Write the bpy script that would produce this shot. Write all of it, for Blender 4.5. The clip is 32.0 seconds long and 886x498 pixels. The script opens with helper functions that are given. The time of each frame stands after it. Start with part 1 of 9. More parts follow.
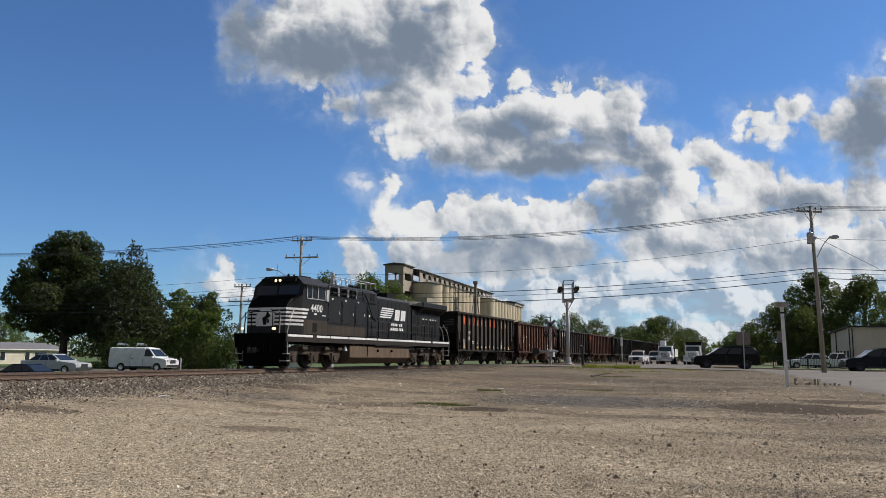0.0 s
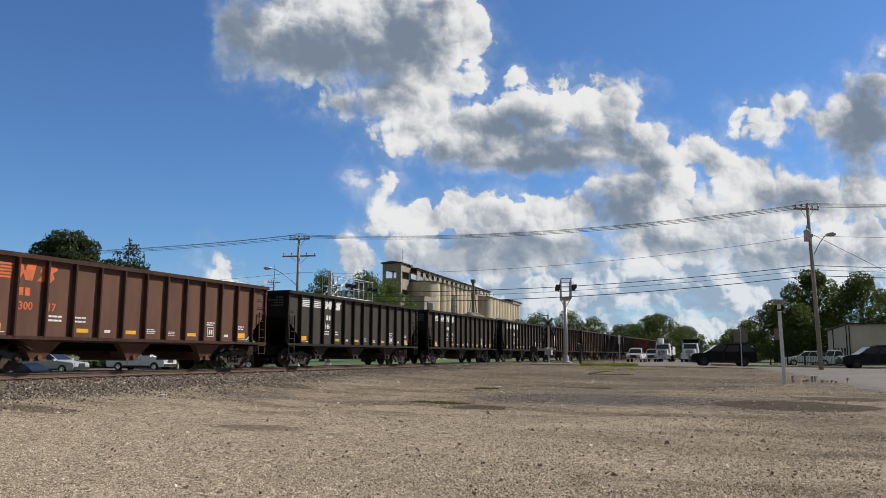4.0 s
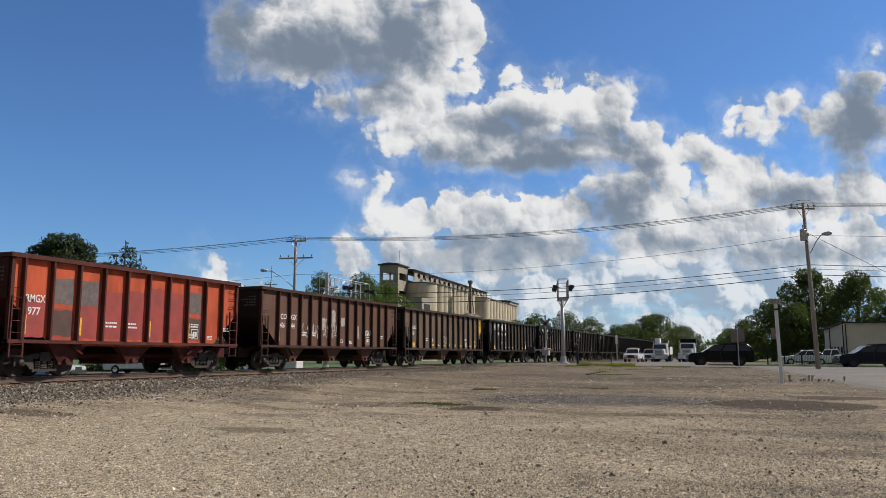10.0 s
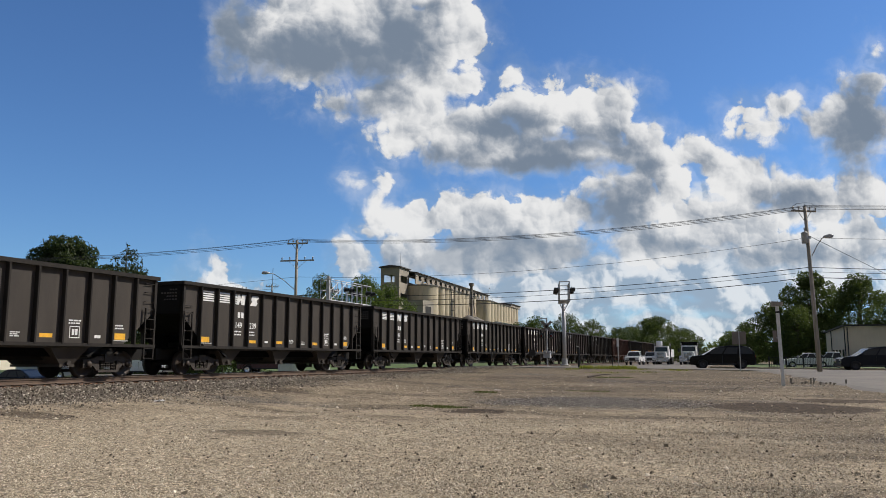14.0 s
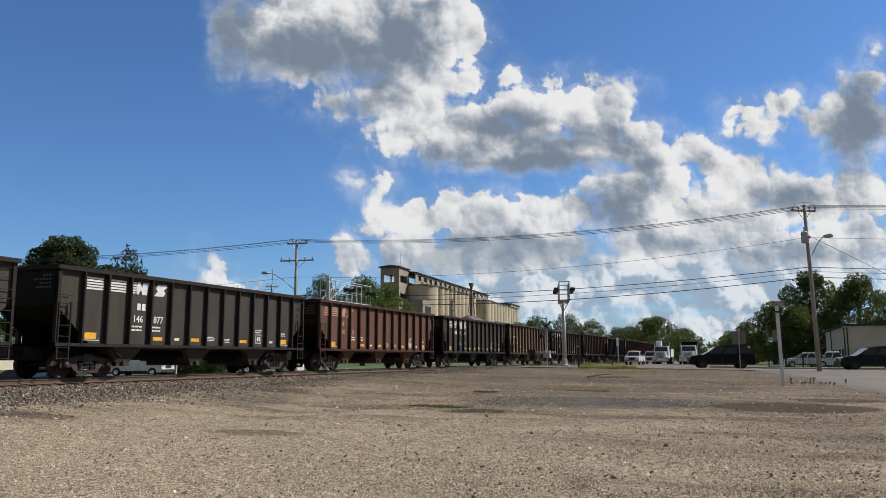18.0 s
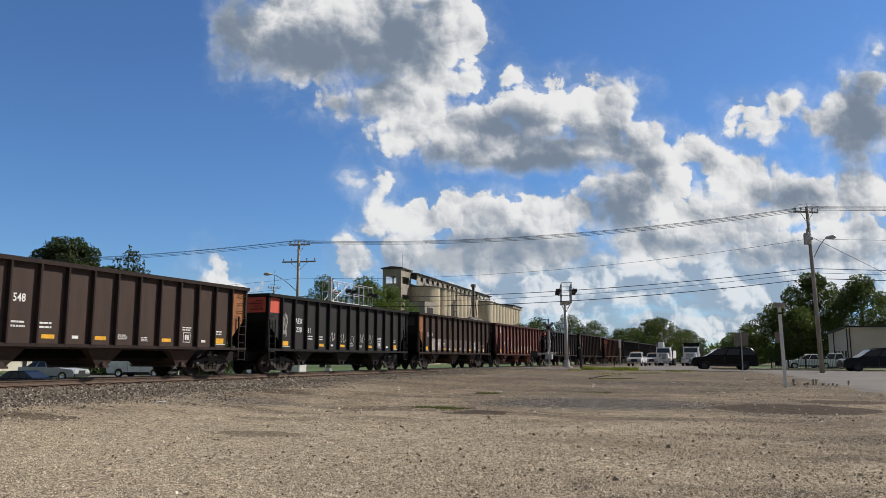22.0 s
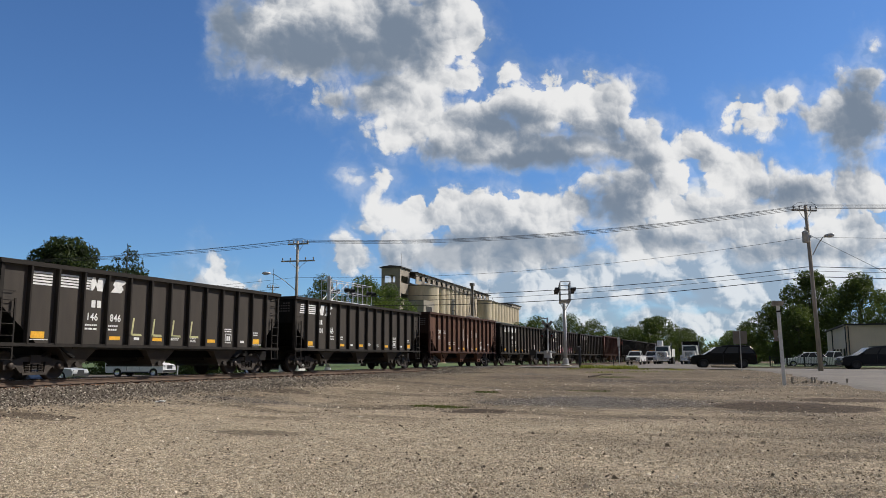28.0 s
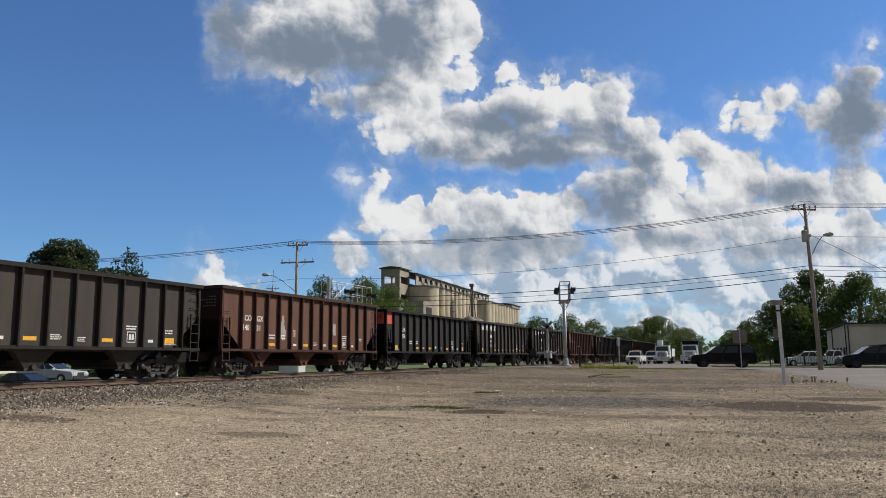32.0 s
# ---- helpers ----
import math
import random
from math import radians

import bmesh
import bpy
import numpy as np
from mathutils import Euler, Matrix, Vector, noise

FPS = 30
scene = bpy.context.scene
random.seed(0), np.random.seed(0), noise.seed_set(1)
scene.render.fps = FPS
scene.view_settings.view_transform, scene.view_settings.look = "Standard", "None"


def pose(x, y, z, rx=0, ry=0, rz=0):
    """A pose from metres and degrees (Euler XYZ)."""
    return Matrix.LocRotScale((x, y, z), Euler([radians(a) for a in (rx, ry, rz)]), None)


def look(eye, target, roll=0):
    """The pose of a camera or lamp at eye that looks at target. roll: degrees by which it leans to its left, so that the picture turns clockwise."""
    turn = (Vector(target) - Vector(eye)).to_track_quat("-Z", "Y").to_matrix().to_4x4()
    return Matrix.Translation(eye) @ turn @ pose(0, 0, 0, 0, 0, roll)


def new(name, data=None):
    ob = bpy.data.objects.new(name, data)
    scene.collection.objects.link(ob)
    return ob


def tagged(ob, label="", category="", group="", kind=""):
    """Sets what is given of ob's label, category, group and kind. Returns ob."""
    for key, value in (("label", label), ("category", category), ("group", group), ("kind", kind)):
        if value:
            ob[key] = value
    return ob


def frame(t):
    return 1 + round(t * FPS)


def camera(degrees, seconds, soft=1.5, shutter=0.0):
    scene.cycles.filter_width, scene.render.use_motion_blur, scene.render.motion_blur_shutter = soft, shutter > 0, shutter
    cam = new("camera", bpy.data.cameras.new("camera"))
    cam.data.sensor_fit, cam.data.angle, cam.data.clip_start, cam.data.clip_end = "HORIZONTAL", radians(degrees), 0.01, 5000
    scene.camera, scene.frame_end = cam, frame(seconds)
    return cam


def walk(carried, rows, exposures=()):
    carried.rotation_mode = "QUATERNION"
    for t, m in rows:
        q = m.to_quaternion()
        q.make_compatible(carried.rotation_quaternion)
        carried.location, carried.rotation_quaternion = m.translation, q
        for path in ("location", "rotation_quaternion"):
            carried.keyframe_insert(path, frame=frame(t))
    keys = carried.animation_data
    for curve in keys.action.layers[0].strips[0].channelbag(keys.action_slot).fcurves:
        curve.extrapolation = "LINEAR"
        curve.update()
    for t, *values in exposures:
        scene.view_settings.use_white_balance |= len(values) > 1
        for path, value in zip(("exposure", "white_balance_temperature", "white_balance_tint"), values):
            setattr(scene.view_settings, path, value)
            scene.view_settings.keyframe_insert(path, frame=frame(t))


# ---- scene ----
EYE = Vector((0, 0, 1.6))
cam = camera(60.3, 32.0, soft=0.8)


def aim(yaw, pitch, roll):
    """The camera's pose from its heading off the track's line, its tilt and its lean, in degrees."""
    a, b = radians(yaw), radians(pitch)
    way = Vector((math.sin(a) * math.cos(b), math.cos(a) * math.cos(b), math.sin(b)))
    return look(EYE, EYE + way * 50, roll)


walk(cam, [(t, aim(*a)) for t, *a in (
    (0, -22.747, 8.007, 0.431), (1, -22.709, 7.97, 0.405), (2, -22.666, 7.93, 0.368), (3, -22.62, 7.889, 0.346),
    (3.5, -22.596, 7.886, 0.318), (5.5, -22.425, 7.886, 0.066), (6.5, -22.383, 7.912, 0.038), (8, -22.37, 7.947, -0.005),
    (9, -22.329, 7.946, -0.047), (10, -22.324, 7.975, -0.082), (11, -22.339, 8.012, -0.052), (12, -22.383, 8.081, -0.091),
    (13, -22.43, 8.155, -0.108), (13.5, -22.431, 8.176, -0.08), (14.5, -22.405, 8.149, -0.015), (16.5, -22.358, 8.112, -0.051),
    (17.5, -22.378, 8.135, -0.082), (18.5, -22.43, 8.186, -0.052), (19.5, -22.519, 8.259, -0.058), (20.5, -22.571, 8.321, -0.07),
    (21, -22.573, 8.317, -0.051), (22, -22.555, 8.253, -0.037), (23, -22.516, 8.18, -0.011), (24, -22.499, 8.15, 0.001),
    (25.5, -22.482, 8.142, -0.073), (27.5, -22.475, 8.169, -0.151), (28.5, -22.449, 8.171, -0.206), (29, -22.439, 8.164, -0.27),
    (30.5, -22.433, 8.167, -0.304), (31, -22.43, 8.186, -0.354), (31.5, -22.427, 8.213, -0.407), (32, -22.429, 8.224, -0.423))])

# ---- light ----
SUN_AZ, SUN_EL = radians(47), radians(42)        # azimuth from the track's far end towards the camera's side
SUN_WAY = Vector((math.sin(SUN_AZ) * math.cos(SUN_EL), math.cos(SUN_AZ) * math.cos(SUN_EL), math.sin(SUN_EL)))
world = bpy.data.worlds.new("world")
scene.world = world
world.use_nodes = True
wt = world.node_tree
sky = wt.nodes.new("ShaderNodeTexSky")
sky.sky_type, sky.sun_disc, sky.sun_elevation, sky.sun_rotation = "NISHITA", False, SUN_EL, SUN_AZ
sky.air_density, sky.dust_density, sky.ozone_density = 1.0, 0.15, 5.0
clear_blue = wt.nodes.new("ShaderNodeMix")
clear_blue.data_type, clear_blue.blend_type = "RGBA", "MULTIPLY"
clear_blue.inputs[0].default_value, clear_blue.inputs[7].default_value = 1.0, (0.73, 0.965, 1.22, 1)
wt.links.new(sky.outputs[0], clear_blue.inputs[6])
wt.links.new(clear_blue.outputs[2], wt.nodes["Background"].inputs[0])
wt.nodes["Background"].inputs[1].default_value = 0.092
lamp = bpy.data.lights.new("sun", "SUN")
lamp.energy, lamp.angle, lamp.color = 4.9, radians(0.6), (1.0, 0.93, 0.84)
sun = new("sun", lamp)
sun.matrix_world = look(SUN_WAY * 100, (0, 0, 0))


# ---- materials ----
class Graph:
    """Short-hand for a material's nodes."""

    def __init__(self, name):
        self.mat = bpy.data.materials.new(name)
        self.mat.use_nodes = True
        self.t = self.mat.node_tree
        self.bsdf = self.t.nodes["Principled BSDF"]
        self.out = self.t.nodes["Material Output"]

    def node(self, kind, **inputs):
        n = self.t.nodes.new(kind)
        for k, v in inputs.items():
            self.put(n.inputs[int(k[1:]) if k[0] == "i" and k[1:].isdigit() else k.replace("_", " ")], v)
        return n

    def put(self, socket, v):
        if hasattr(v, "is_linked"):
            self.t.links.new(v, socket)
        else:
            socket.default_value = v

    def math(self, op, a, b=0.0, c=0.0):
        n = self.t.nodes.new("ShaderNodeMath")
        n.operation = op
        for s, v in zip(n.inputs, (a, b, c)):
            self.put(s, v)
        return n.outputs[0]

    def vec(self, op, a, b=(0, 0, 0), c=(0, 0, 0)):
        n = self.t.nodes.new("ShaderNodeVectorMath")
        n.operation = op
        for s, v in zip(n.inputs, (a, b, c)):
            self.put(s, v)
        return n.outputs["Value" if op in ("LENGTH", "DOT_PRODUCT") else "Vector"]

    def noise(self, vector, scale, detail=4.0, rough=0.55, lacun=2.0):
        n = self.node("ShaderNodeTexNoise", Vector=vector, Scale=scale, Detail=detail, Roughness=rough, Lacunarity=lacun)
        return n.outputs["Fac"]

    def step(self, v, a, b, x=0.0, y=1.0):
        n = self.t.nodes.new("ShaderNodeMapRange")
        n.interpolation_type = "SMOOTHSTEP"
        for s, w in zip(n.inputs, (v, a, b, x, y)):
            self.put(s, w)
        return n.outputs[0]

    def mix(self, f, a, b):
        n = self.t.nodes.new("ShaderNodeMix")
        n.data_type = "RGBA"
        self.put(n.inputs[0], f)
        self.put(n.inputs[6], a)
        self.put(n.inputs[7], b)
        return n.outputs[2]

    def spot(self, scatter=True):
        """Object coordinates, shifted by a random step from object to object."""
        p = self.t.nodes.new("ShaderNodeTexCoord").outputs["Object"]
        if scatter:
            r = self.t.nodes.new("ShaderNodeObjectInfo").outputs["Random"]
            p = self.vec("ADD", p, self.vec("MULTIPLY", self.node("ShaderNodeCombineXYZ", X=r, Y=r, Z=r).outputs[0], (37, 91, 53)))
        return p


def rgb(c, k=1.0):
    return (c[0] * k, c[1] * k, c[2] * k, 1.0)


def surface(name, base, rough=0.6, metal=0.0, vary=0.3, scale=3.0, fine=40.0, bump=0.15, stretch=(1, 1, 1), dirt=None, dirt_at=(0.55, 0.75), scatter=True, spec=0.5):
    """A worn surface: the colour varies at two scales, dirt lies in patches, fine relief."""
    g = Graph(name)
    p = g.spot(scatter)
    big = g.noise(g.vec("MULTIPLY", p, stretch), scale, 5, 0.6)
    small = g.noise(p, fine, 3, 0.6)
    col = g.mix(g.step(big, 0.25, 0.75), rgb(base, 1 - vary), rgb(base, 1 + vary))
    col = g.mix(g.math("MULTIPLY", g.step(small, 0.35, 0.75), 0.5 * vary + 0.08), col, rgb(base, 0.45))
    if dirt:
        col = g.mix(g.step(g.noise(g.vec("MULTIPLY", p, stretch), scale * 2.3, 6, 0.7), dirt_at[0], dirt_at[1], 0, 0.8), col, rgb(dirt))
    g.put(g.bsdf.inputs["Base Color"], col)
    g.put(g.bsdf.inputs["Roughness"], g.step(big, 0.2, 0.8, max(0.05, rough - 0.12), min(1, rough + 0.12)))
    g.put(g.bsdf.inputs["Metallic"], metal)
    g.put(g.bsdf.inputs["Specular IOR Level"], spec)
    if bump:
        b = g.node("ShaderNodeBump", Strength=bump, Distance=0.02, Height=small)
        g.put(g.bsdf.inputs["Normal"], b.outputs[0])
    return g.mat


# ---- the sky's clouds: a far dome of thin and thick cumulus over the clear sky ----
def cloud_material():
    g = Graph("cumulus")
    p = g.t.nodes.new("ShaderNodeTexCoord").outputs["Object"]
    x, y, z = g.node("ShaderNodeSeparateXYZ", i0=p).outputs
    deep = g.math("MAXIMUM", g.math("MULTIPLY", z, -1.0), 300.0)
    # plane coordinates, in hundredths of a radian, to the right and up from the dome's front
    u = g.math("MULTIPLY", g.math("DIVIDE", x, deep), 13.5)
    v = g.math("MULTIPLY", g.math("DIVIDE", y, deep), 13.5)
    q = g.node("ShaderNodeCombineXYZ", X=u, Y=v, Z=0.0).outputs[0]
    # ragged edges: the coordinates are pushed about by noise
    w1 = g.node("ShaderNodeTexNoise", Vector=q, Scale=1.3, Detail=3.0, Roughness=0.5).outputs["Color"]
    w2 = g.node("ShaderNodeTexNoise", Vector=q, Scale=0.45, Detail=2.0, Roughness=0.5).outputs["Color"]
    w3 = g.node("ShaderNodeTexNoise", Vector=q, Scale=7.0, Detail=4.0, Roughness=0.6).outputs["Color"]
    push = g.vec("ADD", g.vec("MULTIPLY_ADD", w1, (0.42, 0.36, 0), (-0.21, -0.18, 0)), g.vec("MULTIPLY_ADD", w2, (0.3, 0.2, 0), (-0.15, -0.1, 0)))
    qq = g.vec("ADD", q, push)
    qb = g.vec("ADD", qq, g.vec("MULTIPLY_ADD", w3, (0.10, 0.10, 0), (-0.05, -0.05, 0)))

    def heads(at, scale):
        """Squared distance from the nearest cell's middle: round heads with creases between."""
        n = g.node("ShaderNodeTexVoronoi", Vector=at, Scale=scale, Randomness=0.95)
        n.voronoi_dimensions = "2D"
        if scale < 1.5:
            n.feature = "SMOOTH_F1"
            g.put(n.inputs["Smoothness"], 0.3)
        f = n.outputs["Distance"]
        return g.math("MULTIPLY", f, f)

    lump, relief = 0.0, 0.0
    for scale, by, out, gain in ((0.9, 0.26, 0.26, 0.62), (2.1, 0.13, 0.20, 0.80), (4.9, 0.055, 0.10, 0.36), (11.0, 0.024, 0.045, 0.15)):
        one, two = heads(qb, scale), heads(g.vec("ADD", qb, (0.7 * by, 0.72 * by, 0)), scale)
        lump = g.math("MULTIPLY_ADD", g.math("SUBTRACT", 0.2, one), out * 1.5, lump)
        relief = g.math("MULTIPLY_ADD", g.math("SUBTRACT", two, one), gain, relief)

    def field(banks, soft, at):
        total = None
        for bank in banks:
            for cx, cy, rx, ry in bank:
                cx, cy, rx, ry = (cx - 784) / 100, (441 - cy) / 100, rx / 100, ry / 100
                d = g.vec("LENGTH", g.vec("MULTIPLY_ADD", at, (1 / rx, 1 / ry, 0), (-cx / rx, -cy / ry, 0)))
                d = g.math("MULTIPLY_ADD", d, math.sqrt(rx * ry), -math.sqrt(rx * ry))
                total = d if total is None else g.math("SMOOTH_MIN", total, d, soft)
        return total

    high = ((470, 70, 58, 52), (560, 60, 120, 95), (680, 60, 130, 100), (790, 60, 84, 92), (840, 70, 40, 75),
            (700, 165, 80, 40), (620, 190, 36, 22), (430, 60, 34, 60), (780, 150, 80, 32))
    middle = ((760, 230, 70, 50), (860, 245, 130, 55), (960, 215, 80, 55), (1070, 215, 75, 68), (950, 275, 210, 32),
              (1140, 260, 45, 42), (1000, 248, 60, 34), (1110, 180, 32, 25), (985, 165, 28, 18), (1060, 155, 24, 14), (668, 252, 9, 8), (915, 140, 14, 12))
    low = ((692, 330, 18, 24), (682, 362, 20, 30), (690, 395, 18, 22), (655, 335, 8, 10), (662, 412, 10, 10), (640, 462, 26, 26), (390, 492, 28, 29), (364, 502, 18, 16), (420, 514, 26, 13),
           (850, 390, 85, 48), (950, 395, 90, 40), (765, 395, 48, 32), (1045, 370, 32, 26), (900, 450, 180, 52), (720, 460, 45, 40))
    right = ((1130, 370, 70, 70), (1160, 310, 50, 36), (1200, 330, 38, 60), (1270, 270, 48, 30), (1310, 240, 22, 22), (1330, 208, 22, 15), (1410, 195, 36, 16), (1375, 238, 28, 20),
             (1290, 310, 50, 40), (1330, 330, 70, 36), (1530, 230, 62, 80), (1560, 160, 24, 26), (1562, 105, 9, 9), (1470, 230, 24, 30))
    far = ((1290, 400, 110, 55), (1440, 370, 90, 48), (1540, 350, 60, 40), (1180, 440, 100, 45), (1400, 450, 130, 35), (1520, 440, 70, 50))
    hazy = ((1100, 510, 260, 60), (1350, 500, 250, 90), (1520, 470, 130, 90), (900, 535, 190, 50), (1250, 410, 190, 80), (1300, 590, 350, 30))
    d = field((high, middle, low, right, far), 0.12, qq)
    dh = field((hazy,), 0.3, qq)
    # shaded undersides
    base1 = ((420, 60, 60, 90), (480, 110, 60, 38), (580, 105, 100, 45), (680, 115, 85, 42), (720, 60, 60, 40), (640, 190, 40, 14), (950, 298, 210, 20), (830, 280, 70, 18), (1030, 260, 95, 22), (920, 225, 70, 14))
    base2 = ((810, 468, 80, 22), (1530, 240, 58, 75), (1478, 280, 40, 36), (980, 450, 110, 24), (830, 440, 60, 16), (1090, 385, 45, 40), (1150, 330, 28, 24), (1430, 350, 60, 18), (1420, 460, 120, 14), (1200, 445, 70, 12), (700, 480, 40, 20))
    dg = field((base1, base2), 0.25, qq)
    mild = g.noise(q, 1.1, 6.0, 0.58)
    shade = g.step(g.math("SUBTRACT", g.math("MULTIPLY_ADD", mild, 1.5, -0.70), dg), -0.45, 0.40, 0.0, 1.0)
    # torn fringes: fine fractal noise eats into the edge
    torn = g.noise(qq, 1.5, 9.0, 0.62)
    lump = g.math("ADD", lump, g.math("MULTIPLY_ADD", torn, 0.90, -0.47))
    depth_in = g.math("SUBTRACT", lump, d)
    # crisp heads towards the sun, wide soft fringes elsewhere
    x0, up, z0 = g.node("ShaderNodeSeparateXYZ", i0=q).outputs
    loose = g.step(g.noise(q, 0.55, 3.0, 0.5), 0.42, 0.66)
    melt = g.math("MAXIMUM", shade, g.math("MULTIPLY", loose, 0.55))
    cover = g.step(depth_in, g.math("MULTIPLY_ADD", melt, -0.30, -0.09), g.math("MULTIPLY_ADD", melt, 0.26, 0.03))
    cover = g.math("MULTIPLY", cover, g.step(mild, 0.1, 0.4, 0.90, 1.0))
    fine = g.noise(g.vec("MULTIPLY", qq, (0.7, 1.3, 1)), 2.0, 7.0, 0.58)
    haze = g.step(g.math("SUBTRACT", g.math("MULTIPLY_ADD", fine, 1.8, -0.9), dh), -0.35, 0.55, 0.0, 0.93)
    # a thin veil round the thick banks
    veil = g.step(g.math("SUBTRACT", g.math("MULTIPLY_ADD", torn, 1.4, -0.7), d), -0.55, 0.25, 0.0, 0.34)
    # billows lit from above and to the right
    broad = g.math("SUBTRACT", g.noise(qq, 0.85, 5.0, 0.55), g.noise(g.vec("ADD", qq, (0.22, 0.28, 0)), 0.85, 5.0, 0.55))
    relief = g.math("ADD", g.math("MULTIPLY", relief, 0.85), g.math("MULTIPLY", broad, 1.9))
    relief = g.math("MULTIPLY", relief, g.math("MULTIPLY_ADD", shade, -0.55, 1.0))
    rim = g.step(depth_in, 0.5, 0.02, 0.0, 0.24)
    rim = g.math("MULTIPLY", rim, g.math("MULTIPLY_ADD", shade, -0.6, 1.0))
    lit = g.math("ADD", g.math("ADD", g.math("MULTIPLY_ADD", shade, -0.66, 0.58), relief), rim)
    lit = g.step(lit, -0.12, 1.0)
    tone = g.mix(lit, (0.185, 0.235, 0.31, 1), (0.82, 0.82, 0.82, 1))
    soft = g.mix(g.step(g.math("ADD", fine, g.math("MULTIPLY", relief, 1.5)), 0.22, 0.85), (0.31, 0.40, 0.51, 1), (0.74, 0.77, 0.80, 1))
    # the far banks melt into the haze
    tone = g.mix(g.step(up, 1.0, -0.9, 0.0, 0.50), tone, soft)
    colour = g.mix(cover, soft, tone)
    alpha = g.math("MAXIMUM", cover, g.math("MAXIMUM", haze, veil))
    # away from the dome's front, unseen dark clouds are added to cut the sky's fill light, but none before the sun
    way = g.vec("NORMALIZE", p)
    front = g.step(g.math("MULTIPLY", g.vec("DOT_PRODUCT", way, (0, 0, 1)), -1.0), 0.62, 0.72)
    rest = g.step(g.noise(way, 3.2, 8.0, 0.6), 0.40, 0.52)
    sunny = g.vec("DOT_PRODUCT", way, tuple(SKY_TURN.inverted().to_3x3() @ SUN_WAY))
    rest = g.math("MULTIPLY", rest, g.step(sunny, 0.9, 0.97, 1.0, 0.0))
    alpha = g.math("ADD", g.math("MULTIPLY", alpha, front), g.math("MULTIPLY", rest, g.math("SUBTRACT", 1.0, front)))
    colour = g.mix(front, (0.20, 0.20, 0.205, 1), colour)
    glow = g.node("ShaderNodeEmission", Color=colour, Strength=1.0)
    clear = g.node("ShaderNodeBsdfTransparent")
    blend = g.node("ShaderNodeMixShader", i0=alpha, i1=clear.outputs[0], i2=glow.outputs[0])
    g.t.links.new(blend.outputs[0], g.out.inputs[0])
    return g.mat


SKY_TURN = aim(-22.747, 8.007, 0.431).to_3x3().to_4x4()


def cloud_dome():
    bm = bmesh.new()
    bmesh.ops.create_uvsphere(bm, u_segments=64, v_segments=32, radius=3200)
    for f in [f for f in bm.faces if (SKY_TURN @ f.calc_center_median()).z < -500]:
        bm.faces.remove(f)
    bmesh.ops.reverse_faces(bm, faces=bm.faces)
    me = bpy.data.meshes.new("clouds")
    bm.to_mesh(me)
    bm.free()
    for poly in me.polygons:
        poly.use_smooth = True
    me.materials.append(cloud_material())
    ob = new("clouds", me)
    ob.matrix_world = Matrix.Translation(EYE) @ SKY_TURN
    return tagged(ob, "white cumulus clouds with grey undersides in a blue sky", "clouds", kind="structure")


clouds = cloud_dome()


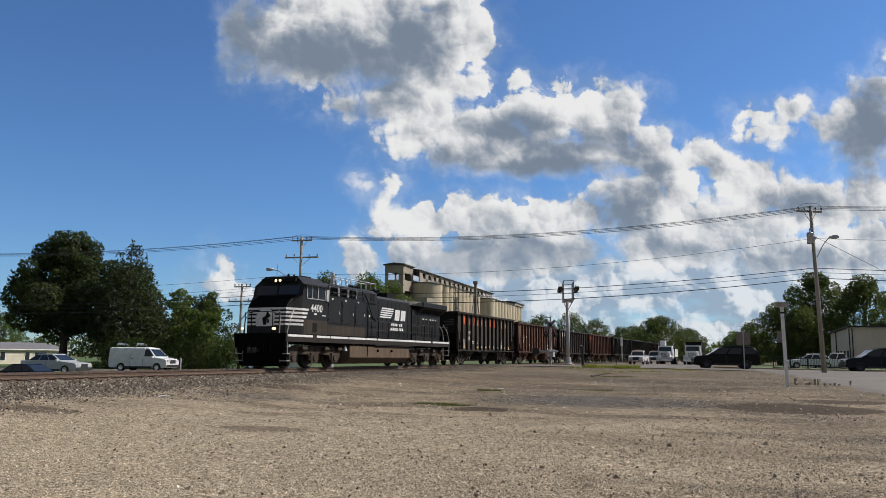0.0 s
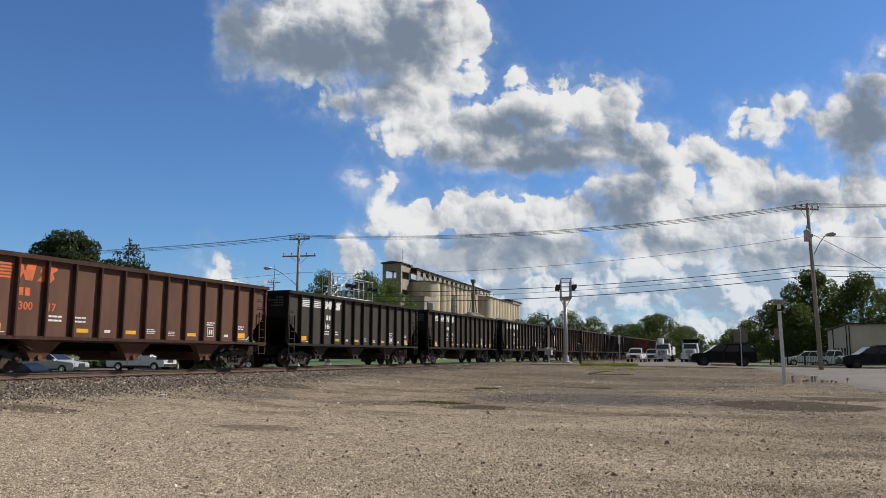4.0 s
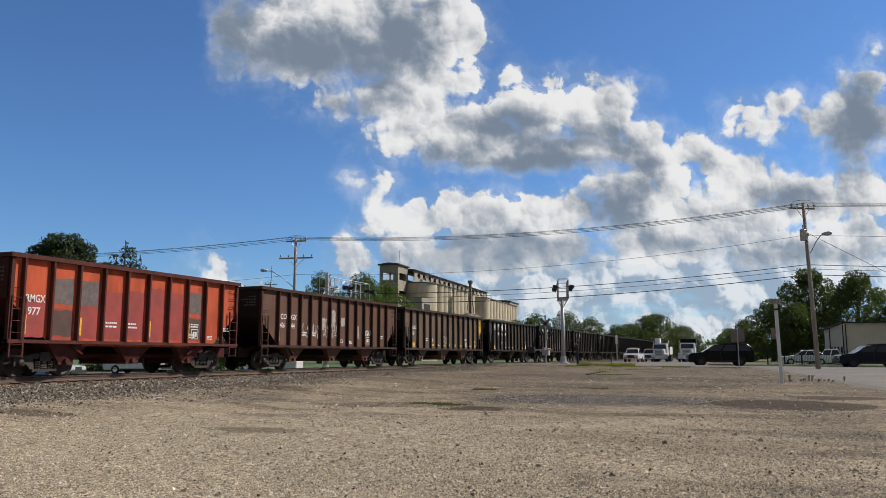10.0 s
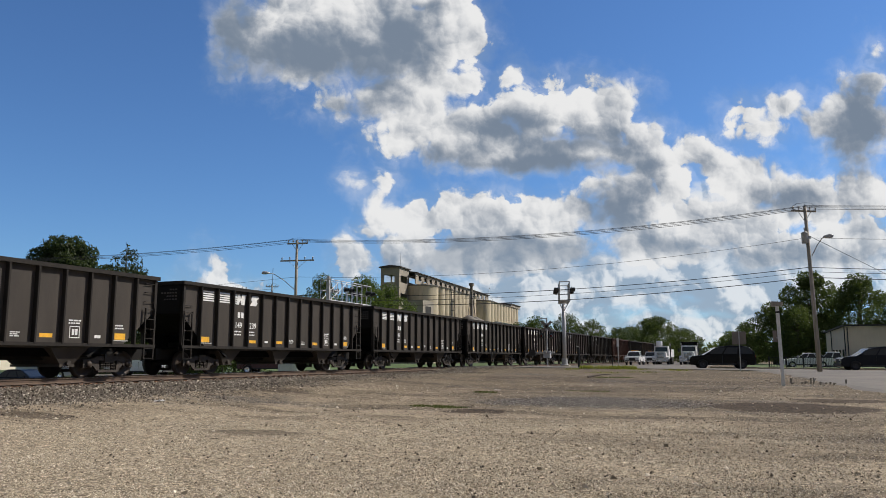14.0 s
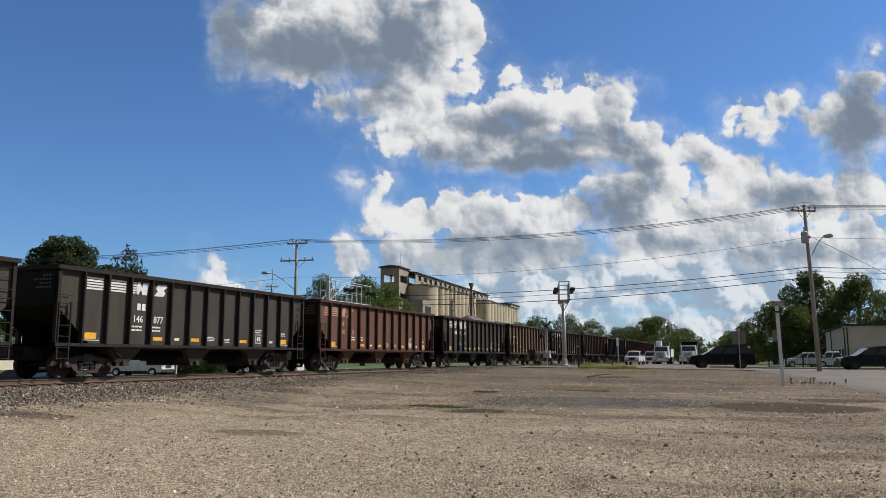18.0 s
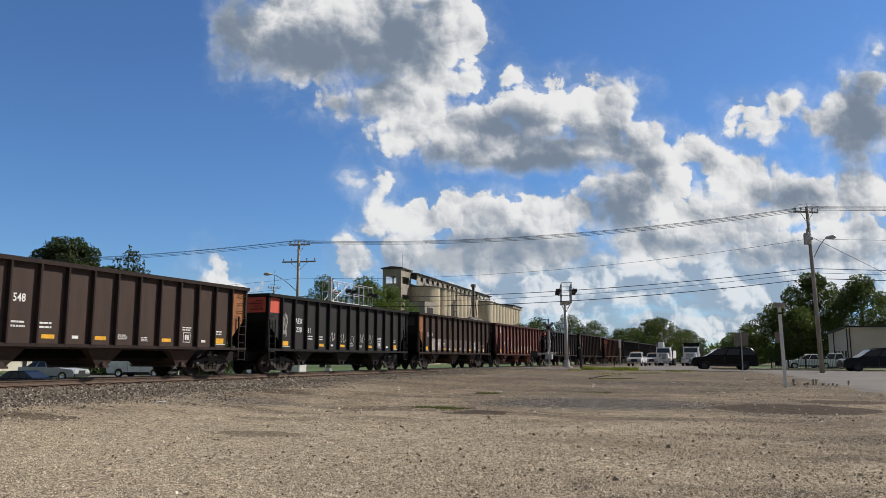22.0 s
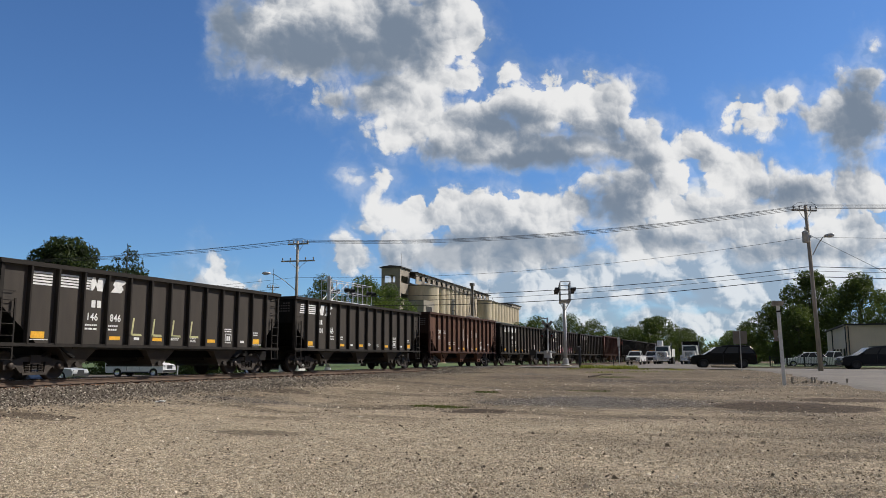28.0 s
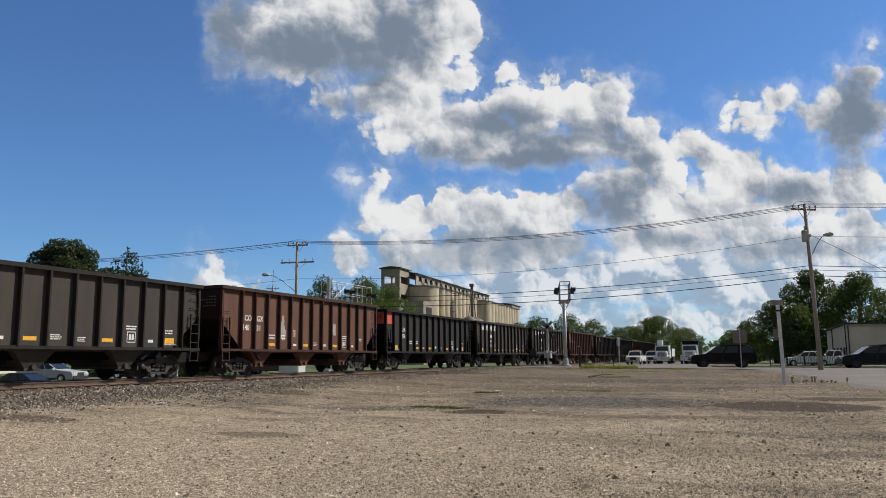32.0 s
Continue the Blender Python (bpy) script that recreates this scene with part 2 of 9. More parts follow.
# ---- building helpers ----
class Shape:
    """A mesh in the making: lists of corners and faces."""

    def __init__(self):
        self.v, self.f = [], []

    def add(self, verts, faces):
        n = len(self.v)
        self.v += [tuple(p) for p in verts]
        self.f += [tuple(i + n for i in f) for f in faces]
        return self

    def box(self, x0, x1, y0, y1, z0, z1):
        return self.add([(x, y, z) for z in (z0, z1) for y in (y0, y1) for x in (x0, x1)],
                        [(0, 2, 3, 1), (4, 5, 7, 6), (0, 1, 5, 4), (2, 6, 7, 3), (0, 4, 6, 2), (1, 3, 7, 5)])

    def prism(self, outline, axis, a, b):
        """An outline in the plane across axis ('x': y,z; 'y': x,z; 'z': x,y), drawn out from a to b."""
        n = len(outline)

        def spot(p, w):
            return {"x": (w, p[0], p[1]), "y": (p[0], w, p[1]), "z": (p[0], p[1], w)}[axis]
        faces = [tuple(range(n))[::-1], tuple(range(n, 2 * n))] + [(i, (i + 1) % n, n + (i + 1) % n, n + i) for i in range(n)]
        area = sum(outline[i][0] * outline[(i + 1) % n][1] - outline[(i + 1) % n][0] * outline[i][1] for i in range(n))
        if (area < 0) != (axis == "y"):
            faces = [f[::-1] for f in faces]
        return self.add([spot(p, a) for p in outline] + [spot(p, b) for p in outline], faces)

    def tube(self, path, r, n=8, r2=None, caps=True):
        """A round bar along a path of points."""
        path = [Vector(p) for p in path]
        rings = []
        for i, p in enumerate(path):
            d = (path[min(i + 1, len(path) - 1)] - path[max(i - 1, 0)]).normalized()
            up = Vector((0, 0, 1)) if abs(d.z) < 0.9 else Vector((1, 0, 0))
            s = d.cross(up).normalized()
            t = s.cross(d)
            k = i / max(1, len(path) - 1)
            rr = r if r2 is None else r + (r2 - r) * k
            rings.append([p + (s * math.cos(2 * math.pi * j / n) + t * math.sin(2 * math.pi * j / n)) * rr for j in range(n)])
        verts = [p for ring in rings for p in ring]
        faces = [(a * n + j, a * n + (j + 1) % n, (a + 1) * n + (j + 1) % n, (a + 1) * n + j) for a in range(len(rings) - 1) for j in range(n)]
        if caps:
            faces += [tuple(range(n))[::-1], tuple(range((len(rings) - 1) * n, len(rings) * n))]
        return self.add(verts, faces)

    def lathe(self, profile, centre, axis="z", n=16):
        """Turns a profile of (radius, along) about an axis through centre."""
        c = Vector(centre)
        verts = []
        for r, h in profile:
            for j in range(n):
                a, b = r * math.cos(2 * math.pi * j / n), r * math.sin(2 * math.pi * j / n)
                verts.append(c + Vector({"z": (a, b, h), "x": (h, a, b), "y": (b, h, a)}[axis]))
        faces = [(i * n + j, i * n + (j + 1) % n, (i + 1) * n + (j + 1) % n, (i + 1) * n + j) for i in range(len(profile) - 1) for j in range(n)]
        return self.add(verts, faces)

    def quad(self, *p):
        return self.add(p, [tuple(range(len(p)))])

    def moved(self, m):
        s = Shape()
        s.v, s.f = [tuple(m @ Vector(p)) for p in self.v], list(self.f)
        return s

    def join(self, other):
        return self.add(other.v, other.f)

    def mesh(self, name, material, smooth=False):
        me = bpy.data.meshes.new(name)
        me.from_pydata(self.v, [], self.f)
        me.materials.append(material)
        if smooth:
            me.polygons.foreach_set("use_smooth", [True] * len(me.polygons))
        me.update()
        return me


def part(name, shape, material, parent, label="", smooth=False):
    me = shape if isinstance(shape, bpy.types.Mesh) else shape.mesh(name, material, smooth)
    ob = new(name, me)
    ob.parent = parent
    return tagged(ob, label)


def thing(name, m, label, category, group="", kind=""):
    ob = new(name)
    ob.empty_display_size = 0.3
    ob.matrix_world = m
    return tagged(ob, label, category, group, kind)


def solid(name, shape, material, label, category, kind="structure", smooth=False, m=None):
    ob = new(name, shape.mesh(name, material, smooth))
    if m is not None:
        ob.matrix_world = m
    return tagged(ob, label, category, kind=kind)


def written():
    """All words and numbers that stand on things, as flat meshes of letter height one."""
    obs = []
    for w in ("4400 WE 549 CO GX 140 57 WC CX 10 061 050 1406 44 032 COG X 980 13 81 31 AEX CR 238 61 88 300 17 623 15 301 665 ANGX 9326 RMGX 977 COGX 318 900 548 12 08 49 52 "
              "149 146 891 148 856 328 239 213 877 846 920 467 145 448 743 308 137 177").split():
        cu = bpy.data.curves.new("letters", "FONT")
        cu.body, cu.offset, cu.resolution_u = w, 0.014, 2
        obs.append((w, new("letters", cu)))
    graph = bpy.context.evaluated_depsgraph_get()
    made = {w: bpy.data.meshes.new_from_object(ob.evaluated_get(graph)) for w, ob in obs}
    for w, ob in obs:
        bpy.data.objects.remove(ob)
    return made


WRITTEN = written()
TEXTS = {}


def text_mesh(s, size, material, wide=1.0):
    """Letters as a flat mesh in the plane of y and z, read from the +x side, starting at the origin (y runs to the reader's right)."""
    key = (s, size, material.name, wide)
    if key not in TEXTS:
        me = WRITTEN[s].copy()
        me.transform(Matrix(((0, 0, 1, 0), (wide * size, 0, 0, 0), (0, size, 0, 0), (0, 0, 0, 1))))
        me.name = "letters"
        me.materials.clear()
        me.materials.append(material)
        TEXTS[key] = me
    return TEXTS[key]


# ---- the ground's height ----
RAIL, TRACK, NEAR = 0.95, -22.55, -21.0


def ease(a, b, x):
    k = min(1.0, max(0.0, (x - a) / (b - a)))
    return k * k * (3 - 2 * k)


def street(x):
    """The y of the street's centre line at x."""
    return 64.05 + 0.187 * x


def ground(x, y):
    rise = 0.62 * ease(10, 58, y)
    near = ease(-27, -21.5, x)
    rise += 0.30 * ease(-12, -19.5, x) * ease(60, 34, y)
    far_lot = -0.62 + 0.68 * ease(37.5, 41.5, y)
    z = near * rise + (1 - near) * far_lot
    s = y - street(x)
    bed = ease(7.0, 2.4, abs(x - TRACK))
    on = ease(12, 5, abs(s))
    return z + (RAIL - 0.02 - z) * bed * on + 0.25 * on * (1 - bed) * ease(30, 8, abs(x - TRACK))


# ---- ground ----
def ground_material():
    g = Graph("packed gravel")
    p = g.spot(False)

    def grains(scale):
        n = g.node("ShaderNodeTexVoronoi", Vector=p, Scale=scale, Randomness=1.0)
        return n.outputs["Distance"], g.node("ShaderNodeSeparateColor", i0=n.outputs["Color"]).outputs
    grit, (r1, r2, r3) = grains(42.0)
    pebble, (b1, b2, b3) = grains(15.0)
    cobble, (c1, c2, c3) = grains(5.0)
    big = g.noise(p, 0.22, 5, 0.6)
    streak = g.noise(g.vec("MULTIPLY", p, (0.35, 1.0, 1.0)), 0.45, 5, 0.65)
    fine = g.noise(p, 70.0, 3, 0.7)
    tan, pale, dark = (0.225, 0.180, 0.124), (0.37, 0.30, 0.21), (0.095, 0.074, 0.052)
    col = g.mix(g.step(big, 0.3, 0.7), rgb(tan), rgb(pale))
    col = g.mix(g.step(streak, 0.45, 0.60, 0, 0.85), col, rgb(dark, 1.35))
    # brown, worn towards the tracks and the street
    y = g.node("ShaderNodeSeparateXYZ", i0=p).outputs[1]
    col = g.mix(g.step(g.math("ADD", y, g.math("MULTIPLY_ADD", streak, 30.0, -15.0)), 18.0, 42.0, 0, 0.75), col, rgb((0.150, 0.118, 0.082)))
    # greyer fresh stone in patches
    patch = g.step(g.noise(g.vec("MULTIPLY", p, (0.6, 1, 1)), 0.17, 5, 0.65), 0.54, 0.64)
    heap = g.vec("LENGTH", g.vec("MULTIPLY_ADD", p, (1 / 4.6, 1 / 3.2, 0), (5.6 / 4.6, -26.0 / 3.2, 0)))
    patch = g.math("MAXIMUM", patch, g.step(g.math("ADD", heap, g.math("MULTIPLY_ADD", streak, 2.4, -1.2)), 0.65, 1.0, 1.0, 0.0))
    col = g.mix(g.math("MULTIPLY", patch, 0.75), col, rgb((0.150, 0.134, 0.118)))
    # paler fresh gravel towards the near edge of the lot
    nearby = g.vec("LENGTH", g.vec("MULTIPLY_ADD", p, (1 / 13.0, 1 / 11.0, 0), (9.5 / 13.0, -11.0 / 11.0, 0)))
    fresh = g.step(g.math("ADD", nearby, g.math("MULTIPLY_ADD", streak, 1.6, -0.8)), 0.3, 1.2, 0.85, 0.0)
    col = g.mix(fresh, col, rgb((0.48, 0.395, 0.28)))
    # single grains: each its own tone, dark between
    loose = g.math("MAXIMUM", g.math("MAXIMUM", fresh, patch), g.step(g.noise(p, 0.6, 5, 0.7), 0.42, 0.62, 0.35, 0.85))
    for r, edge, a, k in ((r1, grit, 42.0, 0.55), (b1, pebble, 15.0, 0.42), (c1, cobble, 5.0, 0.16)):
        tone = g.math("MULTIPLY", g.step(r, 0.05, 0.95, 0.42, 1.85), g.step(edge, 0.34, 0.62, 1.0, 0.5))
        col = g.mix(g.math("MULTIPLY", loose, k * 1.5), col, g.vec("MULTIPLY", col, g.node("ShaderNodeCombineXYZ", X=tone, Y=tone, Z=tone).outputs[0]))
    col = g.mix(g.step(r2, 0.90, 0.97, 0, 0.75), col, rgb((0.66, 0.54, 0.38)))
    col = g.mix(g.step(b2, 0.93, 0.97, 0, 0.6), col, rgb((0.06, 0.048, 0.04)))
    col = g.mix(g.step(fine, 0.5, 0.75, 0, 0.35), col, rgb(dark))
    # damp and oily stains
    q = g.vec("ADD", p, g.vec("MULTIPLY_ADD", g.node("ShaderNodeTexNoise", Vector=p, Scale=0.9, Detail=6.0, Roughness=0.65).outputs["Color"], (1.8, 1.8, 0), (-0.9, -0.9, 0)))
    for cx, cy, rx, ry, k in STAINS:
        d = g.vec("LENGTH", g.vec("MULTIPLY_ADD", q, (1 / rx, 1 / ry, 0), (-cx / rx, -cy / ry, 0)))
        col = g.mix(g.step(d, 0.82, 1.04, k, 0.0), col, g.mix(g.step(g.math("MULTIPLY_ADD", r1, 0.6, g.math("MULTIPLY", b1, 0.4)), 0.3, 0.75), rgb((0.028, 0.021, 0.016)), rgb((0.105, 0.078, 0.054))))
    g.put(g.bsdf.inputs["Base Color"], col)
    g.put(g.bsdf.inputs["Roughness"], 0.92)
    g.put(g.bsdf.inputs["Specular IOR Level"], 0.1)
    h = g.math("ADD", g.math("MULTIPLY", grit, -0.7), g.math("ADD", g.math("MULTIPLY", pebble, -1.1), g.math("MULTIPLY", fine, 0.8)))
    g.put(g.bsdf.inputs["Normal"], g.node("ShaderNodeBump", Strength=0.5, Distance=0.03, Height=h).outputs[0])
    return g.mat


STAINS = ((0.7, 25.2, 2.6, 2.0, 0.95), (2.5, 28.6, 1.6, 0.9, 0.75), (-7.7, 21.2, 0.95, 0.8, 0.95), (-10.3, 14.2, 1.4, 0.7, 0.6), (-17.2, 25.2, 1.5, 0.9, 0.55), (-16.6, 13.8, 1.3, 0.6, 0.7), (-6.0, 33, 6, 2.0, 0.45), (-16, 33, 4, 1.5, 0.4), (-13.5, 27.5, 2.4, 0.8, 0.4), (-4.0, 40, 7, 2.5, 0.4), (-12.0, 17.6, 1.6, 0.5, 0.4), (-11.0, 43, 5, 2.2, 0.35))


def ripple(x, y):
    """The uneven rise and fall of the lot."""
    small = 0.05 * noise.noise(Vector((x * 0.35, y * 0.35, 0))) + 0.02 * noise.noise(Vector((x * 1.1, y * 1.1, 3)))
    return small * 0.2 if abs(y - street(x)) < 6 or y > 90 or x < -30 else small


LIE = np.array([[ground(-38 + 0.8 * i, 0.8 * j) + ripple(-38 + 0.8 * i, 0.8 * j) for i in range(60)] for j in range(110)])


def lie(x, y):
    """Heights of the lot's surface at many places at once."""
    u, v = np.clip((x + 38) / 0.8, 0, 58.99), np.clip(y / 0.8, 0, 108.99)
    i, j = u.astype(int), v.astype(int)
    a, b = u - i, v - j
    return (LIE[j, i] * (1 - a) + LIE[j, i + 1] * a) * (1 - b) + (LIE[j + 1, i] * (1 - a) + LIE[j + 1, i + 1] * a) * b


def ground_sheet():
    """One sheet from under the camera to the horizon, finer near by."""
    xs = [-3000, -1500, -800, -400, -250, -180, -140, -110] + list(range(-95, -40, 5)) + [-38 + 0.8 * i for i in range(60)] + list(range(12, 60, 4)) + [70, 90, 120, 160, 250, 400, 800, 1500, 3000]
    ys = [-3000, -1200, -500, -200, -100, -60, -40, -25, -15, -8, -4] + [0.8 * i for i in range(110)] + list(range(90, 180, 6)) + [190, 220, 260, 320, 400, 550, 800, 1300, 2200, 3200]
    s = Shape()
    verts = []
    for y in ys:
        for x in xs:
            verts.append((x, y, ground(x, y) + ripple(x, y)))
    n = len(xs)
    s.add(verts, [(j * n + i, j * n + i + 1, (j + 1) * n + i + 1, (j + 1) * n + i) for j in range(len(ys) - 1) for i in range(n - 1)])
    return solid("ground", s, ground_material(), "tan packed gravel lot with dark damp stains", "ground", smooth=True)


ground_sheet()

# ---- railway ----
M_RAIL = surface("rusty rail steel", (0.13, 0.088, 0.062), 0.8, 0.2, 0.3, 4, 60)
M_RAIL_TOP = surface("polished rail head", (0.45, 0.43, 0.41), 0.3, 0.9, 0.1, 5, 60, 0.05)
M_TIE = surface("weathered timber", (0.075, 0.055, 0.042), 0.9, 0, 0.4, 3, 50, 0.4, stretch=(0.3, 3, 3))
M_BALLAST = surface("ballast bed", (0.105, 0.083, 0.06), 0.95, 0, 0.35, 3, 22, 0.9)


def stone_material(name, tones):
    g = Graph(name)
    r = g.node("ShaderNodeNewGeometry").outputs["Random Per Island"]
    f = g.noise(g.spot(False), 30, 3, 0.6)
    ramp = g.t.nodes.new("ShaderNodeValToRGB")
    g.put(ramp.inputs[0], r)
    for k, c in tones:
        e = ramp.color_ramp.elements.new(k) if k not in (0.0, 1.0) else ramp.color_ramp.elements[0 if k == 0.0 else -1]
        e.color = rgb(c)
    g.put(g.bsdf.inputs["Base Color"], g.mix(g.step(f, 0.5, 0.8, 0, 0.5), ramp.outputs[0], rgb((0.10, 0.08, 0.065))))
    g.put(g.bsdf.inputs["Roughness"], 0.95)
    g.put(g.bsdf.inputs["Specular IOR Level"], 0.1)
    return g.mat


M_STONE = stone_material("ballast stone", ((0.0, (0.032, 0.027, 0.022)), (0.4, (0.135, 0.113, 0.09)), (0.8, (0.27, 0.235, 0.19)), (1.0, (0.60, 0.54, 0.45))))
M_GRAVEL = stone_material("tan gravel", ((0.0, (0.14, 0.115, 0.085)), (0.25, (0.33, 0.272, 0.195)), (0.7, (0.56, 0.475, 0.35)), (1.0, (0.82, 0.74, 0.60))))


def bank(x):
    """Height of the ballast's surface across the track."""
    d = abs(x - TRACK)
    return RAIL - 0.235 if d < 1.75 else RAIL - 0.235 - (d - 1.75) * 0.46


def stones(name, count, place, sizes, label, seed, material, flat=0.75, kind="stuff"):
    """Many broken stones in one mesh: skewed octahedra, half sunk."""
    rng = np.random.default_rng(seed)
    base = np.array([(1, 0, 0), (0.3, 0.95, 0), (-0.8, 0.6, 0), (-0.8, -0.6, 0), (0.3, -0.95, 0), (0.45, 0.1, 1), (-0.4, -0.15, 0.9)], float)
    tri = np.array([(0, 1, 5), (1, 2, 5), (2, 6, 5), (2, 3, 6), (3, 4, 6), (4, 5, 6), (4, 0, 5)])
    centres = place(rng, count)
    count = len(centres)
    size = rng.uniform(sizes[0], sizes[1], count) * rng.choice([1, 1, 1, 1.5], count)
    v = base[None] * rng.uniform(0.6, 1.3, (count, 7, 1)) + rng.uniform(-0.22, 0.22, (count, 7, 3))
    v[:, :5, 2] -= 0.35
    v[:, :, 2] *= flat
    a = rng.uniform(0, 6.283, count)
    c, s = np.cos(a)[:, None], np.sin(a)[:, None]
    v = np.stack([v[:, :, 0] * c - v[:, :, 1] * s, v[:, :, 0] * s + v[:, :, 1] * c, v[:, :, 2]], 2)
    v = v * size[:, None, None] + centres[:, None, :]
    f = (tri[None] + 7 * np.arange(count)[:, None, None]).reshape(-1, 3)
    me = bpy.data.meshes.new(name)
    me.from_pydata(v.reshape(-1, 3).tolist(), [], f.tolist())
    me.materials.append(material)
    return tagged(new(name, me), label, "stones", kind=kind)


def railway():
    s = Shape()
    for y0, y1 in ((-120, 52), (52, 72), (72, 1200)):
        top = RAIL - 0.235 if y0 != 52 else RAIL - 0.10
        s.prism([(TRACK - 4.9, -0.9), (TRACK - 1.75, top), (TRACK + 1.75, top), (TRACK + 4.3, -0.6)], "y", y0, y1)
    solid("ballast_bed", s, M_BALLAST, "grey crushed-stone bank under the track", "ballast")
    for side in (-1, 1):
        c = TRACK + side * 0.755
        r = Shape().prism([(c - 0.075, RAIL - 0.17), (c + 0.075, RAIL - 0.17), (c + 0.075, RAIL - 0.15), (c + 0.012, RAIL - 0.125), (c + 0.012, RAIL - 0.05), (c + 0.036, RAIL - 0.035),
                           (c + 0.036, RAIL - 0.002), (c - 0.036, RAIL - 0.002), (c - 0.036, RAIL - 0.035), (c - 0.012, RAIL - 0.05), (c - 0.012, RAIL - 0.125), (c - 0.075, RAIL - 0.15)], "y", -120, 1200)
        rail = solid("rail", r, M_RAIL, "rusty brown steel rail with a worn bright head", "rail")
        part("rail_head", Shape().box(c - 0.03, c + 0.03, -120, 1200, RAIL - 0.001, RAIL + 0.001), M_RAIL_TOP, rail, "polished running surface")
    me = Shape().prism([(-1.3, -0.11), (1.3, -0.11), (1.3, 0.09), (1.28, 0.11), (-1.28, 0.11), (-1.3, 0.09)], "y", -0.11, 0.11).mesh("tie", M_TIE)
    plate = Shape().box(-0.16, 0.16, -0.12, 0.12, 0.0, 0.02).mesh("tie_plate", M_RAIL)
    ties = solid("ties", Shape().box(TRACK - 1.3, TRACK + 1.3, 120, 120.22, RAIL - 0.4, RAIL - 0.17), M_TIE, "dark weathered timber sleepers in the ballast", "sleepers")
    for i in range(150):
        y = 6 + i * 0.54
        t = part("tie", me, M_TIE, ties)
        t.matrix_world = pose(TRACK + random.uniform(-0.04, 0.04), y, RAIL - 0.17 - 0.11, 0, 0, random.uniform(-0.7, 0.7))
        if y < 60:
            q = part("tie_plate", plate, M_RAIL, ties)
            q.matrix_world = pose(TRACK + 0.755, y, RAIL - 0.172)

    def place(rng, n):
        y = 9 + 60 * rng.random(n) ** 1.35
        x = TRACK + 0.4 + 4.7 * rng.random(n)
        keep = (abs(y - 60 - 0.187 * (x - TRACK)) > 5.4) & (x < TRACK + 3.1 + rng.normal(0, 0.25, n))
        keep &= ~((x - TRACK < 1.4) & (rng.random(n) < 0.75))
        x, y = x[keep], y[keep]
        z = np.maximum(RAIL - 0.235 - np.maximum(x - TRACK - 1.75, 0) * 0.46, lie(x, y))
        return np.stack([x, y, z + 0.004], 1)
    stones("ballast_stones", 70000, place, (0.019, 0.037), "loose grey and brown crushed ballast stones", 3, M_STONE)


railway()


M_RUST_STONE = stone_material("rust-stained stone", ((0.0, (0.06, 0.03, 0.018)), (0.5, (0.17, 0.08, 0.042)), (1.0, (0.30, 0.17, 0.10))))
M_CLOD = stone_material("dark clods", ((0.0, (0.05, 0.04, 0.032)), (0.5, (0.11, 0.09, 0.07)), (0.85, (0.19, 0.16, 0.125)), (1.0, (0.36, 0.31, 0.25))))
M_GREY_STONE = stone_material("grey road stone", ((0.0, (0.07, 0.062, 0.055)), (0.4, (0.20, 0.178, 0.155)), (0.8, (0.33, 0.30, 0.265)), (1.0, (0.60, 0.56, 0.50))))


def waves(x, y):
    """Broad uneven patches, about -1 to 1."""
    return np.sin(x * 0.9 + 1.3 * np.sin(y * 0.5)) * np.sin(y * 0.8 + 1.1 * np.sin(x * 0.6)) + 0.5 * np.sin(x * 2.7 + y * 1.9)


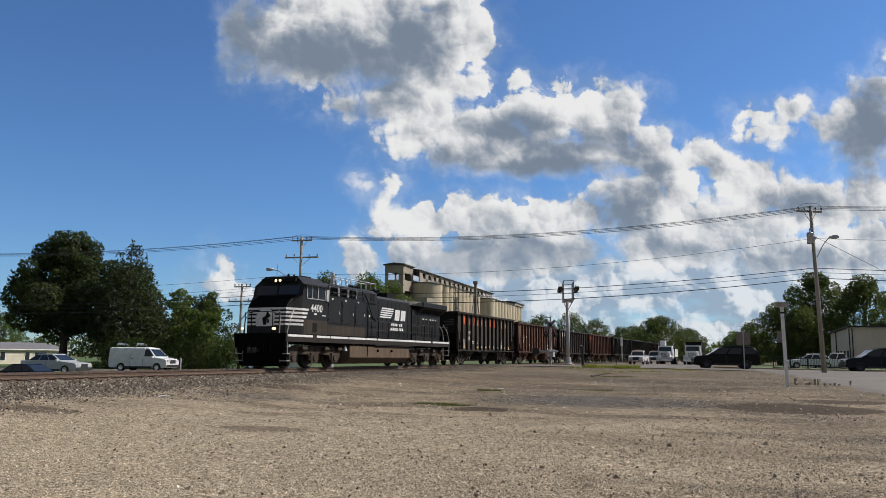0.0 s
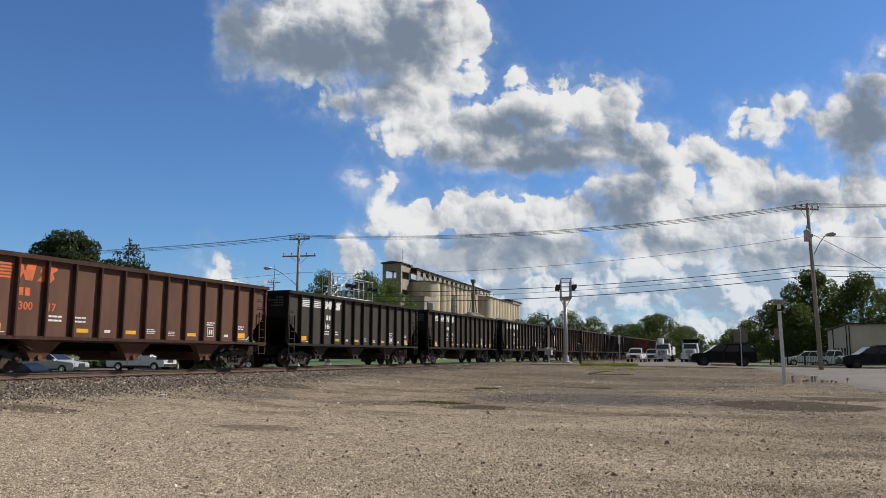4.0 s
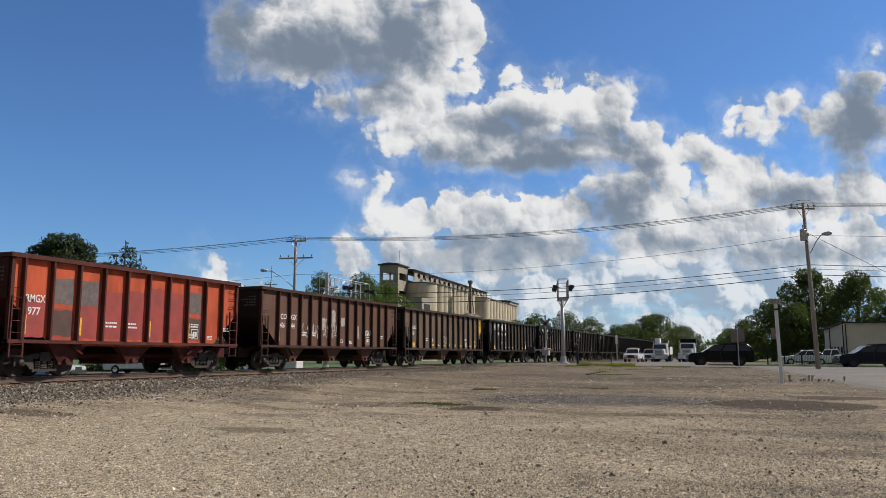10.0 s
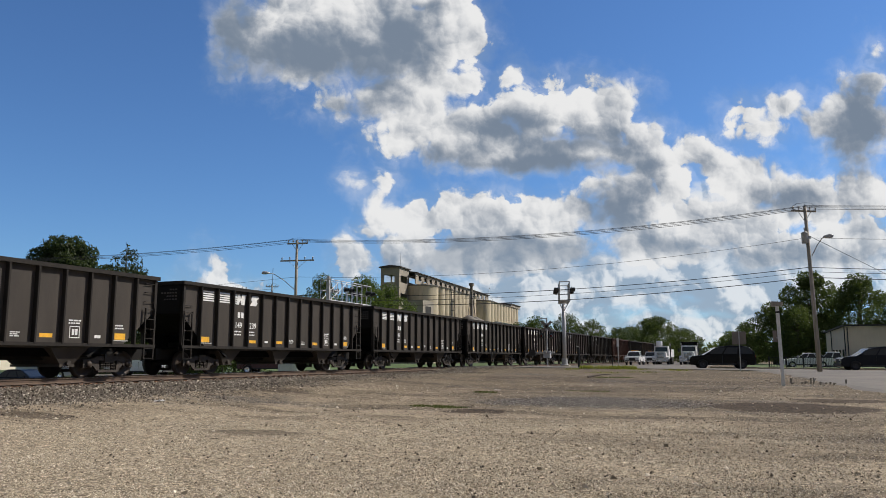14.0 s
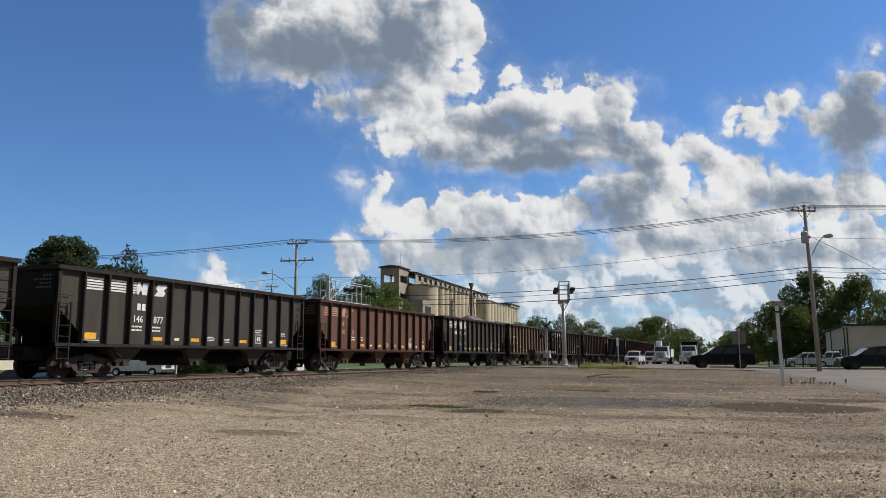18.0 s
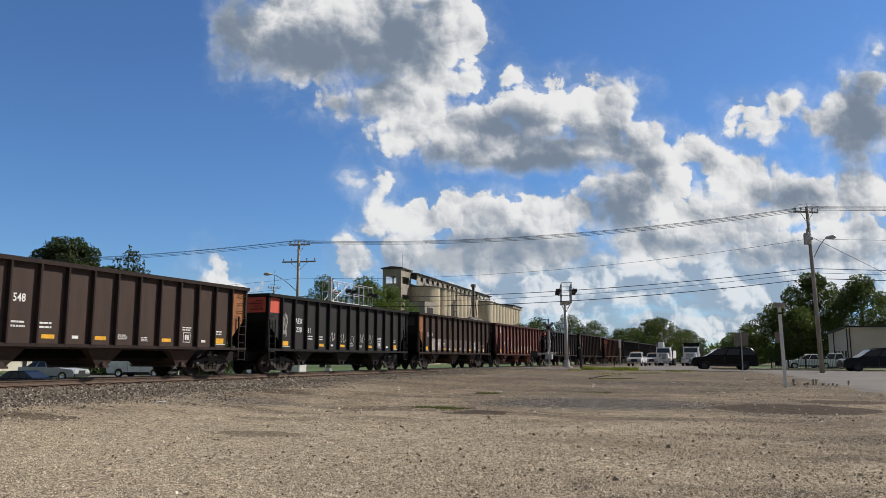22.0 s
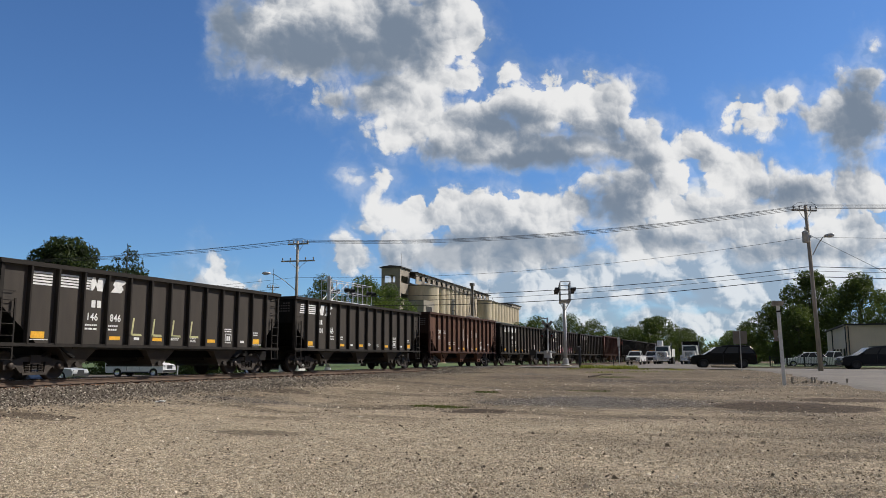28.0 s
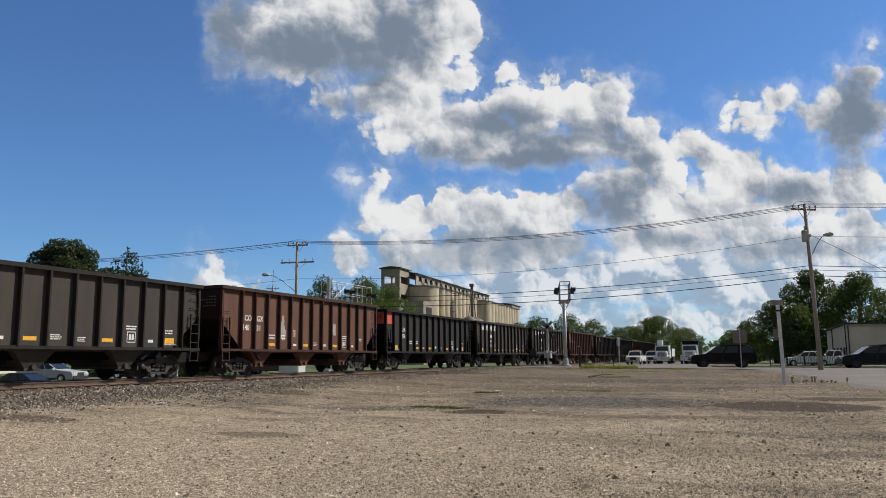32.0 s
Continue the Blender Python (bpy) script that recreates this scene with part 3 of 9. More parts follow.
def lot_stones():
    def fan(rng, n, d0, deep, power, a0=-56, a1=11):
        d = d0 + deep * rng.random(n) ** power
        a = np.radians(rng.uniform(a0, a1, n))
        return d * np.sin(a), d * np.cos(a)

    def dry(x, y, rng):
        keep = x > -19.6
        for cx, cy, rx, ry, k in STAINS[:4]:
            keep &= ((x - cx) / rx) ** 2 + ((y - cy) / ry) ** 2 > 0.95 * rng.random(len(x)) ** 0.35
        return keep

    def laid(x, y, keep, up):
        x, y = x[keep], y[keep]
        return np.stack([x, y, lie(x, y) + up], 1)

    def near(rng, n):
        x, y = fan(rng, n, 7.3, 13, 1.5)
        w = 0.6 * waves(x, y) + 0.7 * np.sin(y * 2.1 + 0.12 * x + 1.2 * np.sin(x * 0.35)) * np.sin(x * 0.3 + y * 0.7)
        return laid(x, y, dry(x, y, rng) & (rng.random(n) < 0.62 + 0.38 * w + 0.25 * (np.hypot(x, y) < 10.5)), 0.003)
    stones("gravel", 185000, near, (0.0055, 0.0125), "loose tan gravel strewn over the lot", 5, M_GRAVEL, 0.7)

    def beyond(rng, n):
        x, y = fan(rng, n, 18, 24, 1.2)
        w = waves(x * 0.6 + 4, y * 0.6)
        return laid(x, y, dry(x, y, rng) & (rng.random(n) < 0.45 + 0.45 * w), 0.004)
    stones("gravel", 48000, beyond, (0.007, 0.016), "loose tan gravel thinning out over the lot", 9, M_GRAVEL, 0.6)

    def heap(rng, n):
        a, r = rng.uniform(0, 6.283, n), np.sqrt(rng.random(n)) * rng.uniform(0.5, 1.15, n)
        x, y = -5.2 + 4.2 * r * np.cos(a), 25.6 + 2.5 * r * np.sin(a)
        keep = rng.random(n) < 0.65 + 0.4 * waves(x * 1.4, y * 1.4)
        x2, y2 = rng.uniform(-14, 3, n), rng.uniform(27, 50, n)
        pick = rng.random(n) < 0.45
        x, y = np.where(pick, x2, x), np.where(pick, y2, y)
        keep &= ~pick | (rng.random(n) < 0.35 + 0.5 * waves(x2 * 0.5, y2 * 0.35 + 2))
        return laid(x, y, keep & dry(x, y, rng), 0.006)
    stones("grey_stones", 26000, heap, (0.010, 0.024), "grey crushed stone spread thinly over the lot", 10, M_GREY_STONE, 0.6)

    def verge(rng, n):
        y = 10 + 46 * rng.random(n) ** 1.3
        x = -20.3 + np.abs(rng.normal(0, 1.5, n)) + 0.5 * np.sin(y * 0.7)
        return laid(x, y, rng.random(n) < 0.75 + 0.3 * waves(x, y), 0.006)
    def rusty(rng, n):
        y = 9 + 45 * rng.random(n) ** 1.3
        x = TRACK + 1.22 + 0.28 * rng.random(n) ** 2
        return np.stack([x, y, np.full(n, RAIL - 0.225)], 1)
    stones("rusty_stones", 4500, rusty, (0.02, 0.036), "rust-stained ballast stones along the sleepers' ends", 14, M_RUST_STONE)
    stones("ballast_stones", 26000, verge, (0.013, 0.030), "stray grey ballast stones along the bank's foot", 11, M_STONE)

    def clods(rng, n):
        x, y = fan(rng, n, 9, 24, 1.1, -48, 10)
        w = np.sin(x * 0.5 + y * 1.1 + 1.5 * np.sin(x * 0.4)) + 0.5 * np.sin(y * 2.3 - x * 0.3)
        return laid(x, y, dry(x, y, rng) & (rng.random(n) < 0.12 + 0.4 * (w > 0.75)), 0.006)
    stones("clods", 6500, clods, (0.008, 0.024), "dark clods of earth and stone in worn streaks", 12, M_CLOD, 0.8)

    def rubble(rng, n):
        x, y = fan(rng, n, 8, 32, 1.0, -50, 10)
        return laid(x, y, x > -18, 0.005)
    stones("rubble", 900, rubble, (0.016, 0.045), "scattered larger stones on the lot", 8, M_GRAVEL, 0.65)


lot_stones()


# ---- street and paving ----
M_ASPHALT = surface("worn asphalt", (0.150, 0.132, 0.112), 0.9, 0, 0.28, 0.5, 25, 0.4, dirt=(0.235, 0.20, 0.155))
M_LINE = surface("road paint", (0.65, 0.55, 0.25), 0.7, 0, 0.2, 4, 40, 0.1)
M_CONCRETE = surface("old concrete", (0.50, 0.425, 0.30), 0.85, 0, 0.22, 0.35, 12, 0.25, stretch=(1, 1, 0.25), dirt=(0.23, 0.19, 0.145))
M_PLANK = surface("crossing planks", (0.06, 0.052, 0.046), 0.85, 0, 0.4, 2, 30, 0.4, stretch=(2, 0.3, 2))
M_WOOD = surface("weathered pole wood", (0.32, 0.285, 0.235), 0.85, 0, 0.3, 2, 30, 0.4, stretch=(6, 6, 0.4))
M_GALV = surface("galvanised steel", (0.44, 0.44, 0.435), 0.5, 0.25, 0.15, 4, 40, 0.1)
M_BLACK = surface("black enamel", (0.015, 0.015, 0.016), 0.45, 0, 0.2, 4, 40, 0.05)
M_SIGN_BACK = surface("bare sign aluminium", (0.22, 0.19, 0.16), 0.5, 0.6, 0.15, 3, 40, 0.05)
M_WHITE_PAINT = surface("white enamel", (0.72, 0.71, 0.68), 0.5, 0, 0.1, 3, 40, 0.08, dirt=(0.4, 0.36, 0.3))
M_WIRE = surface("black cable", (0.02, 0.02, 0.022), 0.6, 0, 0.1, 5, 40, 0)
M_PORCELAIN = surface("grey porcelain", (0.35, 0.35, 0.36), 0.3, 0, 0.15, 5, 40, 0)
M_RED_GLASS = surface("dark red lens", (0.14, 0.01, 0.01), 0.15, 0, 0.1, 5, 40, 0)


def strip(points, width, z_up):
    s = Shape()
    prev = None
    for i, (x, y) in enumerate(points):
        a, b = points[max(0, i - 1)], points[min(len(points) - 1, i + 1)]
        d = Vector((b[0] - a[0], b[1] - a[1])).normalized()
        n = Vector((-d.y, d.x)) * width / 2
        row = [(x + n.x, y + n.y, ground(x + n.x, y + n.y) + z_up), (x, y, ground(x, y) + z_up + 0.03), (x - n.x, y - n.y, ground(x - n.x, y - n.y) + z_up)]
        k = len(s.v)
        s.v += row
        if prev is not None:
            s.f += [(prev + 1, prev, k, k + 1), (prev + 2, prev + 1, k + 1, k + 2)]
        prev = k
    return s


def paving():
    line = [(x, street(x)) for x in range(-150, 151, 3)]
    west = [p for p in line if p[0] < TRACK - 2.0]
    east = [p for p in line if p[0] > TRACK + 2.0]
    for pts in (west, east):
        solid("road", strip(pts, 9.0, 0.05), M_ASPHALT, "grey worn asphalt street over the tracks", "road")
    back = [(-12.5 + 0.01 * (y - 70), y) for y in range(70, 330, 5)]
    solid("road", strip(back, 12.5, 0.04), M_ASPHALT, "grey worn asphalt road beside the tracks", "road")
    # the wide apron where the lot meets the street
    s = Shape()
    edge = [(-1.2, 62.0), (0.6, 57.0), (1.7, 51.0), (2.6, 45.0), (3.4, 39.0), (4.8, 33.0), (8.0, 28.0)]
    for (a, b), (c, d) in zip(edge, edge[1:]):
        pts = [(a, b), (c, d), (60, d), (60, b)]
        n = 12
        for i in range(n):
            q = []
            for k, (x0, y0) in ((i / n, (a, b)), ((i + 1) / n, (a, b)), ((i + 1) / n, (c, d)), (i / n, (c, d))):
                x = x0 + (60 - x0) * k ** 2
                q.append((x, y0, ground(x, y0) + 0.045))
            s.quad(q[0], q[3], q[2], q[1])
    for (a, b), (c, d) in zip(edge, edge[1:]):
        s.quad((a, b, ground(a, b) + 0.045), (a - 0.9, b - 0.3, ground(a - 0.9, b - 0.3) - 0.07), (c - 0.9, d - 0.3, ground(c - 0.9, d - 0.3) - 0.07), (c, d, ground(c, d) + 0.045))
    solid("pavement", s, M_ASPHALT, "pale worn asphalt apron beside the gravel lot", "pavement")
    # kerbed verge across the street
    k = Shape()
    for x in range(-4, 60, 4):
        y0, y1 = street(x) + 5.0, street(x + 4) + 5.0
        z0, z1 = ground(x, y0), ground(x + 4, y1)
        k.add([(x, y0, z0), (x + 4, y1, z1), (x + 4, y1, z1 + 0.17), (x, y0, z0 + 0.17), (x, y0 + 0.3, z0 + 0.17), (x + 4, y1 + 0.3, z1 + 0.17)], [(0, 1, 2, 3), (3, 2, 5, 4)])
    solid("kerb", k, M_CONCRETE, "low concrete kerb along the street", "kerb")
    cross = solid("crossing", Shape().box(TRACK - 0.6, TRACK + 0.6, 54.6, 65.4, RAIL - 0.2, RAIL - 0.012), M_PLANK, "dark timber plank level crossing between the rails", "crossing")
    plank = Shape().prism([(-0.28, -0.1), (0.28, -0.1), (0.28, 0.08), (0.26, 0.1), (-0.26, 0.1), (-0.28, 0.08)], "y", -1.3, 1.3).mesh("plank", M_PLANK)
    for side in (1.12, -1.12, 1.72, -1.72):
        for j in range(4):
            ob = part("plank", plank, M_PLANK, cross)
            ob.location = (TRACK + side, 56.0 + j * 2.65, RAIL - 0.105)


paving()


# ---- grass ----
M_GRASS = surface("lawn grass", (0.075, 0.115, 0.028), 0.9, 0, 0.35, 0.4, 20, 0.5)


def leaf_material(name, colour):
    g = Graph(name)
    r = g.node("ShaderNodeNewGeometry").outputs["Random Per Island"]
    col = g.mix(r, rgb(colour, 0.55), rgb((colour[0] * 1.6, colour[1] * 1.35, colour[2] * 1.1)))
    g.put(g.bsdf.inputs["Base Color"], col)
    g.put(g.bsdf.inputs["Roughness"], 0.6)
    g.put(g.bsdf.inputs["Specular IOR Level"], 0.3)
    tl = g.node("ShaderNodeBsdfTranslucent", Color=g.mix(0.5, col, rgb((colour[0] * 2, colour[1] * 1.7, colour[2]))))
    mx = g.node("ShaderNodeMixShader", i0=0.40, i1=g.bsdf.outputs[0], i2=tl.outputs[0])
    g.t.links.new(mx.outputs[0], g.out.inputs[0])
    return g.mat


M_LEAF_WEED = leaf_material("dusty weeds", (0.085, 0.115, 0.04))
M_GRASS_DRY = leaf_material("sunlit weeds", (0.17, 0.22, 0.045))


def grass_tufts(name, spots, count, tall, material, label, seed):
    rng = np.random.default_rng(seed)
    s = Shape()
    for cx, cy, rx, ry in spots:
        for i in range(count):
            a, r = rng.uniform(0, 6.28), math.sqrt(rng.random())
            x, y = cx + rx * r * math.cos(a), cy + ry * r * math.sin(a)
            h, w, t = tall * rng.uniform(0.4, 1.1), 0.012 + 0.02 * rng.random(), rng.uniform(0, 6.28)
            dx, dy, lx, ly = w * math.cos(t), w * math.sin(t), rng.normal(0, 0.3) * h, rng.normal(0, 0.3) * h
            z = ground(x, y)
            s.add([(x - dx, y - dy, z - 0.01), (x + dx, y + dy, z - 0.01), (x + lx, y + ly, z + h)], [(0, 1, 2)])
    return solid(name, s, material, label, "grass", kind="stuff")


def lawns():
    for x0, x1, y0, y1 in ((-320, -46, None, 330), (-46, -27, 66, 330), (-320, -29, 14, None)):
        s = Shape()
        nx, ny = 60, 22
        g = []
        for j in range(ny + 1):
            for i in range(nx + 1):
                x = x0 + (x1 - x0) * i / nx
                edge = street(x) + 4.8 if y0 is None else y0
                g.append((x, edge + ((street(x) - 4.8 if y1 is None else y1) - edge) * j / ny))
        s.add([(x, y, ground(x, y) + 0.03) for x, y in g], [(j * (nx + 1) + i, j * (nx + 1) + i + 1, (j + 1) * (nx + 1) + i + 1, (j + 1) * (nx + 1) + i) for j in range(ny) for i in range(nx)])
        solid("lawn", s, M_GRASS, "mown green lawn beyond the track", "lawn")
    s = Shape()
    s.add([(x, y, ground(x, y) + 0.06) for x, y in ((-2, 73.5), (60, 85), (60, 140), (-2, 140))], [(0, 1, 2, 3)])
    solid("lawn", s, M_GRASS, "green verge beyond the street", "lawn")
    grass_tufts("weeds", [(-10.6, 57.0, 1.4, 0.7), (-9.0, 57.3, 0.6, 0.6), (-11.9, 56.4, 0.5, 0.5), (-9.7, 56.2, 0.5, 0.4)], 620, 0.27, M_GRASS_DRY, "bright sunlit weeds by the crossing signal", 4)
    grass_tufts("weeds", [(-8.2, 56.0, 0.9, 0.5), (-7.4, 53.0, 1.2, 0.8), (-9.8, 52.0, 1.3, 0.7), (-12.6, 55.0, 0.6, 0.6), (-5.6, 56.5, 1.2, 0.5)], 90, 0.13, M_GRASS_DRY, "thin sunlit weeds in the gravel", 5)
    grass_tufts("weeds", [(-6.6, 31.5, 0.9, 0.5), (-9.7, 22.6, 0.8, 0.3), (-8.9, 22.2, 0.6, 0.3), (-8.0, 45.0, 1.2, 0.8), (-10.5, 30, 0.5, 0.3)], 260, 0.05, M_LEAF_WEED, "sparse low weeds in the gravel", 6)
    grass_tufts("weeds", [(-30, 40 + 6 * i, 2.2, 4) for i in range(8)] + [(-27.8, 75 + 7 * i, 1.2, 5) for i in range(6)], 420, 0.45, M_GRASS, "green weeds along the far side of the ballast", 7)


lawns()


# ---- trees ----
M_LEAF = leaf_material("broad leaves", (0.062, 0.100, 0.029))
M_LEAF_DARK = leaf_material("dark shade leaves", (0.040, 0.066, 0.025))
M_LEAF_LIGHT = leaf_material("light green leaves", (0.085, 0.14, 0.034))
M_NEEDLE = leaf_material("spruce needles", (0.04, 0.062, 0.03))
M_BARK = surface("rough bark", (0.085, 0.065, 0.05), 0.95, 0, 0.4, 2, 14, 0.8, stretch=(3, 3, 0.5))


def leaf_mesh(name, lobes, count, size, material, rng, droop=0.0):
    """Leaf clumps scattered in and on lobes (centre, radii): small bent quads."""
    vol = np.array([rx * ry * rz for _, (rx, ry, rz) in lobes]) ** 0.67
    pick = rng.choice(len(lobes), count, p=vol / vol.sum())
    c = np.array([q[0] for q in lobes])[pick]
    r = np.array([q[1] for q in lobes])[pick]
    d = rng.normal(size=(count, 3))
    d /= np.linalg.norm(d, axis=1)[:, None]
    k = rng.random(count) ** 0.33
    k = 0.45 + 0.6 * k
    wob = 1 + 0.22 * np.sin(d[:, 0] * 9 + pick) * np.sin(d[:, 2] * 8 + 2 * pick) * np.sin(d[:, 1] * 7)
    p = c + d * r * (k * wob)[:, None]
    n = d * 0.7 + rng.normal(size=(count, 3)) * 0.8
    n /= np.linalg.norm(n, axis=1)[:, None]
    a = np.cross(n, rng.normal(size=(count, 3)))
    a /= np.linalg.norm(a, axis=1)[:, None]
    b = np.cross(n, a)
    s = size * rng.uniform(0.5, 1.35, count)[:, None]
    q = np.stack([p - a * s, p - b * s * 0.55 + n * s * 0.15, p + a * s, p + b * s * 0.55 + n * s * 0.15], 1).reshape(-1, 3)
    me = bpy.data.meshes.new(name)
    me.from_pydata(q.tolist(), [], (np.arange(count * 4).reshape(-1, 4)).tolist())
    me.materials.append(material)
    return me


def broad_tree(x, y, top, radius, label, seed, material=None, count=6500, lean=0.0, open_crown=False, low=0.22):
    rng = np.random.default_rng(seed)
    z = ground(x, y)
    h = top - z
    tree = thing("tree", pose(x, y, z), label, "tree")
    trunk = Shape()
    trunk.tube([(0, 0, -0.1), (0.1 * lean, 0.05, h * 0.2), (0.3 * lean, 0, h * 0.42), (0.5 * lean, 0.1, h * 0.7)], h * 0.028 + 0.08, 9, h * 0.009)
    part("trunk", trunk, M_BARK, tree, smooth=True)
    lobes = []
    n = 54 if not open_crown else 26
    for i in range(n):
        t = i / (n - 1)
        zz = h * (low + (0.90 - low) * t)
        env = math.sin(math.pi * (0.16 + 0.80 * t)) ** 0.75
        a = i * 2.4 + rng.uniform(-0.5, 0.5)
        out = radius * env * (rng.uniform(0.15, 1.0) ** 0.6) * rng.uniform(0.85, 1.08)
        rr = radius * rng.uniform(0.13, 0.32) * (0.65 + 0.35 * env)
        if open_crown:
            rr *= 0.7
        c = (out * math.cos(a) + 0.4 * lean, out * math.sin(a), zz)
        lobes.append((c, (rr, rr, rr * rng.uniform(0.7, 0.95))))
        if i % 4 == 0:
            limb = Shape().tube([(0.15 * lean, 0, h * (0.18 + 0.4 * t)), (c[0] * 0.5, c[1] * 0.5, (zz + h * (0.2 + 0.4 * t)) / 2), (c[0] * 0.95, c[1] * 0.95, zz)], h * 0.011, 6, h * 0.003)
            part("limb", limb, M_BARK, tree, smooth=True)
    lobes.append(((0.4 * lean, 0, h * 0.90), (radius * 0.34, radius * 0.34, h * 0.10)))
    part("crown", leaf_mesh("crown", lobes, int(count * 3.0), 0.019 * radius + 0.06, material or M_LEAF, rng), M_LEAF, tree, "dense green leaves")
    return tree


def shrub_tree(x, y, top, radius, label, seed):
    """An open, many-stemmed tree: upright forking limbs with loose sprays of leaves."""
    rng = np.random.default_rng(seed)
    z = ground(x, y)
    h = top - z
    tree = thing("tree", pose(x, y, z), label, "tree")
    part("trunk", Shape().tube([(0, 0, -0.1), (0.1, 0.0, h * 0.14), (0.0, 0.1, h * 0.26)], 0.24, 8, 0.17), M_BARK, tree, smooth=True)
    lobes = []
    for i in range(11):
        a, out = i * 2.4, radius * rng.uniform(0.25, 0.85)
        tip = Vector((out * math.cos(a), out * math.sin(a), h * (rng.uniform(0.62, 0.98) - 0.22 * out / radius)))
        foot = Vector((0, 0, h * rng.uniform(0.1, 0.24)))
        mid = foot.lerp(tip, 0.5) + Vector((0.18 * math.cos(a) * out, 0.18 * math.sin(a) * out, -0.05 * h))
        limb = part("limb", Shape().tube([foot, mid, tip], 0.09, 6, 0.025), M_BARK, tree, smooth=True)
        for k in range(7):
            t = 0.32 + 0.68 * (k + rng.random()) / 7
            c = (mid.lerp(tip, (t - 0.5) * 2) if t > 0.5 else foot.lerp(mid, t * 2)) + Vector(rng.normal(0, 0.42, 3))
            r = rng.uniform(0.3, 0.7)
            lobes.append((tuple(c), (r, r, r * 0.6)))
    part("crown", leaf_mesh("crown", lobes, 12000, 0.13, M_LEAF_LIGHT, rng), M_LEAF_LIGHT, tree, "loose light green sprays of leaves")
    return tree


def spruce(x, y, top, radius, label, seed, count=6500):
    rng = np.random.default_rng(seed)
    z = ground(x, y)
    h = top - z
    tree = thing("spruce_tree", pose(x, y, z), label, "tree")
    part("trunk", Shape().tube([(0, 0, -0.1), (0, 0, h * 0.98)], 0.28, 8, 0.03), M_BARK, tree)
    lobes = []
    for i in range(15):
        t = i / 14
        zz = h * (0.16 + 0.8 * t)
        rr = radius * (1 - t) ** 0.6 + 0.3
        for j in range(5 if t < 0.8 else 3):
            a = j * 1.26 + i * 0.9
            lobes.append(((rr * 0.55 * math.cos(a), rr * 0.55 * math.sin(a), zz - 0.1 * rr), (rr * 0.42, rr * 0.42, h * 0.035 + 0.1)))
    part("crown", leaf_mesh("crown", lobes, int(count * 1.8), 0.15, M_NEEDLE, rng), M_NEEDLE, tree, "dark green needle branches")
    return tree


def bush(x, y, tall, radius, label, seed, material=None, count=1500):
    rng = np.random.default_rng(seed)
    b = thing("bush", pose(x, y, ground(x, y)), label, "bush")
    part("stem", Shape().tube([(0, 0, -0.1), (0, 0.05, tall * 0.5)], 0.08, 6, 0.03), M_BARK, b)
    lobes = [((radius * 0.5 * math.cos(i * 2.1), radius * 0.5 * math.sin(i * 2.1), tall * (0.3 + 0.08 * (i % 4))), (radius * 0.55, radius * 0.55, tall * 0.34)) for i in range(7)]
    part("crown", leaf_mesh("crown", lobes, int(count * 1.8), 0.10, material or M_LEAF, rng), M_LEAF, b)
    return b


def far_woods():
    rng = np.random.default_rng(77)
    lobes = []
    for i in range(150):
        a = radians(-62 + 88 * i / 149) + rng.normal(0, 0.004)
        d = rng.uniform(330, 420)
        hgt = rng.uniform(6, 10)
        lobes.append(((d * math.sin(a), d * math.cos(a), 0.5 + hgt * 0.5), (rng.uniform(5, 8), rng.uniform(4, 7), hgt * 0.55)))
    me = leaf_mesh("far_woods", lobes, 26000, 0.75, M_LEAF, rng)
    tagged(new("far_woods", me), "distant line of green woods", "woods", kind="stuff")


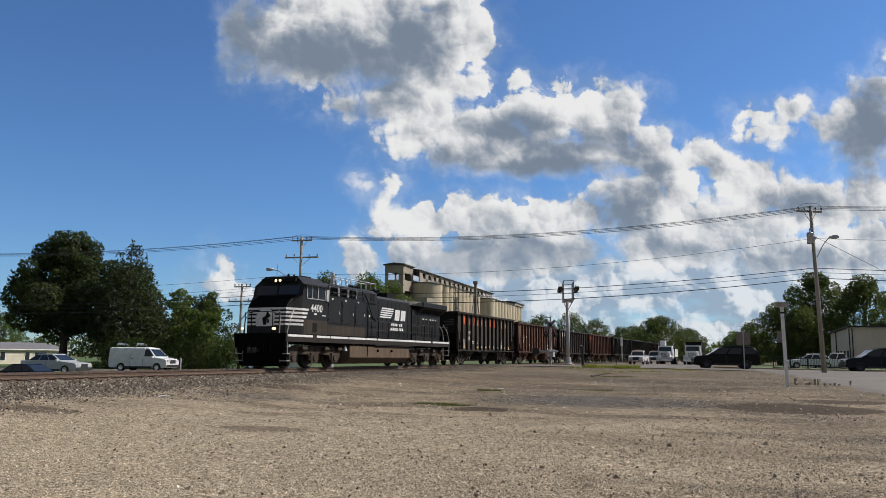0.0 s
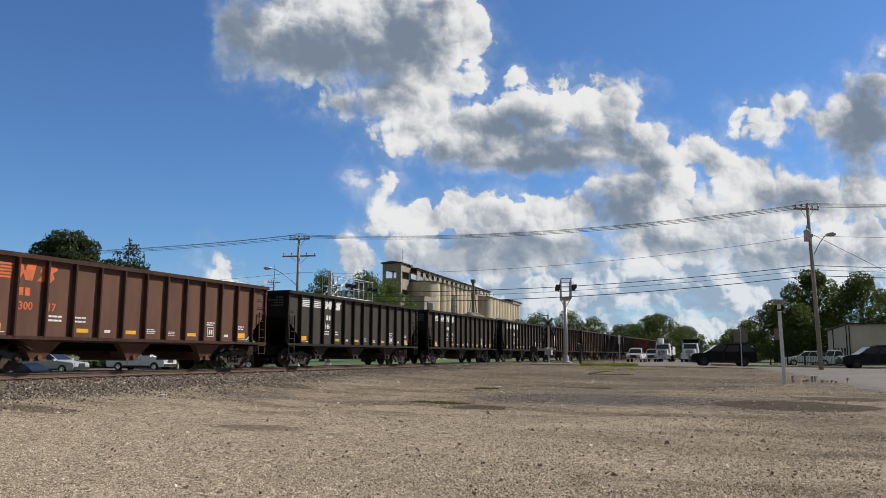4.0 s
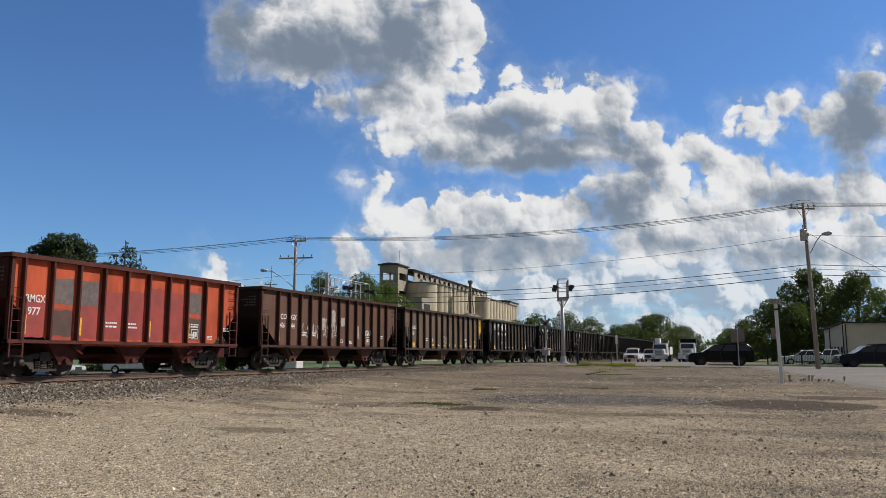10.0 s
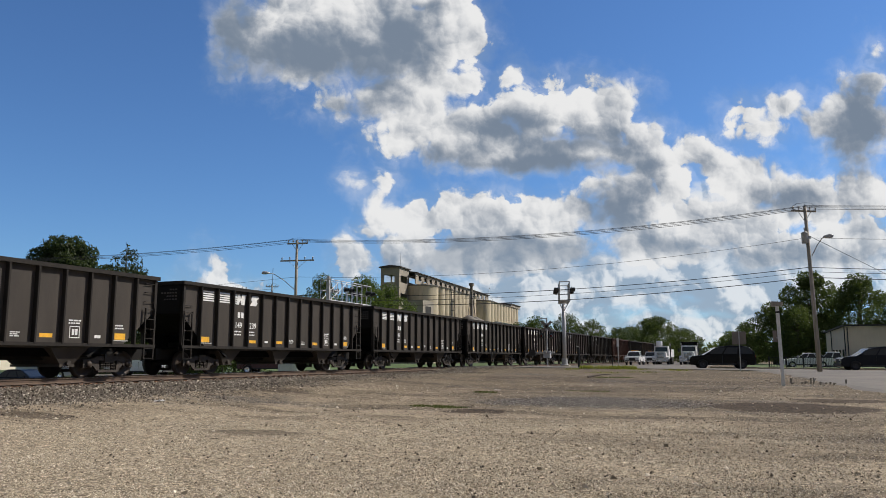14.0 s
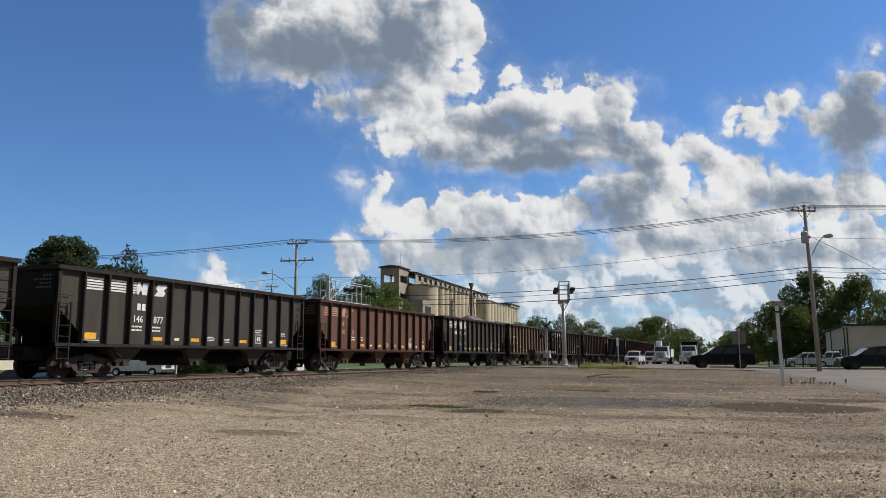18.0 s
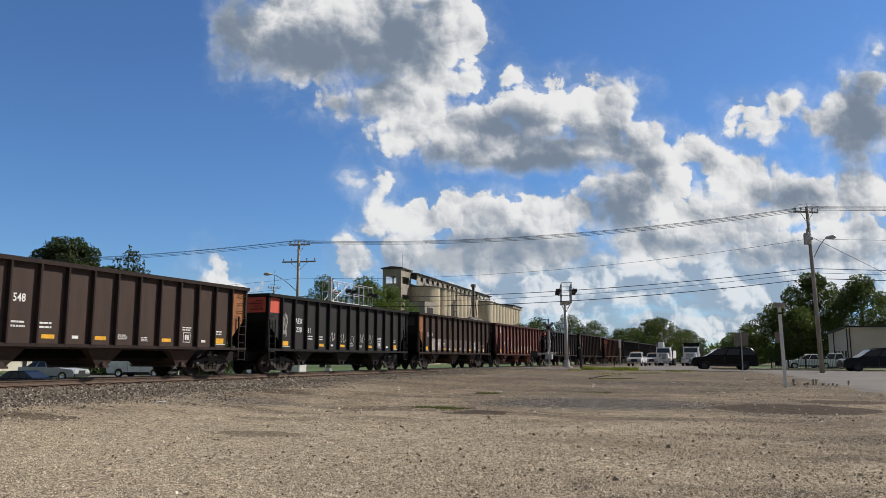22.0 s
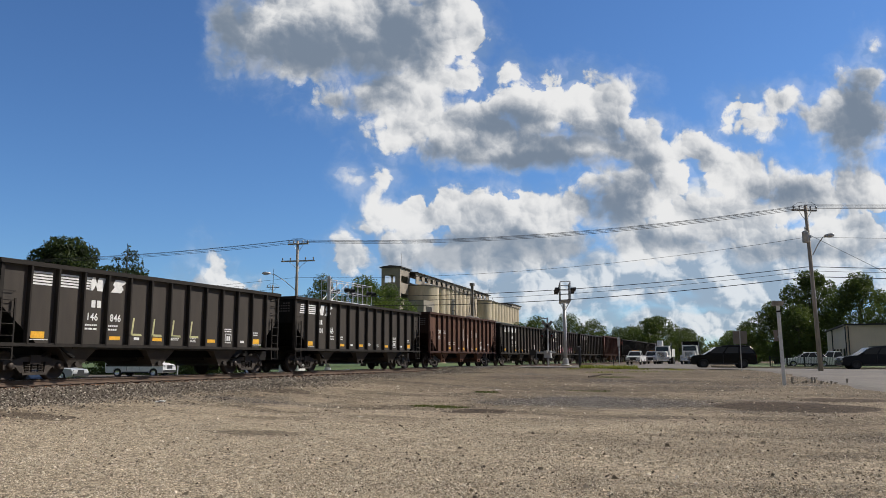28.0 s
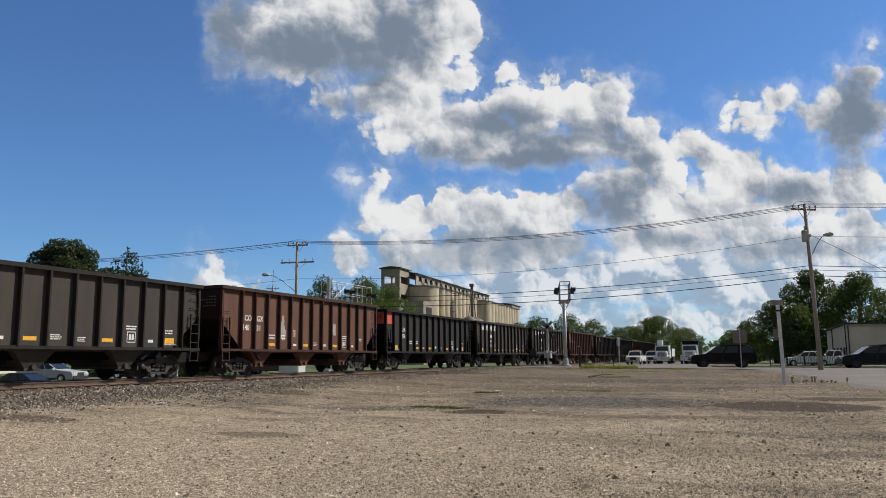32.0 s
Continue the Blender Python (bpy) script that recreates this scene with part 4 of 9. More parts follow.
def plant_trees():
    broad_tree(-71.3, 62.0, 15.2, 6.7, "tall dark green shade tree with a broad crown", 11, M_LEAF_DARK, 15000, low=0.27)
    spruce(-63.8, 63.5, 14.4, 5.2, "dark pointed spruce beside the shade tree", 12, 8000)
    broad_tree(-66.5, 67, 11.8, 5.2, "dark green tree filling the row behind", 13, M_LEAF_DARK, 7000, low=0.1)
    broad_tree(-59.5, 70.5, 8.4, 4.4, "dark green tree filling the row behind", 47, M_LEAF_DARK, 4500, low=0.06)
    shrub_tree(-54.9, 63.5, 11.0, 4.2, "thin light green tree with an open crown of upright limbs", 14)
    for i, (x, y, t, r) in enumerate(((-53, 62, 4.6, 2.4), (-49.5, 62.5, 4.3, 2.2), (-58.5, 61.5, 4.2, 2.3), (-62, 61, 3.8, 2.0), (-46.5, 63.5, 3.6, 2.0))):
        bush(x, y, t, r, "round green bush at the lawn's edge", 30 + i, M_LEAF, 2200)
    broad_tree(-124.5, 95.5, 9.0, 4.0, "small light green tree beside the house", 15, M_LEAF_LIGHT, 2500)
    broad_tree(-134, 96, 8, 5, "green tree behind the house", 16, count=3000)
    broad_tree(-86.0, 140.6, 19.6, 6.2, "green tree before the grain elevator", 17, count=4500)
    broad_tree(-76.6, 141.8, 19.0, 7.4, "leafy green tree before the grain elevator", 18, M_LEAF_LIGHT, 6500)
    broad_tree(-72.8, 146, 17.6, 6.0, "leafy green tree before the grain elevator", 19, M_LEAF_LIGHT, 5000)
    broad_tree(7.2, 124.8, 14.4, 5.6, "dark green tree behind the workshop", 20, count=7500, low=0.1)
    broad_tree(12.9, 119, 13.2, 5.0, "dark green tree behind the workshop", 21, count=6500, low=0.1)
    broad_tree(2.0, 128, 10.2, 4.4, "dark green tree at the street's far side", 22, count=5000, low=0.06)
    broad_tree(-2.0, 133, 7.4, 3.4, "dark green tree at the street's far side", 23, count=3500, low=0.05)
    broad_tree(5.0, 119, 8.8, 4.6, "dark green tree at the street's far side", 24, count=4500, low=0.04)
    broad_tree(20, 122, 12.4, 5.5, "dark green tree behind the workshop", 25, count=4000)
    broad_tree(-23.1, 188.6, 11.4, 7.5, "round green tree by the far road", 26, count=6500, low=0.08)
    broad_tree(-17.8, 199, 9.0, 5.2, "round green tree by the far road", 27, count=4000, low=0.06)
    broad_tree(-29.5, 196, 9.4, 5.2, "round green tree by the far road", 28, count=4000, low=0.06)
    broad_tree(-6.6, 199.9, 8.2, 4.6, "light green tree by the far road", 29, M_LEAF_LIGHT, 3500, low=0.06)
    broad_tree(-1.5, 190, 7.0, 4.2, "green tree by the far road", 40, count=3000, low=0.06)
    for i, (x, y, t, r) in enumerate(((-52.6, 223.9, 15.0, 7.5), (-61.5, 221.6, 14.2, 6.8), (-45.5, 225, 13.0, 6.2), (-38.5, 228, 10.8, 5.2), (-68, 224, 12.5, 6))):
        broad_tree(x, y, t, r, "green tree behind the passing train", 41 + i, count=4500, low=0.1)
    far_woods()


plant_trees()


# ---- poles, wires, signals ----
def wire(a, b, sag, r=0.016, name="wire", label="thin black overhead wire between poles"):
    a, b = Vector(a), Vector(b)
    n = 18
    pts = [a.lerp(b, i / n) - Vector((0, 0, sag * 4 * (i / n) * (1 - i / n))) for i in range(n + 1)]
    ob = new(name, Shape().tube(pts, r, 5, caps=False).mesh(name, M_WIRE, True))
    return tagged(ob, label, "wire", "overhead wires")


STREET_WAY = Vector((0.983, 0.184, 0))
ACROSS = Vector((-0.184, 0.983, 0))


def lamp_arm(pole, base, reach, way, up):
    """A bracket arm with a cobra-head lamp."""
    w = Vector(way)
    p = Vector(base)
    arm = part("lamp_arm", Shape().tube([p, p + w * reach * 0.45 + Vector((0, 0, up * 0.62)), p + w * reach * 0.8 + Vector((0, 0, up * 0.95)), p + w * reach + Vector((0, 0, up))], 0.032, 7), M_GALV, pole)
    h = p + w * (reach + 0.2) + Vector((0, 0, up + 0.02))
    turn = Matrix.Translation(h) @ Matrix.Rotation(math.atan2(w.y, w.x), 4, "Z")
    part("lamp_head", Shape().lathe([(0, -0.34), (0.07, -0.3), (0.13, -0.05), (0.15, 0.15), (0.10, 0.32), (0, 0.36)], (0, 0, 0), "x", 10).moved(turn), M_GALV, arm, smooth=True)


def utility_pole(x, y, top, label, double=False, transformer=False, lamp_way=None, lean=0.0):
    z = ground(x, y)
    h = top - z
    pole = thing("utility_pole", pose(x, y, z), label, "utility pole", "utility poles")
    part("shaft", Shape().tube([(0, 0, -0.2), (lean * 0.5, 0, h * 0.5), (lean, 0, h)], 0.17, 10, 0.11), M_WOOD, pole, smooth=True)
    levels = (h - 0.25, h - 1.75) if double else (h - 0.35,)
    for k, zz in enumerate(levels):
        half = 0.95 if (double and k == 0) or not double else 1.55
        w = STREET_WAY if double else ACROSS * 0.35 + STREET_WAY * 0.94
        a, b = w * -half, w * half
        ang = math.atan2(w.y, w.x)
        arm = part("crossarm", Shape().box(-half, half, 0.1, 0.2, -0.06, 0.06).moved(Matrix.Translation((lean, 0, zz)) @ Matrix.Rotation(ang, 4, "Z")), M_WOOD, pole)
        for q in (-half * 0.92, -half * 0.45, half * 0.45, half * 0.92):
            s = Shape().lathe([(0.0, 0.26), (0.05, 0.24), (0.07, 0.16), (0.035, 0.12), (0.06, 0.07), (0.02, 0.04), (0.02, -0.02)], tuple(Vector((lean, 0, zz + 0.06)) + w.normalized() * q + ACROSS * 0.15), "z", 8)
            part("insulator", s, M_PORCELAIN, arm, smooth=True)
        for sgn in (-1, 1):
            part("brace", Shape().tube([Vector((lean, 0, zz - 0.75)) + ACROSS * 0.14, Vector((lean, 0, zz)) + w.normalized() * sgn * half * 0.55 + ACROSS * 0.14], 0.02, 5), M_GALV, arm)
    # looped jumpers over the top
    for off in (-0.5, 0.45):
        part("jumper", Shape().tube([Vector((lean, 0, h - 0.1)) + STREET_WAY * off * 1.8 + ACROSS * 0.1, Vector((lean, 0, h + 0.2)) + STREET_WAY * off + ACROSS * 0.1, Vector((lean, 0, h + 0.22)), Vector((lean, 0, h))], 0.012, 5), M_WIRE, pole)
    if transformer:
        t = part("transformer", Shape().lathe([(0, -0.42), (0.2, -0.40), (0.22, -0.36), (0.22, 0.32), (0.23, 0.34), (0.15, 0.42), (0, 0.43)], (-0.38, -0.12, h - 2.3), "z", 14), M_GALV, pole, "grey transformer can", smooth=True)
        part("bushing", Shape().lathe([(0.0, 0.32), (0.03, 0.3), (0.045, 0.2), (0.03, 0.1), (0.04, 0)], (-0.38, -0.12, h - 1.88), "z", 8), M_PORCELAIN, t)
        part("bracket", Shape().box(-0.2, 0.0, -0.16, -0.06, h - 2.4, h - 2.2), M_GALV, t)
    if lamp_way:
        lamp_arm(pole, (0, 0, h - 3.6 if transformer else h - 4.4), 0.95 if transformer else 2.4, lamp_way, 1.25 if transformer else 1.5)
    return pole


def overhead():
    right, left = (3.3, 58.9), (-36.85, 55.95)
    utility_pole(3.7, 58.9, 12.3, "tall weathered wooden utility pole with transformer and street lamp", transformer=True, lamp_way=(0.93, -0.36, 0), lean=-0.25)
    utility_pole(-36.85, 55.95, 11.8, "weathered wooden utility pole with two crossarms and lamp", double=True, lamp_way=(-0.86, -0.5, 0))
    utility_pole(-49.0, 63.8, 8.75, "low wooden utility pole with two crossarms beyond the track", double=True)
    utility_pole(-69, 98.2, 12.9, "distant wooden utility pole with crossarm")
    utility_pole(-85, 120, 13.2, "distant wooden utility pole with crossarm")
    utility_pole(-89, 78, 12.0, "wooden utility pole behind the trees", double=False)
    l, r = Vector((left[0], left[1], 0)), Vector((right[0], right[1], 0))
    far_l, far_r = Vector((-84, 47, 0)), Vector((52, 68, 0))
    for off, dz in ((-0.9, 0.0), (-0.42, 0.12), (0.42, 0.05), (0.9, 0.0)):
        q = STREET_WAY * off * 0.3 + ACROSS * off * 0.7
        a = l + q + Vector((0, 0, 11.75 + dz))
        b = r + q * 0.8 + Vector((0.25, 0, 12.15 + dz))
        wire(a, b, 0.9)
        wire(far_l + q + Vector((0, 0, 11.6 + dz)), a, 0.9)
        wire(b, far_r + q + Vector((0, 0, 12.3 + dz)), 0.7)
    for za, zb, rad, sag in ((8.6, 10.0, 0.012, 0.9), (7.0, 7.9, 0.024, 0.7), (6.6, 7.6, 0.014, 0.7), (6.3, 7.2, 0.026, 0.8)):
        wire(l + Vector((0.1, 0, za)), r + Vector((0.15, 0, zb)), sag, rad)
        wire(far_l + Vector((0, 0, za - 0.4)), l + Vector((0.1, 0, za)), sag, rad)
        wire(r + Vector((0.15, 0, zb)), far_r + Vector((0, 0, zb - 0.5)), 0.6, rad)
    wire(r + Vector((0.2, 0, 10.2)), Vector((16, 50, ground(16, 50))), 0.0, 0.014, "guy_wire", "steel guy wire down to the ground")
    for dz in (0, 0.45):
        wire((-85, 120, 12.4 - dz), (-69, 98.2, 12.2 - dz), 0.4, 0.02)
        wire((-69, 98.2, 12.2 - dz), (-40, 57, 9.6 - dz), 0.6, 0.02)
        wire((-140, 92, 11.6 - dz), (-69, 98.2, 12.2 - dz), 1.0, 0.02)


overhead()


def flasher(parent, c, way, side, name="flasher"):
    """A pair of crossing lamps: round black backs with hoods."""
    a = math.atan2(way[1], way[0])
    for sgn in (-1, 1):
        m = Matrix.Translation(Vector(c) + Vector(side) * 0.42 * sgn) @ Matrix.Rotation(a, 4, "Z")
        f = part(name, Shape().lathe([(0.0, -0.12), (0.10, -0.10), (0.13, -0.04), (0.22, -0.03), (0.23, 0.0), (0.13, 0.02), (0.12, 0.0)], (0, 0, 0), "x", 16).moved(m), M_BLACK, parent)
        part("lens", Shape().lathe([(0.105, 0.03), (0.07, 0.05), (0.0, 0.055)], (0, 0, 0), "x", 12).moved(m), M_RED_GLASS, f, "dark red lens")
        part("hood", Shape().lathe([(0.135, 0.0), (0.15, 0.16), (0.14, 0.3), (0.125, 0.3), (0.12, 0.0)], (0, 0, 0), "x", 12).moved(m), M_BLACK, f)


def cantilever(x, y, reach, way, label, basket_at, tall=6.3):
    """A crossing signal on a mast with a walkway arm over the street."""
    z = ground(x, y)
    s = thing("crossing_signal", pose(x, y, z), label, "crossing signal", "crossing signals")
    w = Vector(way).normalized()
    n = Vector((-w.y, w.x, 0))
    part("foundation", Shape().box(-0.45, 0.45, -0.45, 0.45, -0.3, 0.12), M_CONCRETE, s)
    part("mast", Shape().tube([(0, 0, 0.1), (0, 0, tall)], 0.175, 14, 0.155), M_GALV, s, "grey steel mast", smooth=True)
    part("base_flange", Shape().lathe([(0, 0), (0.42, 0), (0.42, 0.05), (0.3, 0.1), (0.24, 0.6), (0.2, 0.62)], (0, 0, 0.1), "z", 14), M_GALV, s)

    def bar(name, a, b, r, parent=s):
        return part(name, Shape().tube([a, b], r, 6), M_GALV, parent)
    o = Vector((0, 0, 0))
    for side in (-0.42, 0.42):
        bar("chord", n * side + Vector((0, 0, tall)) - w * 0.4, n * side + w * reach + Vector((0, 0, tall)), 0.055)
        rail = bar("handrail", n * side + Vector((0, 0, tall + 1.6)) - w * 0.4, n * side + w * reach + Vector((0, 0, tall + 1.6)), 0.03)
        bar("midrail", n * side + Vector((0, 0, tall + 0.8)) - w * 0.4, n * side + w * reach + Vector((0, 0, tall + 0.8)), 0.022)
        k = int(reach / 0.85) + 1
        for i in range(k + 1):
            q = w * (-0.4 + (reach + 0.4) * i / k) + n * side
            bar("rail_post", q + Vector((0, 0, tall)), q + Vector((0, 0, tall + 1.6)), 0.024)
    for zz, rr in ((1.6, 0.034), (0.8, 0.026), (0.0, 0.05)):
        for along in (-0.4, reach):
            bar("end_rail", n * -0.42 + w * along + Vector((0, 0, tall + zz)), n * 0.42 + w * along + Vector((0, 0, tall + zz)), rr)
    deck = Shape()
    for i in range(int(reach / 0.3)):
        q = w * (0.3 * i - 0.2)
        deck.tube([q + n * -0.42 + Vector((0, 0, tall + 0.03)), q + n * 0.42 + Vector((0, 0, tall + 0.03))], 0.028, 4)
    tagged(part("deck_grating", deck, M_GALV, s), "open steel walkway grating", kind="stuff")
    for side in (-0.42, 0.42):
        bar("knee_brace", Vector((0, 0, tall - 0.75)), n * side + w * min(reach, 1.3) + Vector((0, 0, tall)), 0.04)
        bar("diagonal", n * side - w * 0.4 + Vector((0, 0, tall)), n * side + w * min(reach, 2.2) + Vector((0, 0, tall + 1.6)), 0.025)
    if reach > 5:
        bar("mast_top", Vector((0, 0, tall)), Vector((0, 0, tall + 1.9)), 0.14)
    for d in basket_at:
        for fw in (1, -1):
            flasher(s, w * d + n * (0.58 * fw) + Vector((0, 0, tall + 0.95)), n * fw, w)
    return s


def crossing_gear():
    cantilever(-16.0, 66.9, 3.4, (0.27, -0.96, 0), "grey steel crossing signal mast with a walkway basket and black lamps", (0.5, 2.9), tall=5.6)
    cantilever(-30.4, 50.6, 6.2, (0.0, 1, 0), "white steel crossing signal gantry with a railed walkway", (2.0, 5.6), tall=5.75)
    # crossing gate beside the mast
    x, y = -16.7, 63.6
    z = ground(x, y)
    g = thing("crossing_gate", pose(x, y, z), "grey crossing gate mast with counterweights", "crossing gate")
    part("mast", Shape().tube([(0, 0, -0.1), (0, 0, 4.15)], 0.07, 10), M_GALV, g)
    part("top_arm", Shape().tube([(0, 0, 4.05), (-0.65, -0.2, 4.12)], 0.045, 6), M_GALV, g)
    part("mechanism", Shape().box(-0.28, 0.28, -0.25, 0.25, 0.75, 1.35), M_GALV, g, "grey gate motor box")
    part("counterweight_arm", Shape().box(-1.3, 0.7, -0.34, -0.28, 1.15, 1.28), M_GALV, g)
    part("counterweight", Shape().box(-1.5, -0.9, -0.42, -0.26, 0.95, 1.45), M_STEEL_DARK, g)
    part("gate_arm", Shape().prism([(0.0, 1.15), (0.0, 1.3), (0.06, 1.26), (0.06, 1.18)], "y", 0.0, 0.01).tube([(0, -0.3, 1.22), (1.6, -6.4, 1.30)], 0.05, 6), M_WHITE_PAINT, g, "white lowered gate arm")
    flasher(g, (0, 0, 2.6), (0, 1, 0), (1, 0, 0))
    flasher(g, (0, -0.12, 2.6), (0, -1, 0), (1, 0, 0))
    for sgn in (-1, 1):
        part("crossbuck", Shape().box(-0.6, 0.6, -0.09, -0.07, -0.11, 0.11).moved(Matrix.Translation((0, 0, 3.4)) @ Matrix.Rotation(0.785 * sgn, 4, "Y")), M_SIGN_BACK, g, "back of the crossbuck boards")
    # bell post, dark bollard and white marker posts
    for nm, px, py, hh, r, mat, lab in (("bollard", -12.9, 58.6, 1.55, 0.10, M_BLACK, "dark steel post with a bent top"), ("marker_post", -15.0, 88.7, 3.3, 0.06, M_GALV, "thin grey post beside the road"),
                                        ("marker_post", -13.6, 77.0, 1.0, 0.05, M_BLACK, "short dark post in the weeds"), ("marker_post", -46.3, 52.4, 1.15, 0.055, M_WHITE_PAINT, "short white plastic marker post")):
        zz = ground(px, py)
        ob = thing(nm, pose(px, py, zz), lab, "post")
        part("shaft", Shape().tube([(0, 0, -0.1), (0, 0, hh * 0.93), (-0.02, -0.02, hh), (-0.16, -0.1, hh + 0.03)] if nm == "bollard" else [(0, 0, -0.1), (0, 0, hh)], r, 9), mat, ob)
        if hh > 3:
            part("plate", Shape().box(-0.13, 0.13, -0.09, -0.07, hh - 1.0, hh - 0.05), M_WHITE_PAINT, ob, "white marker plate")
    # relay cabinet across the track
    for cx, cy, w, d, h in ((-31.5, 55.0 - 7.5, 1.6, 1.0, 1.5), (-26.6, 47.0, 0.5, 0.4, 0.7)):
        b = thing("relay_cabinet", pose(cx, cy, ground(cx, cy)), "white metal relay cabinet beside the track", "cabinet")
        part("box", Shape().box(-w / 2, w / 2, -d / 2, d / 2, 0, h), M_WHITE_PAINT, b)
        part("lid", Shape().prism([(-w / 2 - 0.05, h), (w / 2 + 0.05, h), (0, h + 0.12)], "y", -d / 2 - 0.05, d / 2 + 0.05), M_WHITE_PAINT, b)
        part("door", Shape().box(w / 2, w / 2 + 0.02, -d / 2 + 0.08, d / 2 - 0.08, 0.1, h - 0.1), M_WHITE_PAINT, b)


M_STEEL_DARK = surface("dark iron weights", (0.05, 0.048, 0.045), 0.7, 0.4, 0.2, 4, 40, 0.2)
crossing_gear()


def roadside():
    # square white post with a small box and sign
    x, y = 0.85, 37.2
    z = ground(x, y)
    p = thing("white_post", pose(x, y, z, 0, -1.0, 0), "tall white painted square post with a brown box on top", "post")
    part("shaft", Shape().prism([(-0.075, -0.06), (-0.06, -0.075), (0.06, -0.075), (0.075, -0.06), (0.075, 0.06), (0.06, 0.075), (-0.06, 0.075), (-0.075, 0.06)], "z", -0.1, 3.55), M_WHITE_PAINT, p)
    part("collar", Shape().box(-0.095, 0.095, -0.095, 0.095, 3.22, 3.30), M_STEEL_DARK, p)
    part("cap_box", Shape().prism([(-0.26, 3.52), (0.22, 3.52), (0.26, 3.70), (-0.24, 3.75)], "y", -0.16, 0.16), M_WOOD, p, "brown wooden box")
    part("small_sign", Shape().box(-0.27, -0.08, -0.03, -0.01, 1.95, 2.45), M_SIGN_BACK, p, "back of a small sign")
    part("bracket", Shape().box(-0.12, -0.06, -0.05, 0.0, 2.1, 2.16), M_GALV, p)
    # road sign seen from behind
    x, y = -1.35, 58.0
    s = thing("road_sign", pose(x, y, ground(x, y), 0, 0, 4), "back of a square road sign on a steel post", "road sign")
    part("post", Shape().prism([(-0.035, -0.02), (0.035, -0.02), (0.02, 0.02), (-0.02, 0.02)], "z", -0.1, 2.8), M_GALV, s)
    part("panel", Shape().prism([(-0.42, 1.86), (0.42, 1.86), (0.46, 1.9), (0.46, 2.72), (0.42, 2.76), (-0.42, 2.76), (-0.46, 2.72), (-0.46, 1.9)], "y", 0.03, 0.035), M_SIGN_BACK, s)
    for q in (2.0, 2.6):
        part("bolt", Shape().lathe([(0, -0.02), (0.02, -0.02), (0.02, 0.03)], (0, 0.0, q), "y", 6), M_GALV, s)
    # rotten stakes and dry stalks by the white post
    rng = random.Random(5)
    for i in range(13):
        q = 1.25 + i * 0.16
        x, y = q + 0.35 * math.sin(i * 2.2), 39.4 + 0.6 * math.cos(i * 1.7)
        h = rng.uniform(0.05, 0.13) if i % 4 else rng.uniform(0.18, 0.30)
        b = thing("stake", pose(x, y, ground(x, y)), "short weathered wooden stake in the gravel", "stake", "row of stakes")
        part("shaft", Shape().prism([(-0.035, -0.03), (0.03, -0.035), (0.035, 0.03), (-0.03, 0.035)], "z", -0.1, h).tube([(0.02, 0, h * 0.3), (0.07 + 0.04 * math.sin(i), 0.03, h * 0.95)], 0.02, 5), M_WOOD, b)
    # fallen branch in the lot
    b = thing("branch", pose(-8.8, 45.0, ground(-8.8, 45.0) + 0.03, 0, 0, 60), "dark fallen branch on the gravel", "branch")
    part("stick", Shape().tube([(-0.9, 0, 0.0), (-0.2, 0.1, 0.05), (0.5, 0.0, 0.14), (1.0, -0.1, 0.10)], 0.05, 6, 0.02), M_BARK, b)
    part("twig", Shape().tube([(0.1, 0.05, 0.08), (0.4, 0.4, 0.16)], 0.02, 5, 0.008), M_BARK, b)
    # pale scraps of litter
    for i, (x, y, w) in enumerate(((-10.3, 31.0, 0.28), (-4.2, 40.0, 0.22), (-9.9, 18.2, 0.16), (-17.2, 18.8, 0.5), (-19.2, 21.6, 0.14))):
        s = Shape()
        n = 7
        for j in range(n):
            for k in range(4):
                s.v.append((w * (j / n - 0.5) * (1 + 0.3 * math.sin(k)), w * 0.5 * (k / 3 - 0.5), 0.02 + 0.05 * w * math.sin(j * 2.1 + k * 1.7)))
        s.f = [(j * 4 + k, (j + 1) * 4 + k, (j + 1) * 4 + k + 1, j * 4 + k + 1) for j in range(n - 1) for k in range(3)]
        solid("litter", s, M_WHITE_PAINT, "crumpled white scrap of litter on gravel", "litter", kind="", m=pose(x, y, ground(x, y) + 0.015, 0, 0, 40 * i))


roadside()


# ---- grain elevator ----
M_TOWER = surface("grey board-marked concrete", (0.30, 0.265, 0.21), 0.85, 0, 0.22, 0.2, 6, 0.25, stretch=(1, 1, 0.3), dirt=(0.17, 0.145, 0.115))
M_ROOF = surface("dark tar roof", (0.06, 0.055, 0.05), 0.9, 0, 0.2, 1, 20, 0.2)
M_VOID = surface("unlit interior", (0.02, 0.02, 0.02), 0.9, 0, 0.2, 1, 20, 0)
M_TIN = surface("weathered tin", (0.135, 0.122, 0.102), 0.7, 0.1, 0.3, 0.7, 20, 0.15, dirt=(0.14, 0.09, 0.06))


def wall_with_openings(y0, y1, z0, z1, thick, holes):
    """A wall in the plane of y and z (thickness in x from 0 to -thick) with rectangular openings that go through."""
    s = Shape()
    ys = sorted({y0, y1, *[h[0] for h in holes], *[h[1] for h in holes]})
    zs = sorted({z0, z1, *[h[2] for h in holes], *[h[3] for h in holes]})
    for a, b in zip(ys, ys[1:]):
        run = None
        for c, d in zip(zs, zs[1:]):
            hole = any(h[0] <= a and b <= h[1] and h[2] <= c and d <= h[3] for h in holes)
            if not hole:
                run = (run[0] if run else c, d)
            if hole or d == zs[-1]:
                if run:
                    s.box(-thick, 0, a, b, run[0], run[1])
                run = None
    return s


